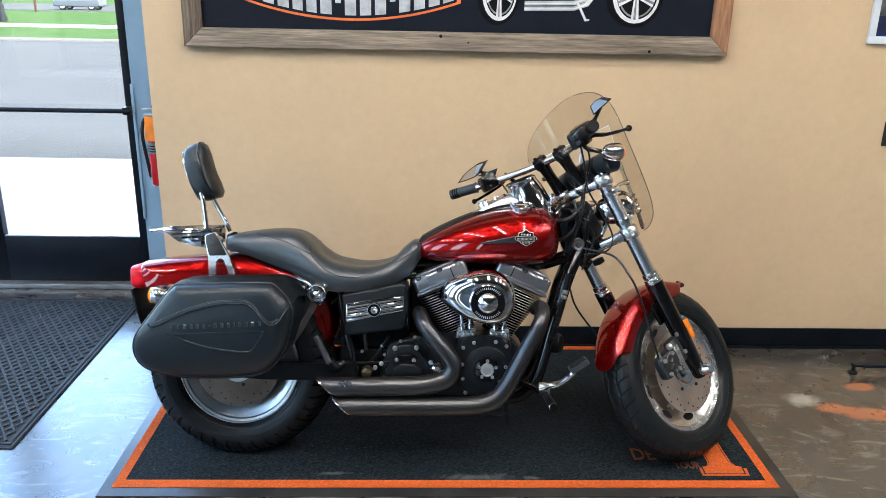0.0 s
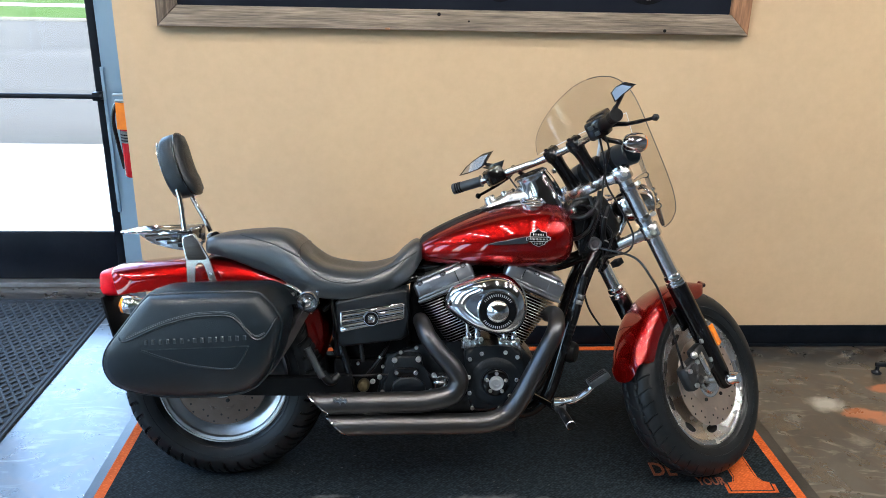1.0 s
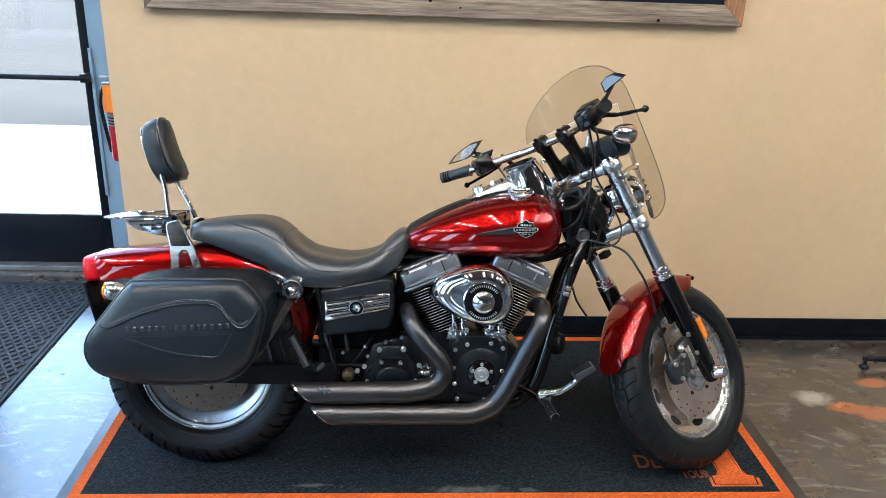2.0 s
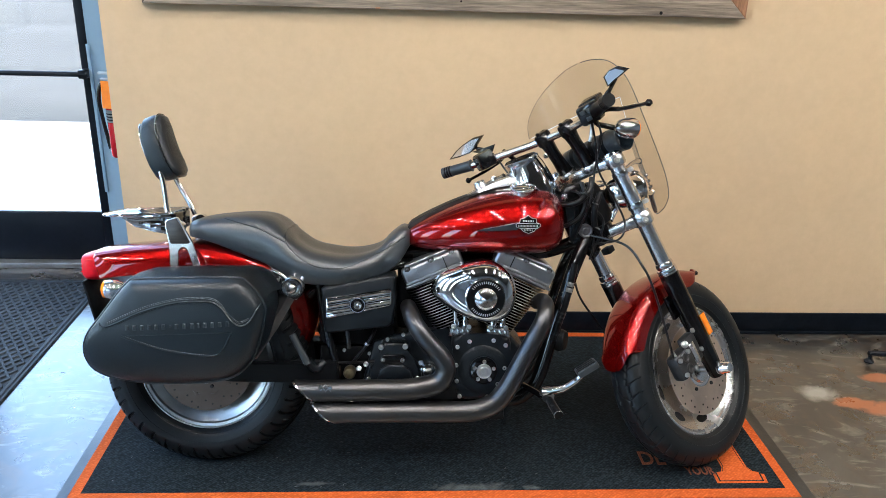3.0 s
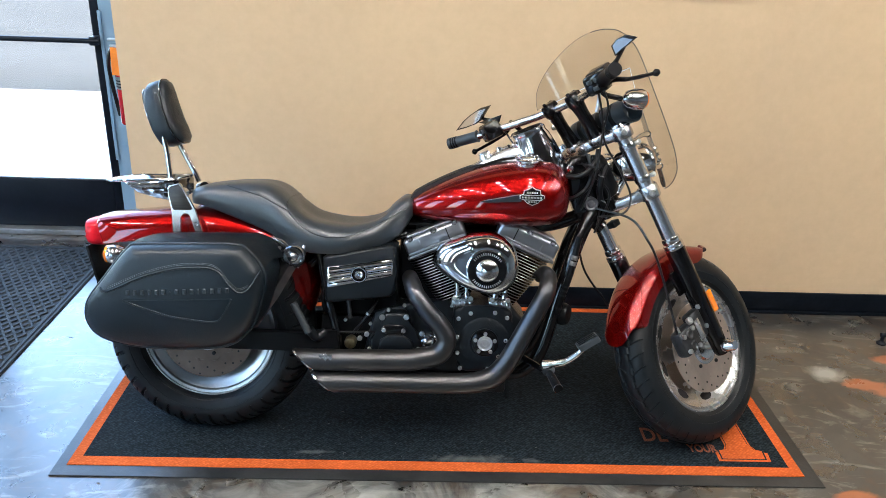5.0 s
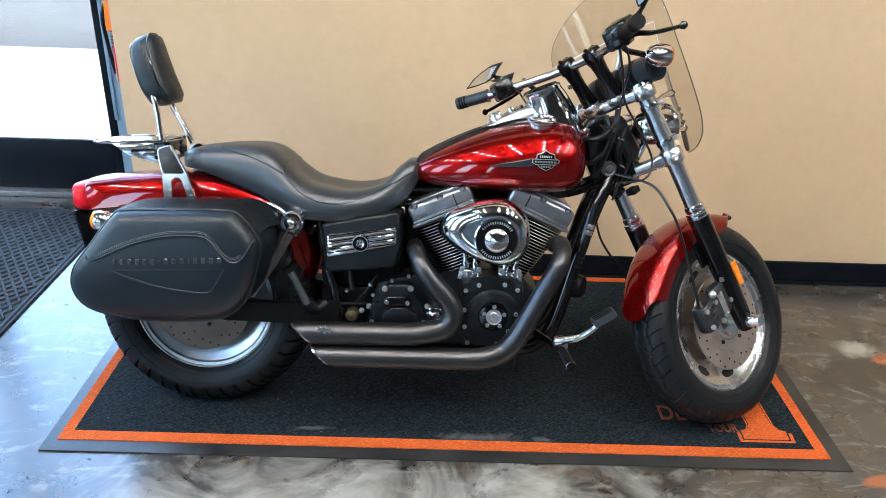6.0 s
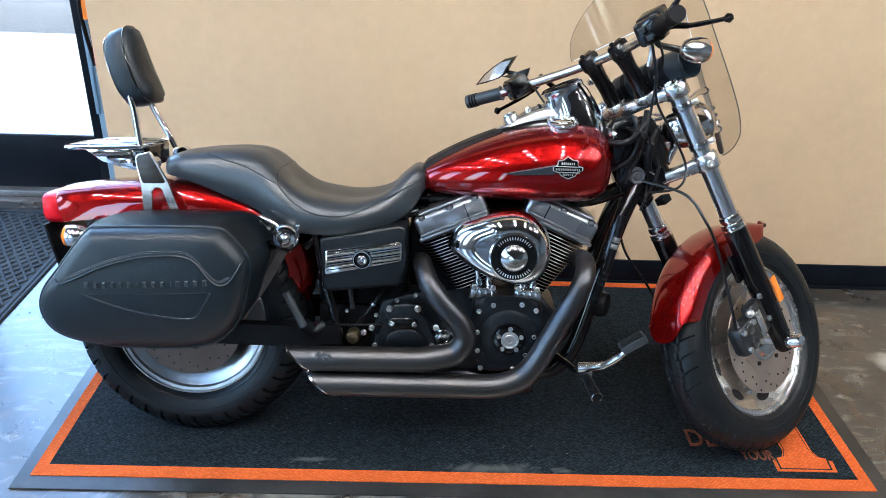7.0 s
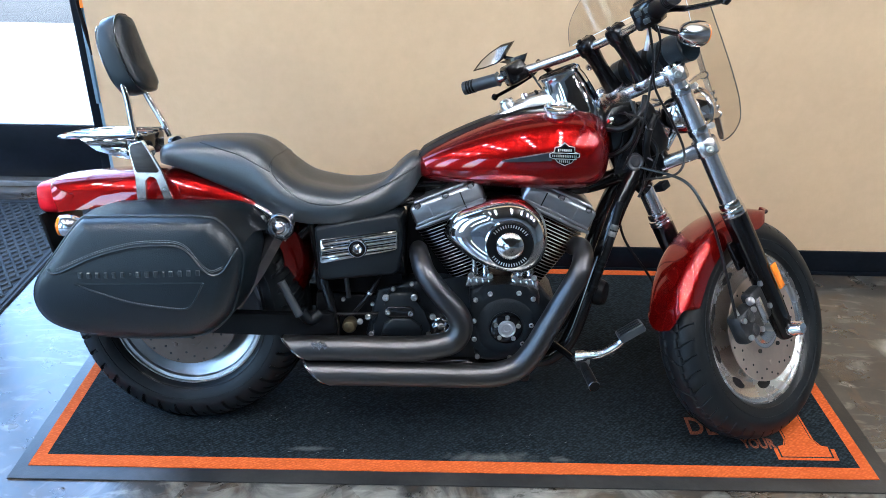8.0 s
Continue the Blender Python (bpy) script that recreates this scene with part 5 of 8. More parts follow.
kz = smooth_table(TANK, 0.852)[0]
bp("ignition_switch", lathe(bmesh.new(), [(0, -0.01), (0.021, -0.01), (0.021, 0.008), (0.0185, 0.012), (0.0185, 0.018), (0.015, 0.022), (0.006, 0.022), (0.005, 0.019), (0, 0.019)], (0.856, -0.004, kz + 0.020), (-0.40, 0, 0.92), 24), M_CLAMP, console, "round chrome ignition switch")
bp("knob", lathe(bmesh.new(), [(0, -0.008), (0.010, -0.008), (0.010, 0.006), (0.007, 0.010), (0, 0.011)], (0.897, -0.010, smooth_table(TANK, 0.897)[0] + 0.036), (-0.35, 0, 0.94), 16), M_CHROME, console, "chrome switch knob")
for k in range(5):
    bp("warning_lamp", lathe(bmesh.new(), [(0, -0.003), (0.0042, -0.003), (0.0042, 0.0015), (0, 0.0022)], (0.925, -0.020 + 0.010 * k, smooth_table(TANK, 0.925)[0] + 0.0455), (-0.3, 0, 0.95), 10), M_GLOSSBLACK, console)
# black strip between seat and console
bm = bmesh.new()
rings = []
for k in range(12):
    x = 0.618 + (0.85 - 0.618) * k / 11
    t = smooth_table(TANK, x)[0]
    w = 0.05 - 0.018 * k / 11
    rings.append([(x, w, t - 0.012), (x, w * 0.8, t + 0.008), (x, 0, t + 0.013), (x, -w * 0.8, t + 0.008), (x, -w, t - 0.012)])
loft(bm, rings, cap=False, closed=False)
bp("tank_strap", bm, M_PLASTIC, tank, "black leather strip along the tank")

# -- seat --
# x, top, lower edge, half width
SEAT = [(-0.055, 0.760, 0.742, 0.035), (-0.047, 0.772, 0.731, 0.066), (-0.03, 0.780, 0.728, 0.082), (0.0, 0.788, 0.724, 0.093), (0.06, 0.797, 0.707, 0.106), (0.115, 0.802, 0.688, 0.114), (0.165, 0.803, 0.671, 0.122), (0.204, 0.797, 0.656, 0.130), (0.238, 0.779, 0.635, 0.140), (0.274, 0.745, 0.617, 0.150), (0.325, 0.710, 0.605, 0.158),
        (0.39, 0.695, 0.602, 0.162), (0.44, 0.691, 0.606, 0.160), (0.49, 0.697, 0.615, 0.150), (0.54, 0.716, 0.628, 0.130), (0.58, 0.753, 0.646, 0.108), (0.61, 0.776, 0.674, 0.088), (0.632, 0.774, 0.712, 0.068), (0.645, 0.758, 0.735, 0.04)]


def seat_ring(x):
    top, low, w = smooth_table(SEAT, x)
    dish = 0.012 if 0.28 < x < 0.56 else 0.0
    h = top - low
    half = [(0.0, top - dish), (0.40 * w, top - dish * 0.5), (0.72 * w, top - 0.06 * h), (0.90 * w, top - 0.20 * h), (0.99 * w, top - 0.42 * h), (1.0 * w, top - 0.66 * h), (0.95 * w, low + 0.10 * h), (0.88 * w, low), (0.5 * w, low - 0.004)]
    r = [(x, -y, z) for y, z in half] + [(x, 0, low - 0.004)] + [(x, y, z) for y, z in half[:0:-1]]
    return spline(r, 3, True)


bm = bmesh.new()
loft(bm, [seat_ring(-0.055 + 0.70 * k / 70) for k in range(71)])
seat = bp("seat", bm, M_VINYL, None, "black stitched two-up seat", 70)


def seat_side(x, f):
    """A point on the right flank, f from the top (0) to the lower edge (1)."""
    top, low, w = smooth_table(SEAT, x)
    h = top - low
    tbl = ((0.0, 0.50), (0.06, 0.72), (0.20, 0.90), (0.42, 0.99), (0.66, 1.0), (0.90, 0.95))
    yy = 0.72
    for (a, b), (c, d) in zip(tbl, tbl[1:]):
        if a <= f <= c:
            yy = b + (d - b) * (f - a) / (c - a)
    return Vector((x, -yy * w - 0.0012, top - f * h))


def seat_line(pts, n, off=0.0):
    """A line of x and z laid on the right flank of the seat."""
    out = []
    for p in spline([(x, z, 0) for x, z in pts], n):
        top, low, w = smooth_table(SEAT, p.x)
        out.append(seat_side(p.x, max(0.02, min(0.88, (top - p.y - off) / (top - low)))))
    return out


PILLION = [(0.068, 0.790), (0.118, 0.781), (0.176, 0.768), (0.224, 0.748), (0.262, 0.730)]
RIDER = [(0.258, 0.752), (0.266, 0.728), (0.291, 0.700), (0.322, 0.677), (0.364, 0.661), (0.417, 0.657), (0.469, 0.667), (0.548, 0.704), (0.589, 0.727), (0.622, 0.747)]
for line in (PILLION, RIDER):
    seam = bp("seam", tube(bmesh.new(), seat_line(line, 8), 0.0019, 6), M_LEATHER, seat, "rolled seam of the seat cover")
    for off in (-0.0042, 0.0042):
        bm = bmesh.new()
        stitches = seat_line(line, 22, off)
        for a, b in list(zip(stitches, stitches[1:]))[::2]:
            tube(bm, [a, b], 0.0007, 5)
        bp("stitching", bm, M_THREAD_DARK, seam, "dark grey stitching")
bm = bmesh.new()
ring = seat_ring(0.258)
mid = Vector((0.258, 0, sum(p.z for p in ring) / len(ring)))
tube(bm, [mid + (Vector(p) - mid) * 1.006 for p in ring[:9]], 0.0018, 6)
tube(bm, [mid + (Vector(p) - mid) * 1.006 for p in [ring[0]] + ring[:-9:-1]], 0.0018, 6)
bp("seam", bm, M_LEATHER, seat)

# -- rear fender --
FEN = spline([(0.318, 0, 0.375), (0.342, 0, 0.44), (0.350, 0, 0.52), (0.328, 0, 0.595), (0.26, 0, 0.660), (0.15, 0, 0.697), (0.02, 0, 0.713), (-0.12, 0, 0.708), (-0.235, 0, 0.696), (-0.335, 0, 0.680), (-0.352, 0, 0.668)], 6)


def fender_rings(path, half, drop, thick, flare=None, crown=0.03):
    rings = []
    for i, p in enumerate(path):
        d = (path[min(i + 1, len(path) - 1)] - path[max(i - 1, 0)]).normalized()
        nrm = Vector((d.z, 0, -d.x))
        t = i / (len(path) - 1)
        h = half if flare is None else half * flare(t)
        dr = drop(t) if callable(drop) else drop
        out = []
        for k in range(17):
            a = math.pi * k / 16
            y = -h * math.copysign(min(1.0, abs(math.cos(a)) ** 0.70), math.cos(a))
            n = -dr + (dr) * math.sin(a) ** 0.62 if k not in (0, 16) else -dr
            out.append(p + Vector((0, y, 0)) + nrm * n)
        inn = [p + Vector((0, (q.y) * (1 - thick / h), 0)) + (q - p - Vector((0, q.y, 0))) - nrm * thick * (1 if 0 < k < 16 else 0) for k, q in enumerate(out)]
        rings.append(out + inn[::-1])
    return rings


bm = bmesh.new()
loft(bm, fender_rings([Vector(p) for p in FEN], 0.100, lambda t: 0.055 + 0.05 * min(1.0, t * 3.0) - 0.02 * t, 0.003, lambda t: min(1.0, 0.50 + 1.3 * t)))
rear_fender = bp("rear_fender", bm, M_RED, None, "candy-red rear fender with a bobbed tail", 45)
# tail lamp
bm = bmesh.new()
rings = []
for dx, k in ((0.02, 0.9), (0.0, 1.0), (-0.024, 1.0), (-0.033, 0.94), (-0.037, 0.7)):
    rings.append([(-0.342 + dx - 0.006 * math.sin(a), -0.088 * k * math.copysign(abs(math.cos(a)) ** 0.5, math.cos(a)), 0.624 + 0.042 * k * math.copysign(abs(math.sin(a)) ** 0.5, math.sin(a))) for a in (2 * math.pi * q / 28 for q in range(28))])
loft(bm, rings)
tail = bp("tail_lamp", bm, M_TAIL, rear_fender, "red ribbed tail lamp lens")
for z in (0.612, 0.628, 0.644):
    bm = bmesh.new()
    tube(bm, [(-0.378, -0.074, z), (-0.3815, 0.0, z), (-0.378, 0.074, z)], 0.0035, 6)
    bp("lens_rib", bm, M_TAIL, tail)
# number plate carrier, kept blank
bm = boxes((-0.006, 0.004, -0.10, 0.10, -0.075, 0.075), bevel=0.004)
bm.transform(pose(-0.345, 0, 0.515, 0, -16, 0))
bp("plate_carrier", bm, M_PLASTIC, rear_fender, "black plate carrier")
# rear indicators
for sg in (1, -1):
    bm = bmesh.new()
    lathe(bm, [(0, -0.012), (0.027, -0.011), (0.029, 0.0), (0.027, 0.02), (0.018, 0.042), (0.006, 0.052), (0, 0.053)], (-0.245, -0.185 * sg, 0.582), (1, 0, 0), 24)
    ind = bp("indicator", bm, M_CHROME, None, "chrome bullet indicator with an amber lens")
    bm = lathe(bmesh.new(), [(0.027, -0.010), (0.0265, -0.018), (0.018, -0.025), (0, -0.027)], (-0.245, -0.185 * sg, 0.582), (1, 0, 0), 24, cap=False)
    bp("lens", bm, M_AMBER, ind, "amber lens")
    bp("stalk", bar([(-0.215, -0.17 * sg, 0.585), (-0.205, -0.09 * sg, 0.60)], 0.009, 10), M_CHROME, ind)

# -- backrest, docking plates and luggage rack --
sissy = bp("backrest_frame", bar([(-0.085, -0.062, 0.70), (-0.112, -0.061, 0.80), (-0.126, -0.060, 0.90), (-0.150, -0.055, 0.97)], 0.0085, 10), M_CHROME, None, "chrome backrest upright")
bp("upright", bar([(-0.066, 0.062, 0.785), (-0.082, 0.061, 0.82), (-0.126, 0.060, 0.90), (-0.150, 0.055, 0.97)], 0.0085, 10), M_CHROME, sissy)
bm = bmesh.new()
rings = []
for x, k in ((-0.046, 0.72), (-0.042, 0.88), (-0.030, 0.985), (-0.004, 1.0), (0.014, 0.98), (0.026, 0.88), (0.031, 0.55)):
    ring = []
    for q in range(40):
        a = 2 * math.pi * q / 40
        w = 0.070 - 0.010 * math.sin(a)
        ring.append((x - 0.006 * math.cos(2 * a), w * k * math.copysign(abs(math.cos(a)) ** 0.62, math.cos(a)), 0.103 * k * math.copysign(abs(math.sin(a)) ** 0.72, math.sin(a)) * 1.0))
    rings.append(ring)
loft(bm, rings)
bm.transform(pose(-0.136, 0, 1.000, 0, -19, 0))
bp("backrest_pad", bm, M_LEATHER, sissy, "black padded backrest cushion", 60)
bm = bmesh.new()
tube(bm, [Vector((0.014 - 0.006 * math.cos(2 * a), (0.070 - 0.010 * math.sin(a)) * 0.985 * math.copysign(abs(math.cos(a)) ** 0.62, math.cos(a)), 0.1015 * math.copysign(abs(math.sin(a)) ** 0.72, math.sin(a)))) for a in (2 * math.pi * q / 48 for q in range(48))], 0.0026, 6, closed=True)
bm.transform(pose(-0.136, 0, 1.000, 0, -19, 0))
bp("piping", bm, M_GLOSSBLACK, sissy, "black piping round the cushion")
bm = bmesh.new()
slab(bm, [(0.062 * math.cos(a), 0.094 * math.sin(a)) for a in (2 * math.pi * q / 24 for q in range(24))], 0.0, 0.004, 0.001, 1)
bm.transform(pose(-0.136, 0, 1.0, 0, -19, 0) @ Matrix(((0, 0, -1, -0.045), (1, 0, 0, 0), (0, 1, 0, 0), (0, 0, 0, 1))))
bp("back_plate", bm, M_CHROME, sissy, "chrome back plate of the cushion")
for sg in (1, -1):
    lift = 0.0 if sg > 0 else -0.018
    frame_pts = [(-0.099, 0.780 + lift), (-0.094, 0.788 + lift), (-0.064, 0.797 + lift), (-0.058, 0.794 + lift), (-0.046, 0.771 + lift), (-0.018, 0.721), (0.022, 0.612), (-0.004, 0.610), (-0.030, 0.700), (-0.038, 0.708), (-0.052, 0.708), (-0.063, 0.696), (-0.060, 0.612), (-0.084, 0.612), (-0.087, 0.711), (-0.097, 0.762)]
    pl = bp("side_plate", side_slab(frame_pts[::-1], 0.128 * sg - 0.005, 0.128 * sg + 0.005, 0.002, 3), M_CLAMP, None, "bright docking side plate with two legs")
    face_pts_ = [(-0.096, 0.779 + lift), (-0.090, 0.786 + lift), (-0.064, 0.794 + lift), (-0.049, 0.770 + lift), (-0.023, 0.722), (-0.028, 0.717), (-0.080, 0.715), (-0.085, 0.722), (-0.094, 0.762)]
    bp("plate_face", side_slab(face_pts_[::-1], 0.128 * sg + 0.004 * sg - 0.003, 0.128 * sg + 0.004 * sg + 0.003, 0.002, 2), M_PLATE, pl, "dark brushed face of the plate")
    bp("spacer", bar([(-0.06, -0.098 * sg, 0.765), (-0.06, -0.128 * sg, 0.765)], 0.016, 14), M_CHROME, pl)
# rack: a chrome loop with slats
bm = bmesh.new()
loop = spline([(-0.095, -0.092, 0.802), (-0.20, -0.098, 0.797), (-0.285, -0.092, 0.792), (-0.315, -0.05, 0.789), (-0.320, 0.0, 0.788), (-0.315, 0.05, 0.789), (-0.285, 0.092, 0.792), (-0.20, 0.098, 0.797), (-0.095, 0.092, 0.802)], 6)
tube(bm, loop, 0.0048, 8)
rack = bp("luggage_rack", bm, M_CHROME, None, "chrome slatted luggage rack behind the backrest")
for y in (-0.055, -0.018, 0.018, 0.055):
    bp("slat", bar([(-0.095, y, 0.802), (-0.312, y, 0.790)], 0.0030, 8), M_CHROME, rack)
for sg in (1, -1):
    bp("rack_stay", side_slab([(-0.258, 0.786), (-0.12, 0.806), (-0.096, 0.80), (-0.094, 0.742), (-0.115, 0.735), (-0.16, 0.742), (-0.215, 0.756)], 0.064 * sg - 0.003, 0.064 * sg + 0.003, 0.0015, 2), M_CHROME, rack, "chrome rack stay")
    for k in range(3):
        bp("stay_rib", bar([(-0.235 + 0.035 * k, -(0.0685) * sg, 0.778 - 0.010 * k), (-0.100, -0.0685 * sg, 0.790 - 0.014 * k)], 0.0035, 8, smooth=False), M_RIB if k == 1 else M_CHROME, rack)
bp("cross_bracket", boxes((-0.135, -0.085, -0.07, 0.07, 0.745, 0.80), bevel=0.006), M_GLOSSBLACK, rack, "dark bracket under the rack")

# -- saddlebags --
BAG = [(-0.142, 0.632), (-0.105, 0.645), (0.02, 0.652), (0.160, 0.657), (0.200, 0.643), (0.243, 0.588), (0.246, 0.535), (0.222, 0.445), (0.190, 0.393), (0.130, 0.348), (0.03, 0.331), (-0.095, 0.327), (-0.192, 0.340), (-0.252, 0.368), (-0.274, 0.418), (-0.262, 0.475), (-0.216, 0.538)]
BAG_C = (0.0, 0.505)


def belly(r, z):
    """How far the bag's outer side draws in below its middle."""
    return 0.048 * max(0.0, (0.54 - z) / 0.2) ** 2 * max(0.0, min(1.0, (r - 0.15) / 0.2))


def bag_ring(k, r, n=5, drop=0.0):
    return [Vector((BAG_C[0] + (p.x - BAG_C[0]) * k, -r + belly(r, BAG_C[1] + (p.y - BAG_C[1]) * k), BAG_C[1] + (p.y - BAG_C[1]) * k + drop)) for p in spline([(x, z, 0) for x, z in BAG], n, True)]


def saddlebag(sg):
    bm = bmesh.new()
    rows = [(0.90, 0.135), (0.97, 0.142), (0.995, 0.16), (1.0, 0.20), (1.0, 0.28), (0.995, 0.315), (0.975, 0.338), (0.94, 0.354), (0.88, 0.364), (0.8, 0.368), (0.7, 0.371), (0.55, 0.3735), (0.4, 0.375), (0.25, 0.3756), (0.1, 0.376)]
    rings = [[Vector((p.x, p.y * sg, p.z)) for p in bag_ring(k, r)] for k, r in rows]
    loft(bm, rings)
    bag = bp("saddlebag", bm, M_LEATHER, None, "black leather saddlebag with a stitched lid", 60)

    def face(pts, lift, closed=False, n=6):
        """Lays a line of x and z on the bag's outer face."""
        out = []
        for p in spline([(x, z, 0) for x, z in pts], n, closed):
            # how far out towards the rim the point lies
            ang = math.atan2(p.y - BAG_C[1], p.x - BAG_C[0])
            best = 1.0
            for q in BAG_RIM:
                if abs(((math.atan2(q[1] - BAG_C[1], q[0] - BAG_C[0]) - ang + math.pi) % (2 * math.pi)) - math.pi) < 0.05:
                    best = math.hypot(q[0] - BAG_C[0], q[1] - BAG_C[1])
            k = math.hypot(p.x - BAG_C[0], p.y - BAG_C[1]) / best
            r = 0.376
            for (k1, r1), (k2, r2) in zip(rows[::-1], rows[::-1][1:]):
                if k1 <= k <= k2:
                    r = r1 + (r2 - r1) * (k - k1) / (k2 - k1)
            out.append(Vector((p.x, -(r + lift - belly(r, p.y)) * sg, p.y)))
        return out

    lid_edge = [(-0.212, 0.522), (-0.182, 0.514), (-0.087, 0.559), (-0.002, 0.585), (0.052, 0.592), (0.101, 0.593), (0.130, 0.580), (0.156, 0.547), (0.181, 0.527), (0.208, 0.537), (0.236, 0.585)]
    # the lid's skin: a second layer of leather over the upper face
    edge = face(lid_edge, 0.0035, False, 4)
    bm = bmesh.new()
    tube(bm, edge, 0.0032, 6)
    lid = bp("lid_edge", bm, M_LEATHER, bag, "rolled lower edge of the lid")
    for off, rr in ((0.008, 0.0008), (0.012, 0.0008)):
        bm = bmesh.new()
        line = face([(x, z + off) for x, z in lid_edge[1:-1]], 0.003, False, 30)
        for a, b in list(zip(line, line[1:]))[::2]:
            tube(bm, [a, b], rr, 5)
        bp("stitching", bm, M_THREAD, lid, "grey stitching")
    # tear-shaped panel below the lettering
    panel = [(-0.144, 0.489), (-0.085, 0.469), (-0.02, 0.450), (0.05, 0.440), (0.111, 0.438), (0.136, 0.460), (0.160, 0.506)]
    bm = bmesh.new()
    tube(bm, face(panel, 0.0015, False, 5), 0.002, 6)
    tube(bm, face([(-0.140, 0.491), (0.0, 0.500), (0.160, 0.508)], 0.0015, False, 8), 0.0016, 6)
    pn = bp("panel_seam", bm, M_LEATHER, bag, "raised seam of a tear-shaped panel")
    bm = bmesh.new()
    line = face([(x + 0.003, z + 0.003) for x, z in panel], 0.0014, False, 26)
    for a, b in list(zip(line, line[1:]))[::2]:
        tube(bm, [a, b], 0.0008, 5)
    bp("stitching", bm, M_THREAD, pn)
    # embossed lettering kept as plain raised blocks
    widths = [1, 1, 1, 0.8, 0.9, 1, 0.5, 1, 1, 1, 0.4, 1, 0.9, 1, 1]
    tot = sum(widths) + 0.55 * (len(widths) - 1) * 1.6
    x = -0.130
    for w in widths:
        dx = 0.287 * w / tot * 0.78
        zb = 0.506 + (x + 0.130) * 0.068
        hi = 0.014
        lo = 0.0
        if w == 0.5:
            lo, hi = 0.006, 0.010
        q = face([(x, zb + lo), (x + dx, zb + lo), (x + dx, zb + hi), (x, zb + hi)], 0.0, True, 1)
        bm = bmesh.new()
        mid_ = sum(q, Vector()) / len(q)
        loft(bm, [q, [v + Vector((0, -0.0030 * sg, 0)) for v in q], [mid_ + (v - mid_) * 0.72 + Vector((0, -0.0044 * sg, 0)) for v in q]])
        bp("raised_block", bm, M_EMBOSS, bag, "", 20)
        x += dx / 0.78 + 0.287 * 0.88 / tot
    # piping round the face and the lid's top line
    bm = bmesh.new()
    tube(bm, [Vector((p.x, p.y * sg, p.z)) for p in bag_ring(0.985, 0.330)], 0.0045, 8, closed=True)
    bp("piping", bm, M_LEATHER, bag, "black leather piping round the rim")
    # the top skin of the lid, sloping in to the fender
    bm = bmesh.new()
    top = [(-0.142, 0.634), (-0.105, 0.6465), (-0.04, 0.6505), (0.02, 0.6535), (0.10, 0.6565), (0.160, 0.6585), (0.185, 0.653), (0.205, 0.640), (0.244, 0.590)]
    rings = [[Vector((x + (0.022 if r < 0.2 and x > 0.1 else 0), -r * sg, z + dz)) for x, z in top] for r, dz in ((0.325, 0.0), (0.30, 0.006), (0.24, 0.010), (0.17, 0.004), (0.15, -0.01))]
    loft(bm, rings, cap=False, closed=False)
    bmesh.ops.solidify(bm, geom=bm.faces[:], thickness=0.004)
    bp("lid_top", bm, M_LEATHER, bag, "leather top of the lid", 60)
    bm = bmesh.new()
    wing = side_slab([(0.165, 0.655), (0.215, 0.648), (0.252, 0.634), (0.258, 0.605), (0.242, 0.56), (0.232, 0.50), (0.18, 0.60)], 0.15 * sg - 0.008, 0.15 * sg + 0.008, 0.004, 2)
    bp("inner_flap", wing, M_LEATHER, bag, "leather flap towards the seat")
    bolt(bag, 0.246, 0.159 * sg, 0.618, 0.005, M_BOLT, "rivet")
    return bag


BAG_RIM = [(p.x, p.y) for p in spline([(x, z, 0) for x, z in BAG], 12, True)]
saddlebag(1)
saddlebag(-1)
# chrome dock and stay ahead of the bag
for sg in (1, -1):
    dock = bp("bag_dock", lathe(bmesh.new(), [(0, -0.02), (0.033, -0.018), (0.036, -0.004), (0.035, 0.004), (0.030, 0.010), (0.0275, 0.005), (0.0255, 0.010), (0.023, 0.005), (0.017, 0.007), (0.0155, 0.016), (0.012, 0.023), (0.006, 0.026), (0, 0.0265)], (0.292, -0.168 * sg, 0.597), (0, -sg, 0), 28), M_CHROME, None, "chrome docking boss")
    bm = bmesh.new()
    loft(bm, [[(x - 0.020 * w_, -(0.150 + 0.0) * sg, z + 0.010 * w_), (x + 0.004 * w_, -0.176 * sg, z - 0.001), (x + 0.022 * w_, -0.158 * sg, z - 0.011 * w_), (x + 0.010, -0.146 * sg, z - 0.004)] for x, z, w_ in ((0.280, 0.582, 1.0), (0.225, 0.480, 0.95), (0.165, 0.378, 0.7))])
    bp("stay", bm, M_CAST, dock, "ridged dark steel stay", 20)
    bp("stay_lug", side_slab([(0.255, 0.62), (0.292, 0.635), (0.325, 0.605), (0.318, 0.575), (0.29, 0.560), (0.262, 0.575)][::-1], 0.140 * sg - 0.004, 0.140 * sg + 0.008, 0.003, 2), M_CHROME, dock)

    bp("dock_arm", bar([(0.225, -0.150 * sg, 0.645), (0.256, -0.160 * sg, 0.634), (0.284, -0.166 * sg, 0.612)], 0.0085, 10), M_CHROME, dock, "chrome arm of the dock")
    bp("dock_arm", bar([(0.320, -0.150 * sg, 0.628), (0.310, -0.158 * sg, 0.585), (0.300, -0.158 * sg, 0.560)], 0.006, 10), M_CHROME, dock)
    bolt(dock, 0.262, 0.166 * sg, 0.585, 0.0065, M_CHROME)

# -- engine --
M_FINRIM = mat("machined_fin_edge", (0.30, 0.305, 0.315), 0.3, 1.0, second=(0.24, 0.245, 0.25), scale=20)
CRANK = Vector((0.848, 0, 0.30))
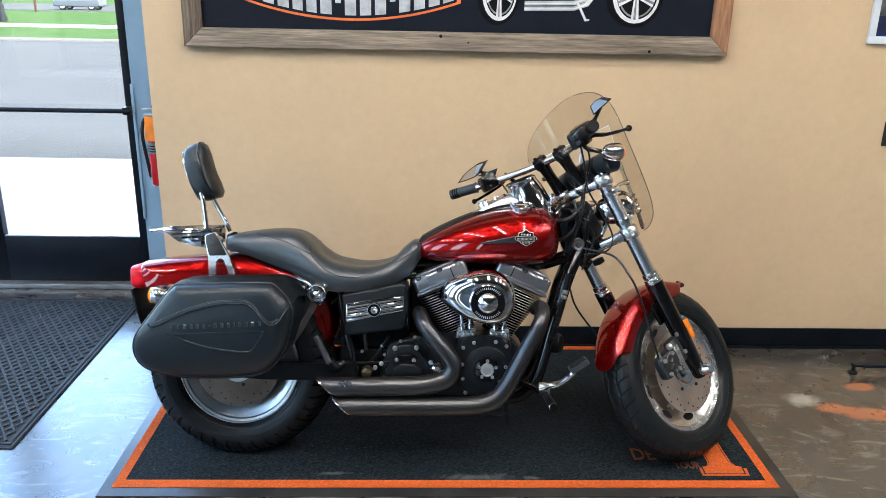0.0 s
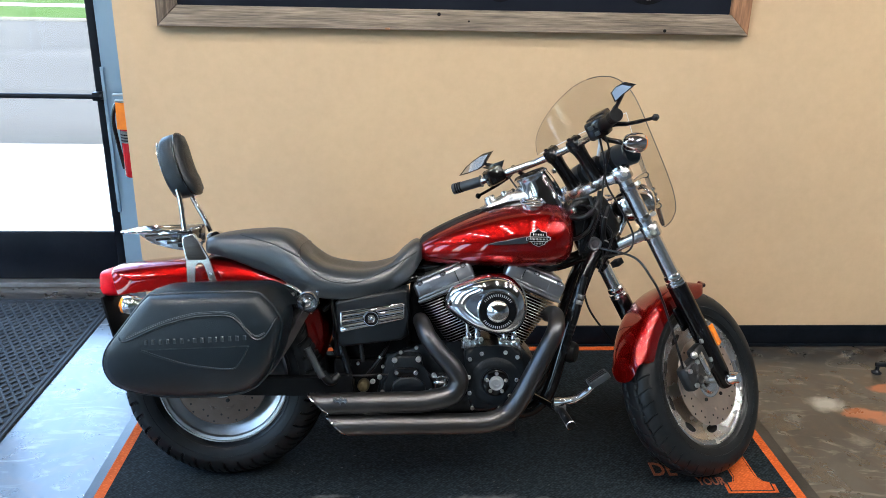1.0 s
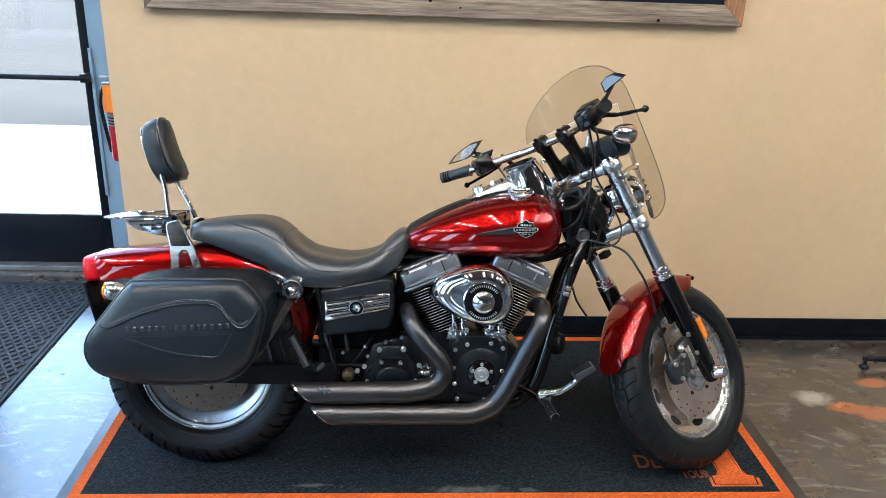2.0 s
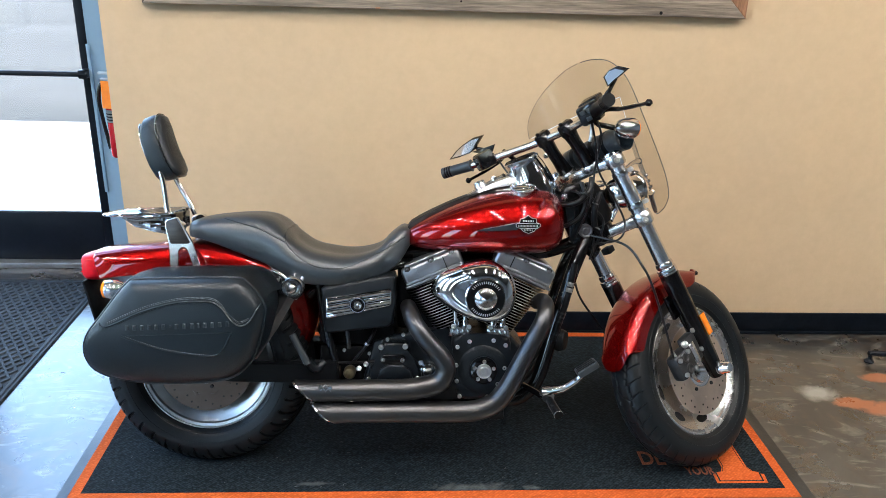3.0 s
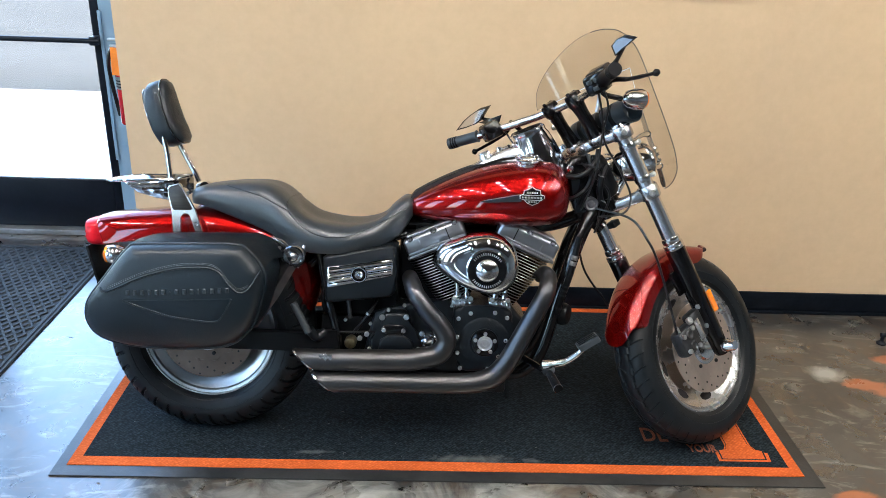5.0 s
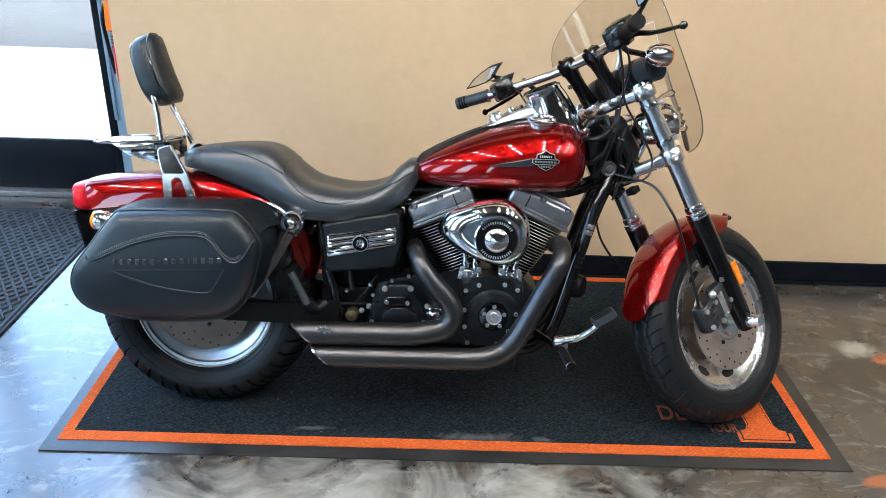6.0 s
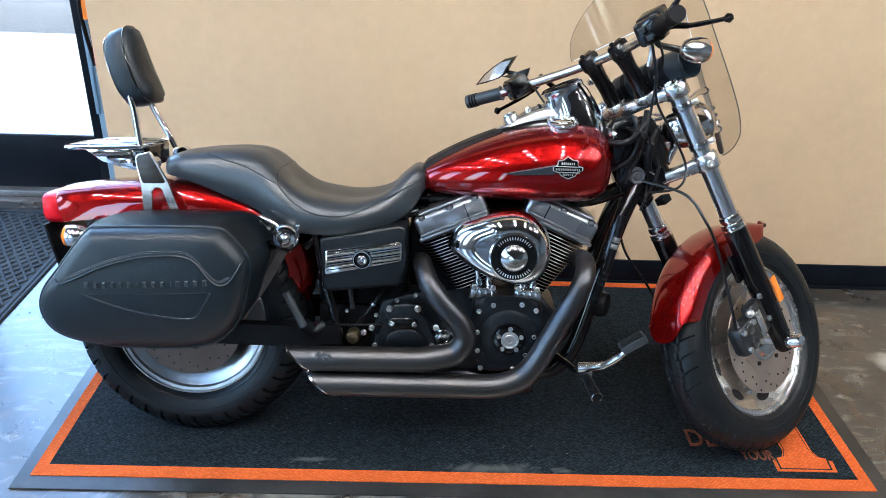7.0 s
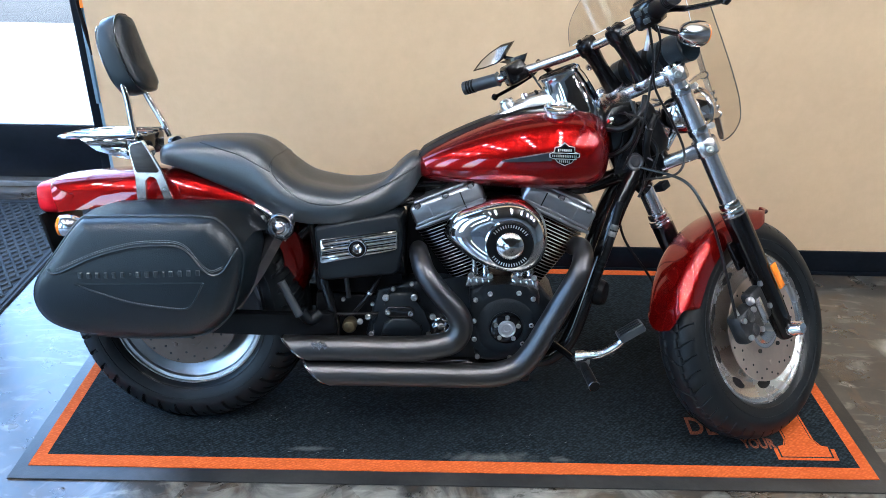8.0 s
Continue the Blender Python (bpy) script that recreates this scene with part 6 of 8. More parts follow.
case = bp("crankcase", side_slab([(0.50, 0.29), (0.53, 0.42), (0.66, 0.46), (0.76, 0.455), (0.83, 0.475), (0.95, 0.462), (1.005, 0.40), (1.0, 0.30), (0.93, 0.235), (0.78, 0.225), (0.56, 0.25)][::-1], -0.13, 0.10, 0.012), M_WRINKLE, None, "black V-twin engine case")
bp("sump", boxes((0.60, 0.95, -0.10, 0.10, 0.17, 0.235), bevel=0.012), M_WRINKLE, case)


def cylinder(side_, angle):
    a = radians(angle)
    up = Vector((math.sin(a), 0, math.cos(a)))
    al = Vector((math.cos(a), 0, -math.sin(a)))
    m = Matrix(((al.x, 0, up.x, CRANK.x), (0, 1, 0, 0), (al.z, 0, up.z, CRANK.z), (0, 0, 0, 1)))
    bm = bmesh.new()
    lathe(bm, [(0.0, 0.16), (0.058, 0.16), (0.058, 0.34), (0, 0.34)], (0, 0, 0), (0, 0, 1), 28)
    bm.transform(m)
    cyl = bp("cylinder", bm, M_GLOSSBLACK, None, "black finned cylinder with bright fin edges")
    # cooling fins with a bright machined rim
    for k in range(19 if side_ > 0 else 20):
        h = 0.180 + 0.0090 * k
        grow = 0.050 + 0.039 * k / 18
        pts = []
        for q in range(28):
            t = 2 * math.pi * q / 28
            pts.append((grow * math.copysign(abs(math.cos(t)) ** 0.45, math.cos(t)), 0.088 * math.copysign(abs(math.sin(t)) ** 0.45, math.sin(t))))
        bm = bmesh.new()
        slab(bm, pts, h, h + 0.003)
        bm.transform(m)
        fin = bp("fin", bm, M_GLOSSBLACK, cyl)
        bm = bmesh.new()
        lo = [(x * 1.004, y * 1.004) for x, y in pts]
        rings = [[(x, y, h + 0.0004) for x, y in lo], [(x * 1.006, y * 1.006, h + 0.0015) for x, y in lo], [(x, y, h + 0.0026) for x, y in lo]]
        loft(bm, rings, cap=False)
        bm.transform(m)
        bp("fin_rim", bm, M_FINRIM, fin)
    slip, lift = (0.007, 0.0) if side_ > 0 else (0.004, 0.009)
    # rocker cover: a smooth box with rounded shoulders over a thin flange
    def on_head(x0, x1, y0, y1, z0, z1, bev, seg=2):
        bm = bmesh.new()
        box(bm, min(x0 * side_, x1 * side_) + slip, max(x0 * side_, x1 * side_) + slip, y0, y1, z0 + lift, z1 + lift, bev, seg)
        bm.transform(m)
        return bm
    rock = bp("rocker_cover", on_head(-0.086, 0.108, -0.100, 0.100, 0.3585, 0.411, 0.012, 4), M_SATIN, cyl, "satin silver rocker cover")
    bp("cover_flange", on_head(-0.089, 0.111, -0.103, 0.103, 0.349, 0.358, 0.003), M_SATIN, rock)
    bp("cover_seam", on_head(0.052, 0.0555, -0.1008, -0.097, 0.361, 0.403, 0.0005), M_WRINKLE, rock, "dark joint in the cover")
    bp("cover_ridge", on_head(-0.036, -0.033, -0.1016, -0.097, 0.361, 0.400, 0.0008), M_SATIN, rock)
    bp("cover_crown", on_head(-0.070, 0.094, -0.088, 0.088, 0.4105, 0.420, 0.006, 3), M_SATIN, rock, "raised crown of the cover")
    # raised dark blocks paint in the shade of the bolt recesses
    for x, w in ((-0.062, 0.009), (0.016, 0.010), (0.085, 0.009)):
        bp("bolt_pocket", on_head(x - w, x + w, -0.1012, -0.086, 0.401, 0.4125, 0.003), M_WRINKLE, rock, "dark block for the shade in a bolt recess")
        bm = lathe(bmesh.new(), [(0, 0), (0.0060, 0), (0.0060, 0.003), (0.003, 0.004), (0, 0.002)], (x * side_ + slip, -0.1012, 0.4055 + lift), (0, -1, 0), 12)
        bm.transform(m)
        bp("bolt", bm, M_CAST, rock)
    bp("cover_lip", on_head(-0.082, 0.104, -0.1015, -0.097, 0.3595, 0.366, 0.0015), M_SATIN, rock)


cylinder(1, -24.0)
cylinder(-1, 23.0)
# pushrod tubes and tappet blocks
for bx in (0.802, 0.915):
    lean = -0.35 if bx < 0.85 else 0.35
    blk = bp("tappet_block", side_slab([(bx - 0.034 + lean * 0.01, 0.455), (bx - 0.034, 0.478), (bx - 0.028, 0.484), (bx + 0.028, 0.484), (bx + 0.034, 0.478), (bx + 0.034 + lean * 0.01, 0.455)][::-1], 0.100, 0.152, 0.004), M_CLAMP, None, "bright ribbed tappet block")
    for k in range(4):
        bp("block_rib", boxes((bx - 0.027 + 0.0155 * k, bx - 0.020 + 0.0155 * k, -0.1545, -0.149, 0.457, 0.479), bevel=0.002), M_CHROME, blk)
    for dx in (-0.024, 0.024):
        bolt(blk, bx + dx, 0.152, 0.486, 0.006)
    for dx in (-0.014, 0.014):
        top = Vector((bx + dx + (-0.022 if bx < 0.85 else 0.022), -0.112, 0.630))
        bp("pushrod_tube", bar([(bx + dx, -0.128, 0.486), top], 0.0062, 10), M_CHROME, blk, "chrome pushrod tube")
        bp("tube_cup", lathe(bmesh.new(), [(0, 0), (0.0105, 0), (0.0105, 0.012), (0.008, 0.018), (0, 0.018)], (bx + dx, -0.128, 0.485), top - Vector((bx + dx, -0.128, 0.486)), 12), M_CHROME, blk)

# cam cover with the round timer cover
COVER = [(0.776, 0.452), (0.83, 0.470), (0.90, 0.470), (0.950, 0.456), (0.954, 0.40), (0.948, 0.345), (0.930, 0.315), (0.885, 0.268), (0.805, 0.264), (0.788, 0.32), (0.784, 0.38)]
cover = bp("cam_cover", side_slab([(p.x, p.y) for p in spline([(x, z, 0) for x, z in COVER], 3, True)][::-1], 0.095, 0.172, 0.016, 5), M_WRINKLE, None, "black wrinkle-coated cam cover")
for x, z in ((0.792, 0.428), (0.828, 0.446), (0.901, 0.451), (0.938, 0.437), (0.937, 0.366), (0.917, 0.316), (0.887, 0.274), (0.803, 0.273), (0.793, 0.321), (0.790, 0.371)):
    bolt(cover, x, 0.173, z, 0.0055)
bp("cover_dome", lathe(bmesh.new(), [(0.082, 0.1700), (0.076, 0.1726), (0.066, 0.1752), (0.054, 0.1772), (0.044, 0.1780), (0.0415, 0.172)], (0.873, 0, 0.358), (0, -1, 0), 48, cap=False), M_WRINKLE, cover, "domed middle of the cover", 60)
timer = bp("timer_cover", lathe(bmesh.new(), [(0, 0.168), (0.040, 0.168), (0.040, 0.1785), (0.037, 0.1802), (0, 0.1802)], (0.875, 0, 0.356), (0, -1, 0), 40), M_GLOSSBLACK, cover, "round black timer cover with a silver medallion")
bp("medallion", lathe(bmesh.new(), [(0, 0.1802), (0.023, 0.1802), (0.023, 0.182), (0.0205, 0.1825), (0.019, 0.1815), (0.015, 0.1815), (0.0135, 0.1828), (0.008, 0.1828), (0.007, 0.1815), (0, 0.1815)], (0.875, 0, 0.356), (0, -1, 0), 36), M_EMBLEM, timer, "ringed silver medallion")
for k in range(5):
    an = radians(90 + 72 * k)
    bolt(timer, 0.875 + 0.0305 * math.cos(an), 0.181, 0.356 + 0.0305 * math.sin(an), 0.005)

# air cleaner: a chrome teardrop with a black slotted ring
AC = [(0.706, 0.607), (0.726, 0.648), (0.774, 0.675), (0.822, 0.693), (0.871, 0.699), (0.913, 0.688), (0.946, 0.657), (0.960, 0.614), (0.957, 0.570), (0.940, 0.537), (0.909, 0.518), (0.867, 0.516), (0.816, 0.528), (0.765, 0.550), (0.725, 0.578)]
AC_C = (0.868, 0.606)
acs = spline([(x, z, 0) for x, z in AC], 4, True)
bm = bmesh.new()
rings = []
for k, r in ((0.96, 0.125), (0.99, 0.150), (1.0, 0.185), (0.99, 0.205), (0.955, 0.222), (0.88, 0.237), (0.78, 0.246), (0.62, 0.250), (0.55, 0.250)):
    rings.append([Vector((AC_C[0] + (p.x - AC_C[0]) * k, -r + 0.030 * max(0.0, (0.80 - p.x) / 0.1) * (k if r > 0.2 else 0), AC_C[1] + (p.y - AC_C[1]) * k)) for p in acs])
loft(bm, rings)
ac = bp("air_cleaner", bm, M_CHROME, None, "chrome teardrop air cleaner cover", 60)
ring_c = (0.867, 0, 0.597)
bp("intake_ring", lathe(bmesh.new(), [(0, 0.247), (0.056, 0.247), (0.057, 0.256), (0.054, 0.260), (0.040, 0.258), (0, 0.258)], ring_c, (0, -1, 0), 48), M_PLASTIC, ac, "black ring with radial slots")
for k in range(48):
    an = 2 * math.pi * k / 48
    if abs(math.sin(an)) < 0.55:
        continue
    c, s = math.cos(an), math.sin(an)
    bm = bmesh.new()
    tube(bm, [(ring_c[0] + 0.0445 * c, -0.2592, ring_c[2] + 0.0445 * s), (ring_c[0] + 0.0515 * c, -0.2598, ring_c[2] + 0.0515 * s)], 0.0013, 6)
    bp("slot_rib", bm, M_EMBLEM, ac)
bp("centre_dome", lathe(bmesh.new(), [(0.0345, 0.257), (0.0345, 0.262), (0.032, 0.266), (0.026, 0.2705), (0.018, 0.2735), (0.008, 0.275), (0.006, 0.2765), (0.0, 0.277)], ring_c, (0, -1, 0), 48, cap=False), M_CHROME, ac, "domed chrome centre")
bp("rim_ring", lathe(bmesh.new(), [(0.060, 0.247), (0.060, 0.2525), (0.057, 0.254), (0.0565, 0.247)], ring_c, (0, -1, 0), 48, cap=False), M_CHROME, ac)

# gearbox cover, oil filler, starter
gear = bp("gearbox_cover", side_slab([(0.520, 0.300), (0.522, 0.345), (0.552, 0.372), (0.560, 0.418), (0.572, 0.428), (0.628, 0.430), (0.640, 0.420), (0.650, 0.378), (0.682, 0.350), (0.686, 0.302)][::-1], 0.085, 0.146, 0.009), M_WRINKLE, None, "black gearbox side cover")
bp("cover_step", side_slab([(0.548, 0.312), (0.556, 0.345), (0.582, 0.362), (0.624, 0.362), (0.652, 0.345), (0.660, 0.312)][::-1], 0.146, 0.154, 0.006), M_WRINKLE, gear)
bp("clutch_plate", side_slab([(0.558, 0.370), (0.558, 0.384), (0.568, 0.392), (0.624, 0.394), (0.634, 0.386), (0.634, 0.372), (0.624, 0.364), (0.568, 0.362)][::-1], 0.146, 0.155, 0.003), M_GLOSSBLACK, gear, "small raised cover plate")
for x, z, s in ((0.559, 0.414, 0.0075), (0.633, 0.418, 0.0075), (0.522, 0.312, 0.0055), (0.673, 0.319, 0.0055), (0.682, 0.368, 0.0065), (0.513, 0.359, 0.0065), (0.492, 0.345, 0.0065), (0.578, 0.439, 0.005), (0.626, 0.455, 0.005)):
    bolt(gear, x, 0.147, z, s)
for x in (0.566, 0.626):
    bolt(gear, x, 0.156, 0.377, 0.006, M_POLISH)
bp("filler_plug", lathe(bmesh.new(), [(0, 0.12), (0.024, 0.12), (0.024, 0.168), (0.020, 0.172), (0.018, 0.176), (0.012, 0.178), (0.010, 0.174), (0, 0.174)], (0.706, 0, 0.351), (0, -1, 0), 8), M_CHROME, None, "chrome hexagonal filler plug")
bp("starter_body", bar([(0.47, -0.06, 0.47), (0.60, -0.06, 0.485)], 0.035, 18), M_PLASTIC, None, "black starter motor")
bp("bracket_bar", bar([(0.36, -0.125, 0.352), (0.44, -0.125, 0.356), (0.54, -0.12, 0.36)], 0.004, 8), M_BLACK_HOSE, None, "black brake line")
# rods, clips and bolts in the gap ahead of the swingarm
bp("shift_rod", bar([(0.449, -0.108, 0.456), (0.453, -0.112, 0.430), (0.457, -0.110, 0.398)], 0.0065, 10), M_CALIPER, None, "dark grey linkage rod beside the lower fill block")
bp("vent_hose", bar([(0.540, -0.085, 0.470), (0.527, -0.108, 0.436), (0.497, -0.112, 0.390), (0.470, -0.100, 0.352)], 0.0055, 10), M_BLACK_HOSE, None, "black vent hose")
clip = bp("hose_clip", lathe(bmesh.new(), [(0.0058, -0.004), (0.0072, -0.003), (0.0072, 0.003), (0.0058, 0.004)], (0.512, -0.111, 0.413), (0.5, 0, 0.85), 14, cap=False), M_BOLT, None, "bright clip round a hose")
for x, z, s in ((0.486, 0.333, 0.0055), (0.520, 0.383, 0.0045), (0.442, 0.392, 0.0045), (0.410, 0.318, 0.005)):
    bolt(clip, x, 0.112, z, s)
bp("banjo_fitting", lathe(bmesh.new(), [(0, 0.09), (0.017, 0.09), (0.019, 0.10), (0.019, 0.125), (0.015, 0.132), (0, 0.134)], (0.460, 0, 0.322), (0, -1, 0), 24), M_BRASS, None, "dull brass fitting behind the pipe")

# black blocks added to close see-through gaps and keep them dark
bp("upper_gap_fill", boxes((0.36, 0.60, -0.09, 0.075, 0.40, 0.61), bevel=0.02), M_PLASTIC, None, "added black block filling the gap behind the battery box")
bp("lower_gap_fill", boxes((0.36, 0.54, -0.075, 0.075, 0.262, 0.398), bevel=0.012), M_PLASTIC, None, "added black block filling the gap under the battery box")
bp("cylinder_gap_fill", boxes((0.60, 0.74, -0.055, 0.060, 0.45, 0.67), bevel=0.015), M_PLASTIC, None, "added black block filling the gap between cylinder and frame")
bp("intake", boxes((0.80, 0.92, -0.06, 0.13, 0.52, 0.68), bevel=0.02), M_WRINKLE, None, "black intake between the cylinders")
# battery box with a chrome face
bat = bp("battery_box", side_slab([(0.374, 0.592), (0.384, 0.462), (0.398, 0.453), (0.578, 0.478), (0.594, 0.490), (0.600, 0.56), (0.596, 0.632), (0.580, 0.640), (0.390, 0.600)], 0.03, 0.152, 0.010), M_WRINKLE, None, "black battery box with a ribbed chrome face")
face_pts = [(0.388, 0.562), (0.390, 0.506), (0.396, 0.502), (0.582, 0.546), (0.589, 0.552), (0.588, 0.592), (0.582, 0.597), (0.394, 0.567)]
bp("chrome_face", side_slab(face_pts, 0.148, 0.160, 0.004), M_CHROME, bat, "ribbed chrome cover")
for k in range(3):
    z = 0.517 + 0.016 * k
    bm = bmesh.new()
    tube(bm, [(0.396, -0.1605, z + 0.006), (0.584, -0.1605, z + 0.006 + 0.0365)], 0.0035, 8)
    bp("face_rib", bm, M_CHROME, bat)
# thin black bars between the ribs stand for dark grooves
for k in range(4):
    z = 0.509 + 0.016 * k
    bm = bmesh.new()
    tube(bm, [(0.396, -0.1600, z + 0.006), (0.584, -0.1600, z + 0.006 + 0.0365)], 0.0014, 6)
    bp("face_dark_line", bm, M_GLOSSBLACK, bat)
bp("face_medallion", lathe(bmesh.new(), [(0, 0.158), (0.0235, 0.158), (0.0245, 0.166), (0.020, 0.168), (0.018, 0.1655), (0, 0.1665)], (0.487, 0, 0.548), (0, -1, 0), 32), M_GLOSSBLACK, bat, "round dark medallion, left plain")
bp("medallion_boss", lathe(bmesh.new(), [(0, 0.1665), (0.011, 0.1665), (0.0125, 0.168), (0.010, 0.1695), (0.006, 0.168), (0.003, 0.1705), (0, 0.1705)], (0.487, 0, 0.548), (0, -1, 0), 24), M_CHROME, bat)
bp("medallion_ring", lathe(bmesh.new(), [(0.0195, 0.166), (0.0205, 0.1690), (0.0225, 0.1690), (0.0250, 0.164)], (0.487, 0, 0.548), (0, -1, 0), 32, cap=False), M_CHROME, bat)

# -- exhaust --
rear_path = spline([(0.634, -0.04, 0.520), (0.638, -0.10, 0.530), (0.647, -0.158, 0.527), (0.664, -0.198, 0.500), (0.703, -0.210, 0.452), (0.741, -0.210, 0.410), (0.758, -0.210, 0.369), (0.738, -0.212, 0.328), (0.686, -0.212, 0.311), (0.640, -0.212, 0.303), (0.55, -0.212, 0.299)], 8)
front_path = spline([(1.045, -0.04, 0.545), (1.054, -0.100, 0.562), (1.056, -0.160, 0.560), (1.048, -0.200, 0.532), (1.032, -0.210, 0.496), (1.004, -0.212, 0.438), (0.974, -0.214, 0.376), (0.943, -0.215, 0.314), (0.909, -0.216, 0.270), (0.870, -0.216, 0.250), (0.837, -0.216, 0.242), (0.78, -0.216, 0.238)], 8)
for path, end, rad in ((rear_path, (0.311, 0.291), 0.0325), (front_path, (0.366, 0.226), 0.0315)):
    pts = [Vector(p) for p in path]
    last = pts[-1]
    n = 8
    for k in range(1, n + 1):
        pts.append(last.lerp(Vector((end[0] + 0.03, last.y, end[1])), k / n))
    radii = [rad * (0.74 + 0.26 * min(1.0, i / 66)) for i in range(len(pts))]
    bm = bmesh.new()
    tube(bm, pts, radii, 26, cap=False)
    # slash-cut outlet
    bm.verts.ensure_lookup_table()
    for v in bm.verts[-26:]:
        v.co.x -= 1.1 * (v.co.z - end[1])
    pipe = bp("exhaust_pipe", bm, M_PIPE, None, "satin black exhaust pipe with a slash-cut chrome tip", 60)
    c0 = pts[-1]
    rings = []
    for kk, rr in ((0.0, rad * 1.015), (0.006, rad * 1.02), (0.008, rad * 0.97), (0.0, rad * 0.9), (-0.03, rad * 0.85)):
        ring = []
        for q in range(26):
            t = 2 * math.pi * q / 26
            dz = rr * math.sin(t)
            ring.append((c0.x - kk - 1.1 * dz, c0.y + rr * math.cos(t), c0.z + dz))
        rings.append(ring)
    bm = bmesh.new()
    loft(bm, rings, cap=False)
    bp("tip", bm, M_CHROME, pipe, "chrome slash-cut tip ring")
    bm = bmesh.new()
    loft(bm, [rings[-1], [((x - 0.001), y, z) for x, y, z in rings[-1]]])
    bp("outlet", bm, M_HOLE, pipe)
    if end[1] > 0.25:
        for dx, dz, w, h in ((0.0, 0.0, 0.022, 0.007), (0.0, 0.0, 0.008, 0.014), (-0.011, 0.001, 0.007, 0.010), (0.011, -0.001, 0.007, 0.010)):
            cxp, czp = 0.403 + dx * 1.3, 0.312 + dz
            q = [(cxp - w, czp), (cxp, czp + h), (cxp + w, czp), (cxp, czp - h)][::-1]
            bp("pipe_badge", side_slab(q, 0.238, 0.2445, 0.0008, 1), M_CLAMP, pipe, "small bright badge, left plain")

# -- frame, swingarm and foot controls --
fr = bp("frame", bar([(1.235, 0, 0.70), (1.17, 0, 0.735), (1.05, 0, 0.70), (0.80, 0, 0.695), (0.60, 0, 0.685), (0.45, 0, 0.62)], 0.022, 14), M_GLOSSBLACK, None, "gloss black tubular frame")
for sg in (1, -1):
    bp("down_tube", bar([(1.195, -0.045 * sg, 0.76), (1.150, -0.072 * sg, 0.66), (1.105, -0.082 * sg, 0.50), (1.058, -0.085 * sg, 0.32), (1.018, -0.086 * sg, 0.258), (0.95, -0.088 * sg, 0.232), (0.70, -0.10 * sg, 0.215), (0.45, -0.11 * sg, 0.22), (0.37, -0.11 * sg, 0.28)], 0.0205, 16), M_GLOSSBLACK, fr, "gloss black frame tube")
    bp("frame_strut", bar([(0.62, -0.06 * sg, 0.66), (0.50, -0.09 * sg, 0.63), (0.38, -0.10 * sg, 0.60), (0.33, -0.11 * sg, 0.56)], 0.012, 10), M_GLOSSBLACK, fr)
    bp("seat_tube", bar([(0.36, -0.115 * sg, 0.61), (0.385, -0.12 * sg, 0.48), (0.42, -0.12 * sg, 0.34), (0.42, -0.115 * sg, 0.25)], 0.013, 10), M_GLOSSBLACK, fr)
    arm = bp("swingarm", side_slab([(-0.03, 0.295), (-0.03, 0.345), (0.10, 0.348), (0.32, 0.345), (0.42, 0.365), (0.43, 0.30), (0.30, 0.292), (0.10, 0.290)][::-1], 0.122 * sg - 0.016, 0.122 * sg + 0.016, 0.006), M_PLASTIC, None, "black swingarm leg")
    bp("axle_nut", lathe(bmesh.new(), [(0, 0.135), (0.02, 0.135), (0.02, 0.15), (0, 0.15)], (0, 0, 0.322), (0, -sg, 0), 8), M_CHROME, arm)
    bp("shock_absorber", bar([(0.02, -0.155 * sg, 0.36), (0.12, -0.150 * sg, 0.62)], 0.026, 16), M_GLOSSBLACK, None, "black shock absorber")
    # passenger peg, folded up
    peg = bp("passenger_peg", bar([(0.290, -0.165 * sg, 0.452), (0.338, -0.170 * sg, 0.362)], 0.0108, 16), M_GRIP, None, "grey passenger footpeg folded up")
    bp("peg_mount", bar([(0.336, -0.150 * sg, 0.368), (0.358, -0.140 * sg, 0.340), (0.385, -0.125 * sg, 0.355)], 0.014, 10), M_WRINKLE, peg)
bp("wiring_wrap", bar([(1.150, -0.095, 0.68), (1.128, -0.108, 0.57), (1.108, -0.110, 0.50), (1.092, -0.11, 0.44)], 0.010, 10), M_PLASTIC, fr, "black loom along the down tube")
for z, x in ((0.50, 1.108), (0.515, 1.112), (0.528, 1.116), (0.46, 1.098)):
    bp("loom_tie", lathe(bmesh.new(), [(0.0112, -0.003), (0.0118, 0), (0.0112, 0.003)], (x, -0.1095, z), (0.25, 0, 1), 12, cap=False), M_WRINKLE, fr)
for k, (z, x) in enumerate(((0.60, 1.1345), (0.618, 1.1385), (0.58, 1.1305), (0.545, 1.1215))):
    bp("label_bar", lathe(bmesh.new(), [(0.0102, -0.007), (0.0106, -0.0065), (0.0106, 0.0065), (0.0102, 0.007)], (x, -0.1045 - 0.012 * (0.64 - z), z), (0.22, 0, 1), 12, cap=False), M_LABEL, fr, "pale label with unreadable print" if k == 0 else "")
bp("horn_body", lathe(bmesh.new(), [(0, 0), (0.034, 0.0), (0.036, 0.02), (0.03, 0.035), (0, 0.036)], (1.105, -0.06, 0.43), (1, -0.5, 0), 20), M_PLASTIC, None, "black regulator behind the frame tube")
neck = bp("steering_neck", bar([Vector((1.324, 0, 0.61)) + S0 * 0.145, Vector((1.324, 0, 0.61)) + S0 * 0.34], 0.036, 20), M_GLOSSBLACK, None, "gloss black steering neck")
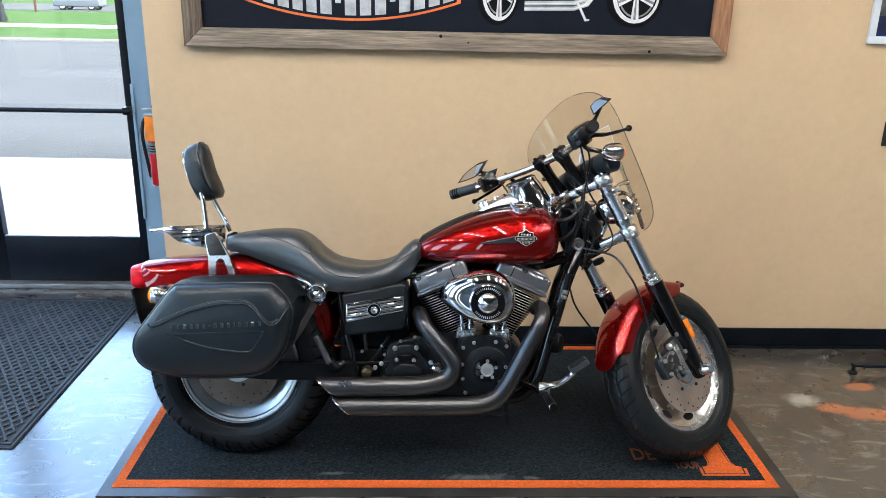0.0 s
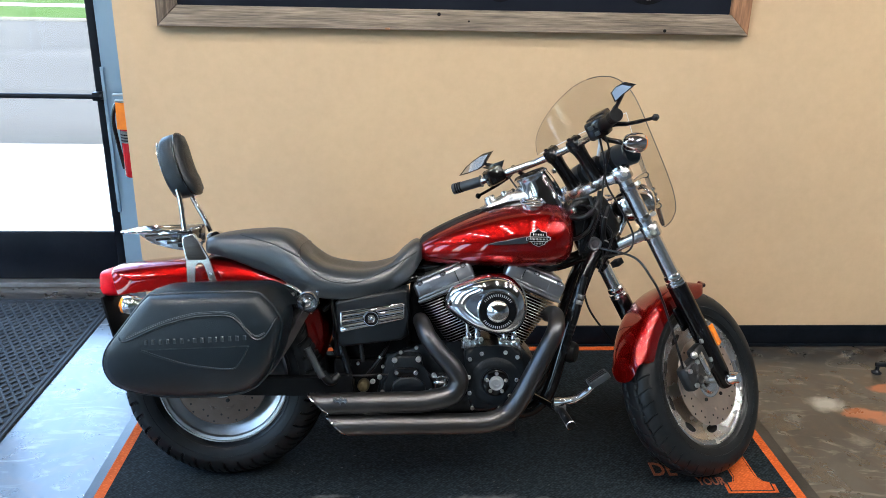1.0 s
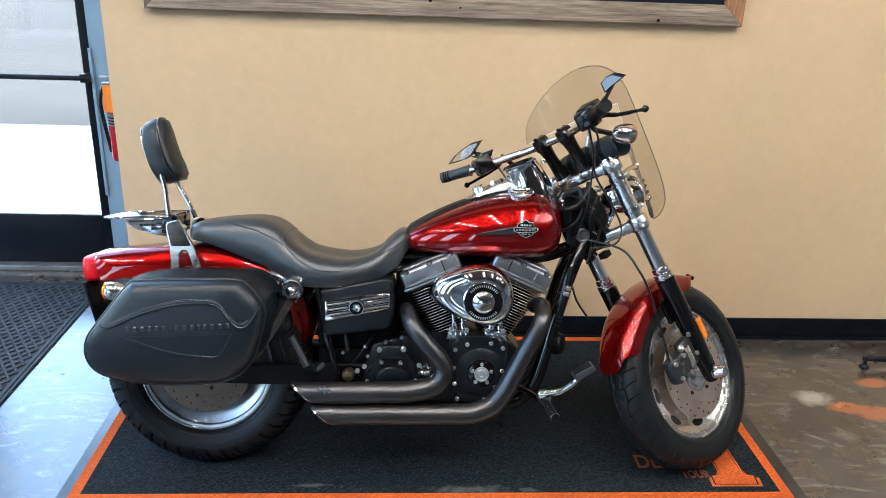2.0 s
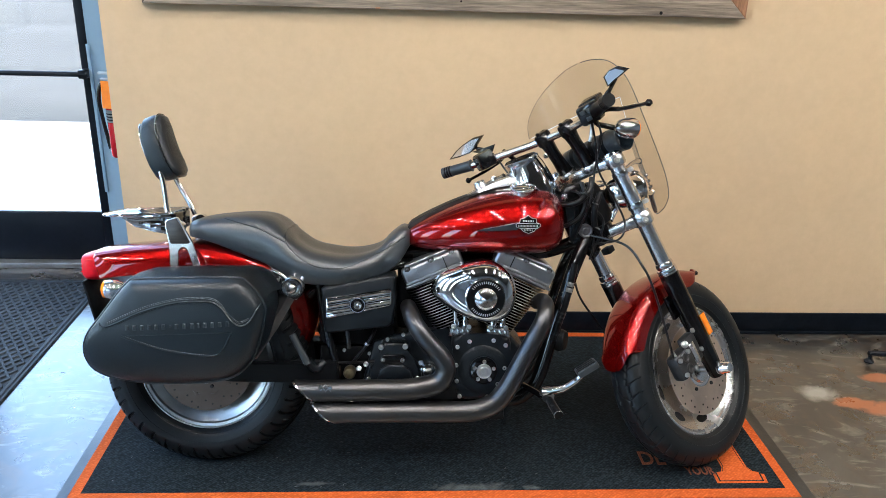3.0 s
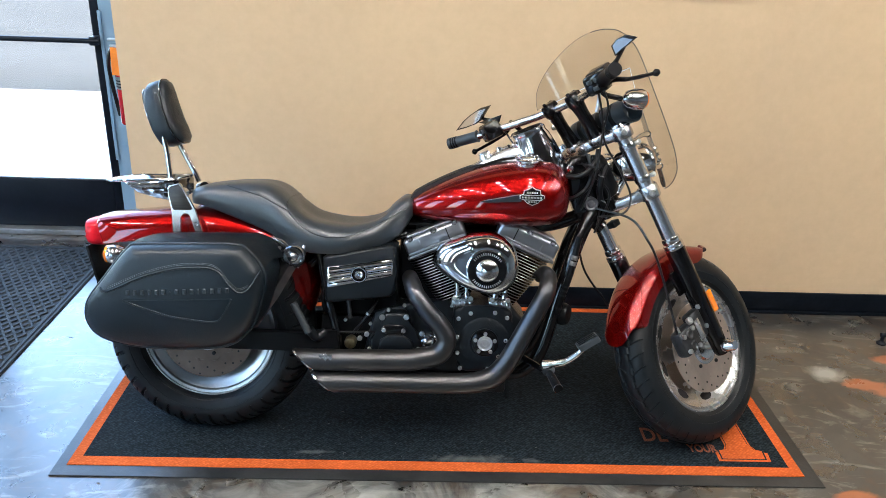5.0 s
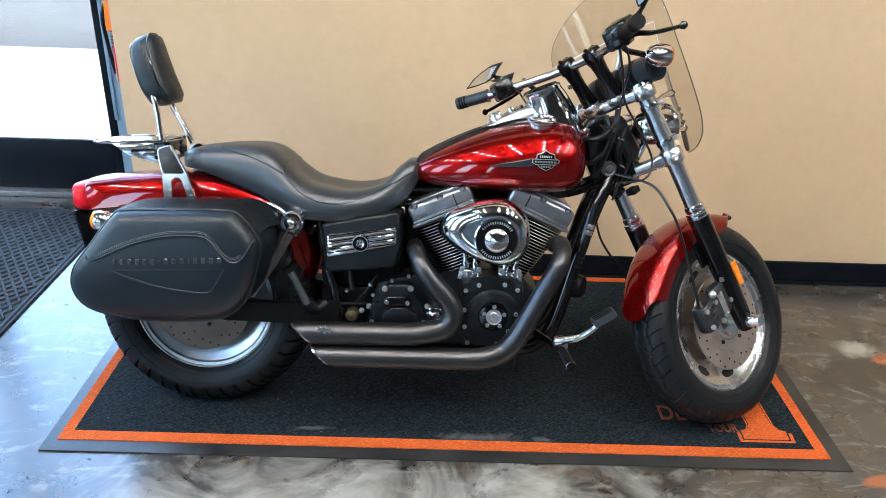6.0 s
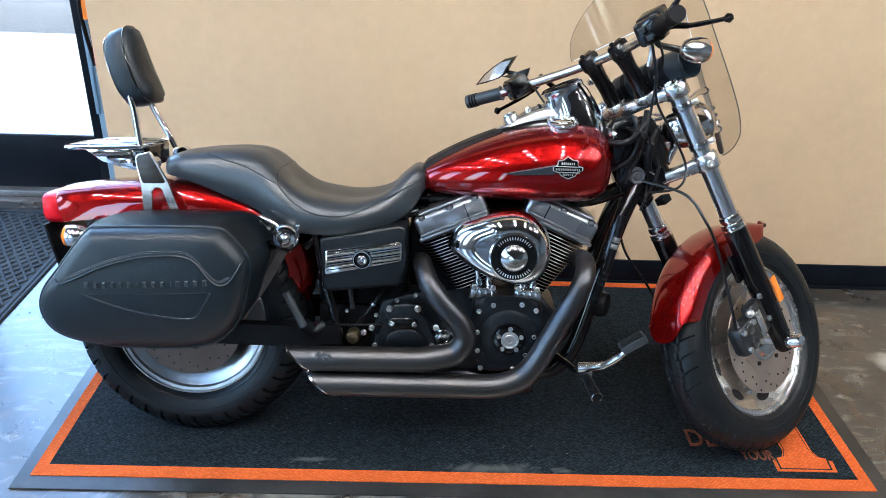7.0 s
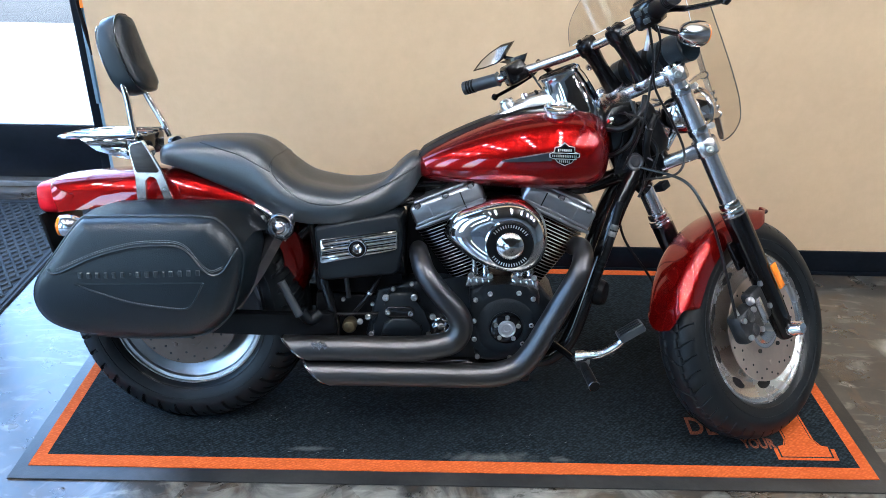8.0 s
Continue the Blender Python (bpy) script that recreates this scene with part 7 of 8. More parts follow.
bp("neck_cover", side_slab([(1.100, 0.880), (1.116, 0.915), (1.168, 0.932), (1.208, 0.910), (1.232, 0.862), (1.226, 0.812), (1.240, 0.775), (1.205, 0.738), (1.150, 0.725), (1.118, 0.80)][::-1], -0.045, 0.042, 0.014), M_GLOSSBLACK, neck, "black gusset of the steering neck")
bp("neck_rib", side_slab([(1.135, 0.745), (1.150, 0.86), (1.172, 0.868), (1.190, 0.748)][::-1], 0.042, 0.050, 0.003), M_GLOSSBLACK, neck)
bp("breather_hose", bar([(1.195, -0.055, 0.945), (1.186, -0.075, 0.910), (1.160, -0.080, 0.876), (1.130, -0.070, 0.862), (1.105, -0.050, 0.862)], 0.0085, 12), M_BLACK_HOSE, neck, "thick black rubber hose")
bp("loom", bar([(1.222, -0.060, 0.900), (1.205, -0.078, 0.850), (1.208, -0.075, 0.800), (1.230, -0.060, 0.760), (1.215, -0.05, 0.720)], 0.0095, 12), M_PLASTIC, neck, "taped black wiring loom")
bp("loom", bar([(1.165, -0.052, 0.930), (1.178, -0.066, 0.880), (1.166, -0.070, 0.830), (1.135, -0.062, 0.800), (1.112, -0.045, 0.79)], 0.0065, 12), M_BLACK_HOSE, neck)
for x, z, a_ in ((1.206, 0.868, 20), (1.204, 0.842, -10), (1.216, 0.792, 30), (1.176, 0.892, 15)):
    bp("loom_tie", lathe(bmesh.new(), [(0.0098, -0.002), (0.0108, 0), (0.0098, 0.002)], (x, -0.0765, z), (math.sin(radians(a_)), 0, 1), 12, cap=False), M_LABEL, neck)
bp("lower_shroud", bar([(1.228, 0.0, 0.812), (1.244, 0.0, 0.784), (1.256, 0.0, 0.762)], 0.038, 20), M_GLOSSBLACK, neck)
bp("neck_plug", lathe(bmesh.new(), [(0, 0.03), (0.021, 0.03), (0.022, 0.066), (0.018, 0.070), (0.012, 0.068), (0.009, 0.071), (0, 0.0715)], (1.184, 0, 0.780), (0, -1, 0), 24), M_CAST, neck, "knurled grey plug")
bp("stud", lathe(bmesh.new(), [(0, 0), (0.011, 0), (0.011, 0.012), (0.006, 0.018), (0, 0.019)], (1.113, -0.055, 0.881), (0, -1, 0.3), 16), M_CHROME, neck)

# forward foot controls
ctl = bp("foot_control", bar([(1.000, -0.09, 0.290), (1.036, -0.20, 0.300), (1.050, -0.262, 0.305)], 0.010, 10), M_GLOSSBLACK, None, "forward foot control with chrome brake pedal")
bp("peg_clevis", lathe(bmesh.new(), [(0, -0.014), (0.019, -0.014), (0.021, 0.0), (0.019, 0.014), (0, 0.014)], (1.057, -0.258, 0.312), (0.2, -1, 0.0), 18), M_CHROME, ctl, "chrome pivot")
bp("foot_peg", bar([(1.062, -0.258, 0.304), (1.068, -0.290, 0.297), (1.080, -0.345, 0.284)], [0.010, 0.0125, 0.013], 14, smooth=False), M_PLASTIC, ctl, "rubber-ribbed footpeg")
for k in range(5):
    t = 0.2 + 0.17 * k
    p0 = Vector((1.068, -0.290, 0.297)).lerp(Vector((1.080, -0.345, 0.284)), t)
    bp("peg_rib", lathe(bmesh.new(), [(0.0117, -0.002), (0.0132, 0), (0.0117, 0.002)], p0, (0.25, -1, 0), 14, cap=False), M_GLOSSBLACK, ctl)
bp("brake_arm", bar([(1.043, -0.268, 0.327), (1.070, -0.275, 0.333), (1.105, -0.284, 0.345), (1.140, -0.291, 0.374), (1.156, -0.295, 0.398)], [0.013] * 6 + [0.011] * 6 + [0.009] * 6 + [0.008] * 7, 12), M_CHROME, ctl, "chrome brake pedal arm")
bm = boxes((-0.033, 0.033, -0.019, 0.019, -0.012, 0.009), bevel=0.004)
bm.transform(Matrix.Translation((1.162, -0.298, 0.411)) @ Euler((radians(4), radians(-32), radians(6))).to_matrix().to_4x4())
bp("pedal_pad", bm, M_GRIP, ctl, "black ribbed rubber pedal pad")
for k in range(3):
    bm = boxes((-0.028, 0.028, -0.0145 + 0.0105 * k, -0.0075 + 0.0105 * k, 0.009, 0.0115), bevel=0.001)
    bm.transform(Matrix.Translation((1.162, -0.298, 0.411)) @ Euler((radians(4), radians(-32), radians(6))).to_matrix().to_4x4())
    bp("pad_rib", bm, M_WRINKLE, ctl)
bp("peg_end", lathe(bmesh.new(), [(0.0132, -0.002), (0.0142, -0.001), (0.0142, 0.001), (0.0132, 0.002)], (1.080, -0.345, 0.284), (0.2, -1, -0.22), 16, cap=False), M_CHROME, ctl, "chrome ringed peg end")
bp("jiffy_stand", bar([(0.95, 0.11, 0.20), (0.97, 0.17, 0.12), (0.99, 0.235, -0.030)], 0.010, 10), M_CHROME, None, "chrome side stand")

# -- front end --
FK, FR = 0.075, 0.122
M_FORK = mat("bright_chromed_tube", (0.80, 0.815, 0.84), 0.22, 1.0, second=(0.76, 0.77, 0.79), scale=6)
for sg in (1, -1):
    l = -FR * sg
    t = sp("fork_tube", tube(bmesh.new(), [(FK, l, 0.0), (FK, l, 0.385)], 0.0245, 24), M_FORK, None, "chrome fork tube")
    sp("cap", lathe(bmesh.new(), [(0.0245, 0.38), (0.0285, 0.384), (0.0295, 0.393), (0.027, 0.397), (0.0225, 0.3975), (0.021, 0.400), (0.012, 0.4005), (0.010, 0.398), (0, 0.398)], (FK, l, 0), (0, 0, 1), 24, cap=False), M_CHROME, t, "chrome fork cap")
    s_ = sp("fork_slider", lathe(bmesh.new(), [(0.030, -0.014), (0.031, -0.03), (0.031, -0.13), (0.030, -0.25), (0.028, -0.33), (0.025, -0.395), (0.02, -0.405), (0, -0.406)], (FK, l, 0), (0, 0, 1), 28), M_GLOSSBLACK, None, "gloss black fork slider")
    sp("dust_cap", lathe(bmesh.new(), [(0.0250, 0.024), (0.0275, 0.023), (0.0290, 0.018), (0.0290, 0.009), (0.0278, 0.007), (0.0278, 0.004), (0.0312, 0.002), (0.0322, -0.002), (0.0312, -0.005), (0.0312, -0.007), (0.0322, -0.009), (0.0322, -0.014), (0.0308, -0.017)], (FK, l, -0.011), (0, 0, 1), 28, cap=False), M_CHROME, s_, "ringed chrome dust cap")
    sp("axle_nut", lathe(bmesh.new(), [(0, 0.02), (0.021, 0.02), (0.021, 0.036), (0.018, 0.040), (0.018, 0.052), (0.014, 0.058), (0, 0.059)], (FK, l, -0.380), (0, -sg, 0), 16), M_CHROME, s_, "chrome axle nut")
    sp("reflector", boxes((FK + 0.004, FK + 0.026, -FR * sg - 0.036 * sg - 0.003, -FR * sg - 0.036 * sg + 0.003, -0.262, -0.190), bevel=0.002), M_AMBER, s_, "amber side reflector")
    # caliper
    cal = sp("brake_caliper", boxes((FK - 0.165, FK - 0.075, -0.112 * sg - 0.026, -0.112 * sg + 0.020, -0.330, -0.245), bevel=0.014), M_CALIPER, None, "dark grey cast brake caliper with bright bolts")
    sp("caliper_bridge", boxes((FK - 0.085, FK - 0.024, -0.112 * sg - 0.020, -0.112 * sg + 0.014, -0.320, -0.225), bevel=0.010), M_CALIPER, cal)
    for ds in (-0.268, -0.306):
        sp("piston_cap", lathe(bmesh.new(), [(0, 0), (0.017, 0), (0.017, 0.004), (0.013, 0.006), (0.010, 0.004), (0, 0.004)], (FK - 0.122, -0.112 * sg - 0.024 * sg, ds), (0, -sg, 0), 20), M_CALIPER, cal)
    sp("bleed_nipple", tube(bmesh.new(), [(FK - 0.145, -0.125 * sg, -0.248), (FK - 0.150, -0.128 * sg, -0.226)], 0.0045, 8), M_BOLT, cal)
    sp("banjo_bolt", lathe(bmesh.new(), [(0, 0), (0.011, 0), (0.011, 0.010), (0.007, 0.014), (0, 0.014)], (FK - 0.098, -0.134 * sg, -0.236), (0, -sg, 0.4), 12), M_BOLT, cal)
    sp("caliper_badge", boxes((FK - 0.082, FK - 0.056, -0.112 * sg - 0.0245 * sg - 0.003, -0.112 * sg - 0.0245 * sg + 0.003, -0.315, -0.245), bevel=0.0028), M_POLISH, cal, "bright oval plate")
    for df, ds in ((-0.15, -0.262), (-0.15, -0.312), (-0.10, -0.258), (-0.10, -0.318), (-0.03, -0.222), (-0.03, -0.29)):
        sp("bolt", lathe(bmesh.new(), [(0, 0), (0.0075, 0), (0.0075, 0.008), (0, 0.009)], (FK + df, -(0.136 if df < -0.05 else 0.13) * sg, ds), (0, -sg, 0), 10), M_BOLT, cal)
sp("axle", tube(bmesh.new(), [(FK, 0.12, -0.378), (FK, -0.12, -0.378)], 0.011, 12), M_BOLT, front_wheel)

# triple clamps


def clamp_casting(s0, s1, mid, name, label):
    """A rounded yoke that sweeps from one fork tube to the other, with a boss round each tube."""
    bm = bmesh.new()
    rings = []
    sc, hs = (s0 + s1) / 2, (s1 - s0) / 2
    for k in range(25):
        l = -FR + 2 * FR * k / 24
        u = abs(l) / FR
        fc = mid + (FK - mid) * u ** 1.7
        wf = 0.027 - 0.007 * math.sin(math.pi * min(1.0, u * 1.1)) ** 2
        hh = hs * (0.92 - 0.12 * math.sin(math.pi * u) ** 2)
        rings.append([(fc + wf * math.copysign(abs(math.cos(a)) ** 0.55, math.cos(a)), l, sc + hh * math.copysign(abs(math.sin(a)) ** 0.55, math.sin(a))) for a in (2 * math.pi * q / 24 for q in range(24))])
    loft(bm, rings)
    for sgn in (1, -1):
        lathe(bm, [(0.0246, -hs), (0.030, -hs), (0.0325, -hs + 0.004), (0.0330, 0.0), (0.0325, hs - 0.004), (0.030, hs), (0.0246, hs)], (FK, FR * sgn, sc), (0, 0, 1), 30, cap=False)
    return sp(name, bm, M_CLAMP, None, label)


top_clamp = clamp_casting(0.352, 0.390, 0.040, "top_clamp", "polished upper triple clamp")
low_clamp = clamp_casting(0.148, 0.190, 0.006, "lower_clamp", "polished lower triple clamp")
for sg in (1, -1):
    sp("pinch_bolt", lathe(bmesh.new(), [(0, 0), (0.009, 0), (0.009, 0.008), (0.004, 0.009), (0, 0.006)], (FK - 0.026, -(FR + 0.030) * sg, 0.168), (-0.6, -0.8 * sg, 0), 12), M_BOLT, low_clamp)
    sp("pinch_bolt", lathe(bmesh.new(), [(0, 0), (0.009, 0), (0.009, 0.008), (0.004, 0.009), (0, 0.006)], (FK - 0.026, -(FR + 0.030) * sg, 0.373), (-0.6, -0.8 * sg, 0), 12), M_BOLT, top_clamp)

# front fender
WC = Vector((FK, 0, -0.378))
fpath = []
for k in range(27):
    a = radians(149 - 110 * k / 26)
    r = 0.336 + 0.014 * max(0.0, (k / 26 - 0.85) / 0.15) ** 2
    fpath.append(WC + Vector((r * math.cos(a), 0, r * math.sin(a))))
rings = []
for i, p in enumerate(fpath):
    nrm = (p - WC).normalized()
    t = i / 26
    h = 0.074 * (0.90 + 0.10 * math.sin(math.pi * min(1, t * 1.2)))
    if t > 0.86:
        h *= 1 - 0.35 * ((t - 0.86) / 0.14) ** 2
    dr = 0.060 + 0.010 * math.sin(math.pi * t)
    if t > 0.80:
        dr *= 1 - 0.7 * (t - 0.80) / 0.20
    if t < 0.10:
        cut = ((0.10 - t) / 0.10) ** 2
        h *= 1 - 0.10 * cut
        dr *= 1 - 0.62 * cut
    out = []
    for k in range(17):
        a = math.pi * k / 16
        y = -h * math.copysign(abs(math.cos(a)) ** 0.6, math.cos(a))
        out.append(p + Vector((0, y, 0)) + nrm * (-dr + dr * math.sin(a) ** 0.5))
    # the skirt draws back towards the sides at both ends
    back = radians(10) * max(0.0, 1 - t / 0.2) ** 2 - radians(14) * max(0.0, (t - 0.8) / 0.2) ** 2
    if back:
        out = [WC + Matrix.Rotation(back * (abs(q.y) / h) ** 3.0, 3, "Y") @ (q - WC) for q in out]
    inn = [Vector((q.x, q.y * 0.965, q.z)) - nrm * (0.003 if 0 < k < 16 else 0) for k, q in enumerate(out)]
    rings.append(out + inn[::-1])
bm = bmesh.new()
loft(bm, rings)
ff = sp("front_fender", bm, M_RED, None, "candy-red front fender", 50)
for sg in (1, -1):
    sp("fender_bracket", boxes((FK - 0.040, FK - 0.018, -0.094 * sg - 0.006, -0.094 * sg + 0.006, -0.175, -0.095), bevel=0.003), M_GLOSSBLACK, ff)
    for s in (-0.115, -0.155):
        sp("bolt", lathe(bmesh.new(), [(0, 0), (0.007, 0), (0.007, 0.006), (0, 0.007)], (FK - 0.03, -0.100 * sg, s), (0, -sg, 0), 10), M_GLOSSBLACK, ff)

# twin headlamps
HLD = Vector((0.95, 0, -0.25))
for sg in (1, -1):
    hc_ = Vector((0.112, -0.066 * sg, 0.262))
    hl = sp("headlamp", lathe(bmesh.new(), [(0, -0.062), (0.020, -0.060), (0.040, -0.045), (0.052, -0.018), (0.0575, 0.012), (0.0585, 0.034), (0.0625, 0.038), (0.0635, 0.046), (0.0625, 0.056), (0.057, 0.062)], hc_, HLD, 40, cap=False), M_CHROME, None, "chrome bullet headlamp")
    sp("lens", lathe(bmesh.new(), [(0.057, 0.060), (0.045, 0.067), (0.02, 0.072), (0, 0.073)], hc_, HLD, 32, cap=False), M_HEADGLASS, hl, "clear lens")
    sp("lamp_mount", tube(bmesh.new(), [(0.085, -0.040 * sg, 0.225), (0.04, -0.030 * sg, 0.200)], 0.012, 12), M_CHROME, hl)
sp("headlamp_bracket", boxes((-0.035, 0.050, -0.060, 0.060, 0.196, 0.345), bevel=0.03), M_PLASTIC, None, "black bracket behind the headlamps")
hrng = random.Random(11)
for k in range(2):
    a0 = Vector((-0.045 + 0.03 * hrng.random(), -0.085 + 0.13 * hrng.random(), 0.36))
    a1 = Vector((-0.085 + 0.05 * hrng.random(), -0.090 + 0.08 * hrng.random(), 0.27 + 0.04 * hrng.random()))
    a2 = Vector((-0.060 + 0.05 * hrng.random(), -0.085 + 0.10 * hrng.random(), 0.20 + 0.03 * hrng.random()))
    a3 = Vector((-0.130 + 0.03 * hrng.random(), -0.06 + 0.05 * hrng.random(), 0.13 + 0.06 * hrng.random()))
    sp("wire", tube(bmesh.new(), spline([a0, a1, a2, a3], 7), 0.0026 + 0.0024 * hrng.random(), 8), M_BLACK_HOSE, None, "black wire behind the fork")

# windscreen: a wide upper pane whose right side runs down beside the fork
def screen_f(l, s):
    return 0.26 - 2.0 * l * l + 0.10 * (s - 0.4)


# height up the steering axis and half width
SCREEN = [(0.128, 0.078), (0.140, 0.112), (0.165, 0.152), (0.190, 0.182), (0.246, 0.214), (0.300, 0.226), (0.355, 0.231), (0.450, 0.232), (0.530, 0.231), (0.576, 0.221), (0.605, 0.204), (0.636, 0.172), (0.660, 0.132), (0.675, 0.092), (0.685, 0.046), (0.6885, 0.006)]
INNER = [(0.128, 0.060), (0.230, 0.074), (0.330, 0.079), (0.400, 0.087), (0.530, 0.112)]
SCREEN_MID, SCREEN_CUT, SCREEN_TOP = 0.010, 0.530, 0.6885
LOW_ROWS = [0.128 + (SCREEN_CUT - 0.128) * (k / 26) ** 1.25 for k in range(27)]
HIGH_ROWS = [SCREEN_CUT + (SCREEN_TOP - SCREEN_CUT) * math.sin(math.pi / 2 * k / 26) for k in range(27)]


def screen_half(s):
    return smooth_table(SCREEN, s)[0]


def screen_point(l, s, lift=0.0):
    # the right shoulder of the pane sits a little lower than the left
    low_ = 0.010 * max(0.0, min(1.0, (0.06 - l) / 0.14)) * max(0.0, min(1.0, (s - SCREEN_CUT) / 0.1))
    return (screen_f(l, s) + lift, l, s - low_)


def screen_sheet(rows, left_of, right_of, n):
    """A curved sheet, 3 mm thick, between two edges."""
    bm = bmesh.new()
    grid = [[bm.verts.new(screen_point(right_of(s) + (left_of(s) - right_of(s)) * k / n, s)) for k in range(n + 1)] for s in rows]
    for a, b in zip(grid, grid[1:]):
        for k in range(n):
            bm.faces.new((a[k], a[k + 1], b[k + 1], b[k]))
    return bm


bm = screen_sheet(HIGH_ROWS, lambda s: SCREEN_MID + screen_half(s), lambda s: SCREEN_MID - screen_half(s), 36)
low = screen_sheet(LOW_ROWS, lambda s: -smooth_table(INNER, s)[0], lambda s: SCREEN_MID - screen_half(s), 10)
scratch = bpy.data.meshes.new("scratch")
low.to_mesh(scratch)
low.free()
bm.from_mesh(scratch)
bpy.data.meshes.remove(scratch)
bmesh.ops.recalc_face_normals(bm, faces=bm.faces[:])
bmesh.ops.solidify(bm, geom=bm.faces[:], thickness=0.003)
screen = sp("windscreen", bm, M_SHIELD, None, "smoke-tinted clear windscreen", 60)
screen.visible_shadow = False
rim = [screen_point(-smooth_table(INNER, 0.128)[0], 0.128)]
rim += [screen_point(SCREEN_MID - screen_half(s), s) for s in LOW_ROWS + HIGH_ROWS[1:]]
sp("screen_edge", tube(bmesh.new(), rim, 0.0016, 6), M_SHIELD_EDGE, screen, "dark polished edge")
sp("screen_edge", tube(bmesh.new(), [screen_point(SCREEN_MID + screen_half(s), s) for s in HIGH_ROWS], 0.0009, 6), M_SHIELD_EDGE, screen, "dark polished edge")
sp("cut_edge", tube(bmesh.new(), [screen_point(0.235 - 0.347 * k / 20, SCREEN_CUT - 0.001) for k in range(21)], 0.0014, 6), M_FRAME_W, screen, "pale cut edge")
sp("cut_edge", tube(bmesh.new(), [screen_point(-smooth_table(INNER, s)[0], s) for s in LOW_ROWS], 0.0012, 6), M_FRAME_W, screen, "pale cut edge")
# mounting strip down the right side, with two rows of small slots
bm = bmesh.new()
rings = []
for k in range(21):
    s = 0.135 + 0.275 * k / 20
    l = -smooth_table(INNER, s)[0] - 0.006
    w = 0.010 if 0 < k < 20 else 0.006
    rings.append([screen_point(l + a, s, b) for a, b in ((w, -0.004), (w, -0.009), (-w, -0.009), (-w, -0.004))])
loft(bm, rings)
strip = sp("screen_strip", bm, M_CLAMP, screen, "bright mounting strip")
for s in (0.225, 0.245, 0.265):
    sp("strip_tab", boxes((screen_f(0.09, s) - 0.016, screen_f(0.09, s) - 0.004, -0.100, -0.086, s - 0.005, s + 0.005), bevel=0.002), M_CHROME, strip)
for sg in (1, -1):
    for s in (0.326, 0.216):
        near = sg > 0
        end = Vector((screen_f(0.085, s) - 0.012, -0.088, s - 0.010)) if near else Vector((FK + 0.050, FR - 0.01, s - 0.005))
        start_ = Vector((FK + 0.012, -FR * sg, s))
        br = sp("screen_clamp", tube(bmesh.new(), spline([start_, start_.lerp(end, 0.5) + Vector((0.006, 0, 0.006)), end], 5), [0.0095] * 3 + [0.0075] * 5 + [0.009] * 3, 12), M_CHROME, screen, "chrome screen clamp")
        sp("clamp_ring", lathe(bmesh.new(), [(0.0248, -0.009), (0.0268, -0.009), (0.0276, -0.006), (0.0276, 0.006), (0.0268, 0.009), (0.0248, 0.009)], (FK, -FR * sg, s), (0, 0, 1), 24, cap=False), M_CHROME, br)
        sp("clamp_screw", lathe(bmesh.new(), [(0, -0.004), (0.007, -0.004), (0.008, 0.006), (0.006, 0.009), (0.003, 0.009), (0.0025, 0.006), (0, 0.006)], (FK + 0.018, -FR * sg - 0.026 * sg, s - 0.002), (0.2, -sg, 0.2), 12), M_BOLT, br)
        if near:
            sp("screen_bolt", lathe(bmesh.new(), [(0, -0.006), (0.010, -0.006), (0.011, 0.002), (0.009, 0.007), (0.004, 0.009), (0, 0.009)], end, (-0.55, -0.8, 0), 14), M_CHROME, screen)
sp("screen_bolt", lathe(bmesh.new(), [(0, -0.008), (0.010, -0.008), (0.011, 0.002), (0.009, 0.007), (0.004, 0.009), (0, 0.009)], (0.150, 0.200, 0.455), (-0.6, -0.8, 0), 14), M_CHROME, screen)

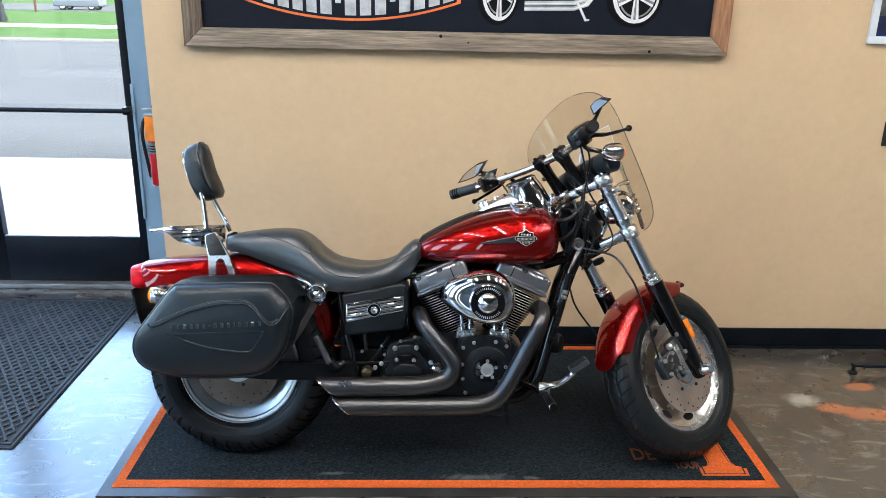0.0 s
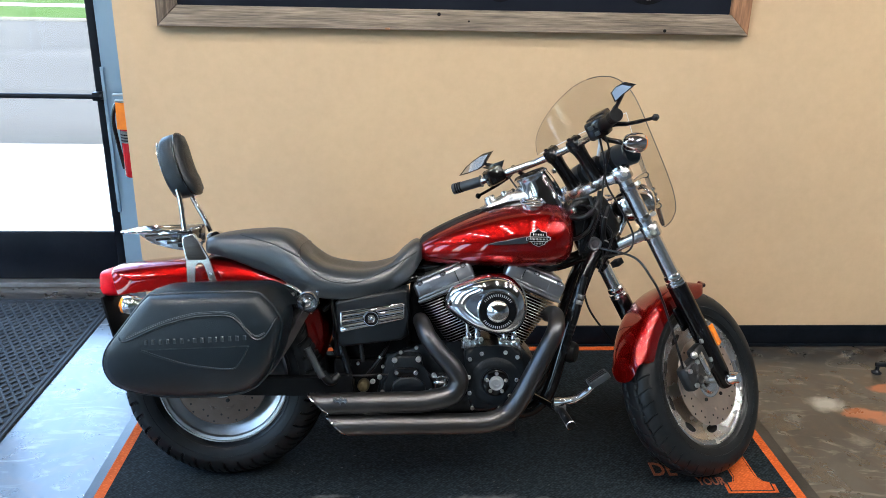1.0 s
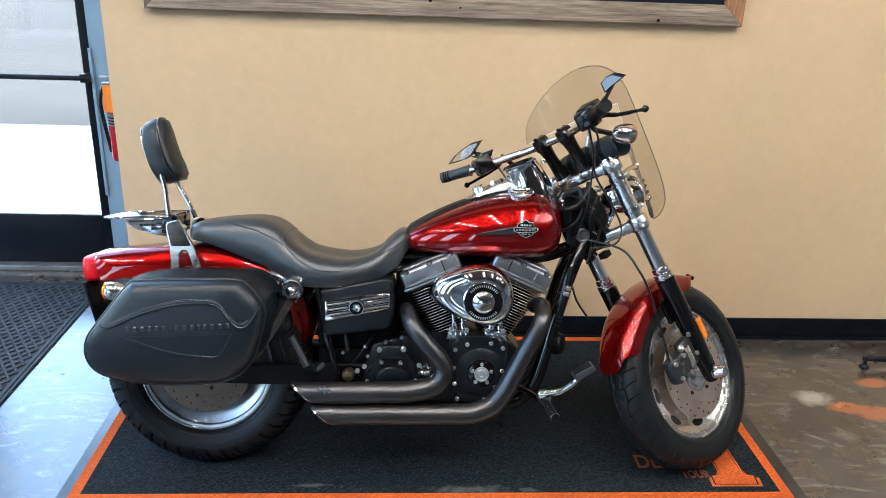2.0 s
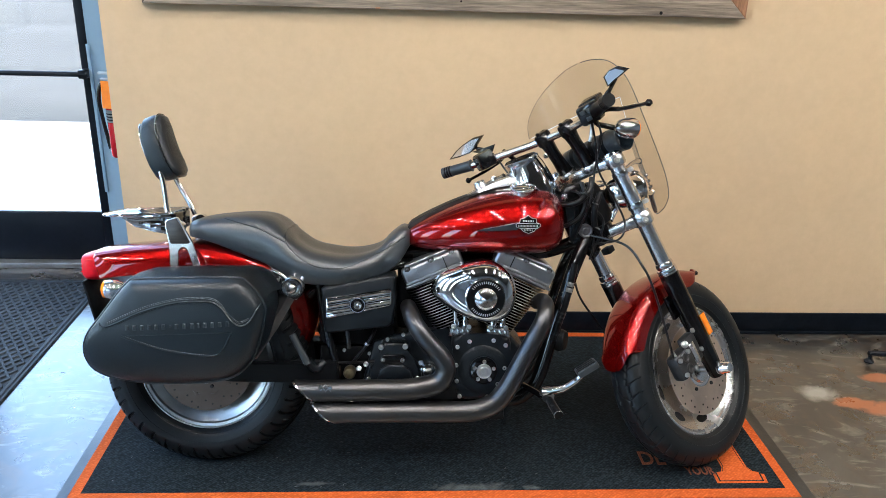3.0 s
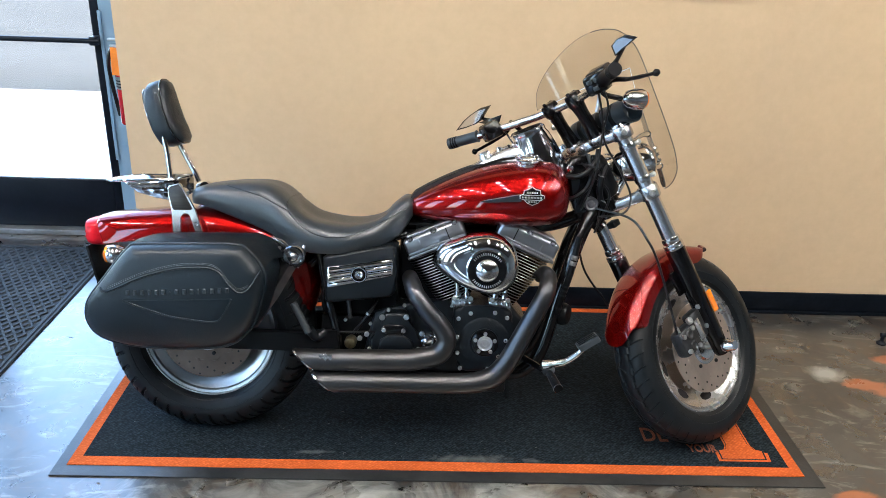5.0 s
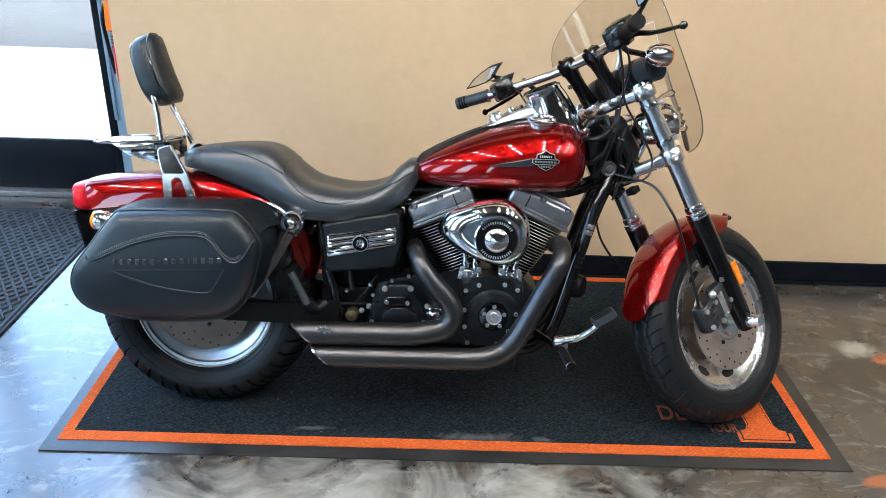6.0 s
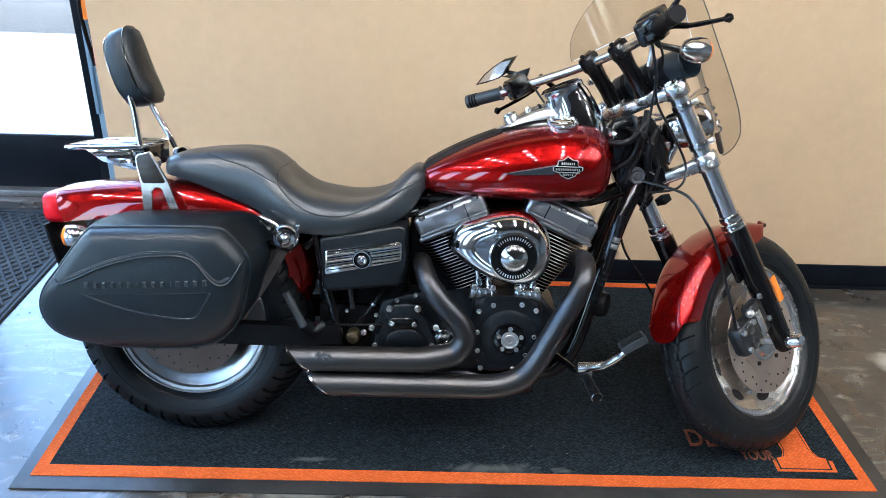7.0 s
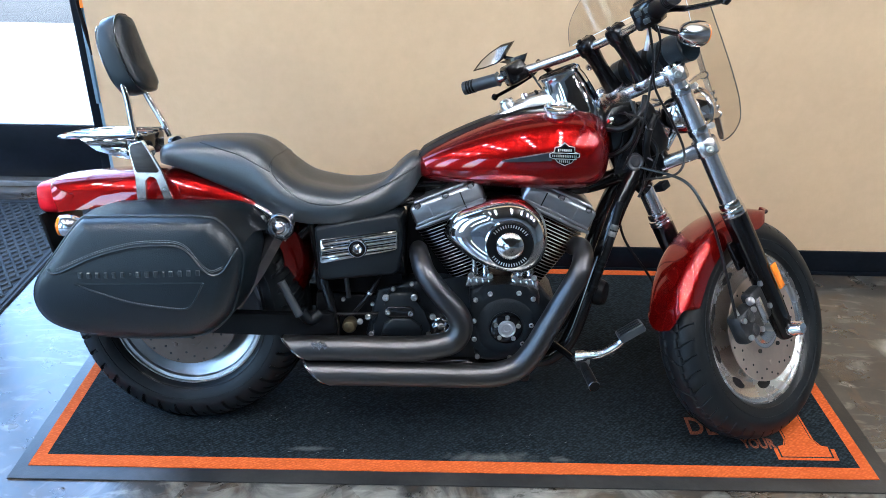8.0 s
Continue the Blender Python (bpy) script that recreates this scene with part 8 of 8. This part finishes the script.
# handlebar, risers, grips
HB = spline([(-0.135, -0.366, 0.565), (-0.082, -0.272, 0.549), (-0.036, -0.19, 0.536), (0.012, -0.10, 0.524), (0.024, 0.0, 0.519), (0.012, 0.10, 0.521), (-0.050, 0.19, 0.535), (-0.105, 0.272, 0.549), (-0.155, 0.366, 0.567)], 8)
hb = sp("handlebar", tube(bmesh.new(), HB, 0.0127, 16), M_FORK, None, "chrome handlebar turned on full lock")
for sg in (1, -1):
    rb, rt = Vector((0.046, -0.052 * sg, 0.386)), Vector((0.025, -0.052 * sg, 0.515))
    sp("riser", tube(bmesh.new(), [rb.lerp(rt, k) for k in (0.0, 0.06, 0.12, 0.4, 0.7, 0.86, 0.94, 1.0)], [0.027, 0.027, 0.0235, 0.0205, 0.0205, 0.0225, 0.0245, 0.024], 24), M_GLOSSBLACK, hb, "gloss black riser")
    sp("riser_collar", lathe(bmesh.new(), [(0.021, -0.012), (0.031, -0.012), (0.033, -0.008), (0.033, 0.004), (0.030, 0.008), (0.026, 0.009)], rb, rt - rb, 26, cap=False), M_CLAMP, hb, "polished riser seat")
    bm = boxes((-0.026, 0.026, -0.020, 0.020, -0.022, 0.026), bevel=0.012)
    bm.transform(Matrix.Translation((0.024, -0.053 * sg, 0.521)) @ Euler((0, radians(-10), 0)).to_matrix().to_4x4())
    rc_ = sp("riser_clamp", bm, M_GLOSSBLACK, hb, "gloss black bar clamp")
    for df in (-0.016, 0.016):
        sp("clamp_screw", lathe(bmesh.new(), [(0, 0), (0.006, 0), (0.006, 0.005), (0.003, 0.006), (0, 0.004)], (0.020 + df, -0.053 * sg, 0.544), (-0.17, 0, 1), 10), M_GLOSSBLACK, rc_)
    gp = [Vector(p) for p in (((-0.084, -0.275, 0.5495), (-0.136, -0.368, 0.5655)) if sg > 0 else ((-0.107, 0.275, 0.5495), (-0.156, 0.368, 0.5675)))]
    g_ = sp("grip", tube(bmesh.new(), [gp[0].lerp(gp[1], t) for t in (0, 0.05, 0.9, 0.94, 1.0)], [0.021, 0.0178, 0.0178, 0.0195, 0.0185], 20), M_GRIP if sg < 0 else M_PLASTIC, hb, "grey rubber grip" if sg < 0 else "black rubber grip")
    for t in (0.72, 0.80, 0.88):
        sp("grip_band", lathe(bmesh.new(), [(0.0178, -0.003), (0.0192, -0.002), (0.0192, 0.002), (0.0178, 0.003)], gp[0].lerp(gp[1], t), gp[1] - gp[0], 20, cap=False), M_PLASTIC, g_)
    # switch housing and lever bracket
    hc = Vector((-0.058 if sg > 0 else -0.086, -0.228 * sg, 0.545))
    bm = boxes((-0.030, 0.026, -0.034, 0.030, -0.027, 0.030), bevel=0.010)
    bm.transform(Matrix.Translation(hc) @ Euler((0, 0, radians(21) * sg)).to_matrix().to_4x4())
    sw = sp("switch_housing", bm, M_GLOSSBLACK, hb, "gloss black switch housing")
    for dy, dz in ((-0.012, 0.012), (0.010, 0.012), (-0.002, -0.010)):
        bm = boxes((-0.034, -0.029, dy - 0.008, dy + 0.008, dz - 0.006, dz + 0.006), bevel=0.002)
        bm.transform(Matrix.Translation(hc) @ Euler((0, 0, radians(21) * sg)).to_matrix().to_4x4())
        sp("button", bm, M_GRIP, sw)
    lv = [(-0.020, -0.215 * sg, 0.542), (0.002, -0.245 * sg, 0.530), (-0.006, -0.290 * sg, 0.518), (-0.030, -0.36 * sg, 0.511), (-0.055, -0.418 * sg, 0.508)]
    if sg < 0:
        lv = [(x * 0.9 - 0.028, y * 0.86, z - 0.004) for x, y, z in lv]
    sp("lever", tube(bmesh.new(), spline(lv, 6), [0.010] * 6 + [0.009] * 6 + [0.0075] * 6 + [0.0065] * 6 + [0.006], 10, squash=0.8), M_GLOSSBLACK, hb, "black control lever")
    sp("lever_ball", lathe(bmesh.new(), [(0, -0.011), (0.007, -0.008), (0.0105, 0), (0.007, 0.008), (0, 0.011)], lv[-1], (0, -1, 0), 14), M_GLOSSBLACK, hb)
    if sg == 1:
        rc = Vector((-0.005, -0.205, 0.566))
        bm = boxes((-0.03, 0.028, -0.032, 0.032, -0.016, 0.016), bevel=0.007)
        bm.transform(Matrix.Translation(rc) @ Euler((0, radians(-8), radians(14))).to_matrix().to_4x4())
        sp("brake_reservoir", bm, M_GLOSSBLACK, hb, "black brake fluid reservoir")

# blade mirrors


def mirror(sg, blade_pts, fin_pts, stem_pts):
    stem = sp("mirror", tube(bmesh.new(), spline(stem_pts, 6), [0.008] * 6 + [0.006] * 7, 10), M_GLOSSBLACK, None, "black blade-shaped mirror on a short stem")

    tip = sum(p[1] for p in blade_pts) / len(blade_pts)

    def plate(name, pts, f0, f1, material, k=1.0, label=""):
        cr, cs = sum(p[0] for p in pts) / len(pts), sum(p[1] for p in pts) / len(pts)
        bm = bmesh.new()
        slab(bm, [(cr + (r - cr) * k, cs + (s - cs) * k) for r, s in pts], f0, f1, 0.0015 if k == 1.0 else 0.0, 2)
        bm.transform(Matrix(((0, 0, 1, 0), (-1, 0, 0, 0), (0, 1, 0, 0), (0, 0, 0, 1))))
        # the blades are tipped up towards the rider
        for v in bm.verts:
            v.co.x += 0.45 * (v.co.z - tip)
        return sp(name, bm, material, stem, label)

    plate("mirror_shell", blade_pts, -0.036, -0.024, M_GLOSSBLACK)
    plate("mirror_glass", blade_pts, -0.0376, -0.0364, M_CHROME, 0.80, "mirror glass")
    if fin_pts:
        plate("mirror_fin", fin_pts, -0.034, -0.026, M_GLOSSBLACK)


mirror(1, [(0.302, 0.621), (0.325, 0.631), (0.352, 0.631), (0.390, 0.611), (0.360, 0.604), (0.338, 0.600), (0.311, 0.592)], None, [(-0.030, -0.262, 0.560), (-0.030, -0.300, 0.580), (-0.030, -0.338, 0.604)])
mirror(-1, [(-0.447, 0.594), (-0.400, 0.612), (-0.356, 0.621), (-0.300, 0.627), (-0.247, 0.621), (-0.280, 0.604), (-0.300, 0.590), (-0.330, 0.585), (-0.390, 0.588)], [(-0.320, 0.586), (-0.270, 0.582), (-0.199, 0.578), (-0.214, 0.560), (-0.238, 0.548), (-0.262, 0.566)], [(-0.030, 0.245, 0.545), (-0.030, 0.262, 0.570), (-0.030, 0.300, 0.590)])

# front indicators on the bar ends of the clamp
for sg in (1, -1):
    ib = (0.055, -0.235 * sg, 0.452)
    ind = sp("indicator", lathe(bmesh.new(), [(0, -0.050), (0.008, -0.048), (0.024, -0.030), (0.031, -0.002), (0.031, 0.020)], ib, (0.92, 0, -0.38), 24, cap=False), M_CHROME, None, "chrome bullet indicator with an amber lens")
    sp("lens", lathe(bmesh.new(), [(0.031, 0.019), (0.029, 0.027), (0.018, 0.033), (0, 0.035)], ib, (0.92, 0, -0.38), 24, cap=False), M_AMBER, ind, "amber lens")
    sp("stalk", tube(bmesh.new(), [(0.04, -0.225 * sg, 0.458), (0.0, -0.19 * sg, 0.50), (-0.03, -0.19 * sg, 0.545)], 0.008, 10), M_GLOSSBLACK, ind)

# black roll strapped behind the screen
RO = (0.112, 0.0, 0.414)
roll = sp("tool_roll", lathe(bmesh.new(), [(0, -0.085), (0.030, -0.083), (0.037, -0.075), (0.0385, -0.05), (0.0375, 0.02), (0.0385, 0.10), (0.041, 0.150), (0.0425, 0.166), (0.040, 0.168), (0.0375, 0.155), (0.030, 0.120), (0.010, 0.105), (0, 0.104)], RO, (0, -1, 0.06), 32), M_LEATHER, None, "black leather tool roll behind the screen")
for o in (-0.03, 0.055, 0.105):
    sp("strap", lathe(bmesh.new(), [(0.0375, o - 0.010), (0.0402, o - 0.008), (0.0402, o + 0.008), (0.0375, o + 0.010)], RO, (0, -1, 0.06), 28, cap=False), M_PLASTIC, roll)
for o, an in ((0.030, 200), (0.080, 188), (0.130, 205)):
    sp("rivet", lathe(bmesh.new(), [(0, 0), (0.005, 0), (0.0045, 0.003), (0, 0.004)], (RO[0] + 0.0385 * math.cos(radians(an)), -o, RO[2] - 0.0385 * math.sin(radians(an))), (math.cos(radians(an)), 0, -math.sin(radians(an))), 10), M_BOLT, roll)

# cables and hoses
def cable(pts, r, material=None, label="black control cable"):
    return sp("cable", tube(bmesh.new(), spline(pts, 8), r, 8), material or M_BLACK_HOSE, None, label)


cable([(-0.050, -0.215, 0.530), (-0.060, -0.200, 0.46), (-0.060, -0.165, 0.38), (-0.034, -0.150, 0.28), (-0.040, -0.150, 0.20), (-0.085, -0.140, 0.168), (-0.14, -0.09, 0.190)], 0.0032)
cable([(-0.035, -0.220, 0.530), (-0.030, -0.205, 0.47), (-0.040, -0.150, 0.40), (-0.085, -0.100, 0.30), (-0.12, -0.02, 0.22)], 0.0032)
cable([(-0.07, -0.03, 0.20), (-0.052, -0.125, 0.135), (-0.064, -0.160, 0.060), (-0.066, -0.163, 0.0), (-0.080, -0.160, -0.085), (-0.096, -0.152, -0.180), (-0.100, -0.142, -0.236)], 0.0038, label="black front brake hose")
cable([(-0.08, 0.02, 0.18), (-0.05, 0.10, 0.14), (-0.035, 0.17, 0.0), (-0.02, 0.16, -0.14), (-0.03, 0.14, -0.24)], 0.0038, label="black front brake hose")
cable([(-0.055, 0.205, 0.53), (-0.06, 0.17, 0.44), (-0.05, 0.09, 0.36), (-0.09, 0.03, 0.25)], 0.0032)
sp("hose_bracket", boxes((-0.075, -0.045, -0.075, -0.045, 0.125, 0.145), bevel=0.003), M_PLASTIC, low_clamp)
cable([(-0.045, -0.212, 0.53), (-0.035, -0.19, 0.50), (-0.055, -0.18, 0.47)], 0.0055, M_STEEL, "silver cable ferrule")
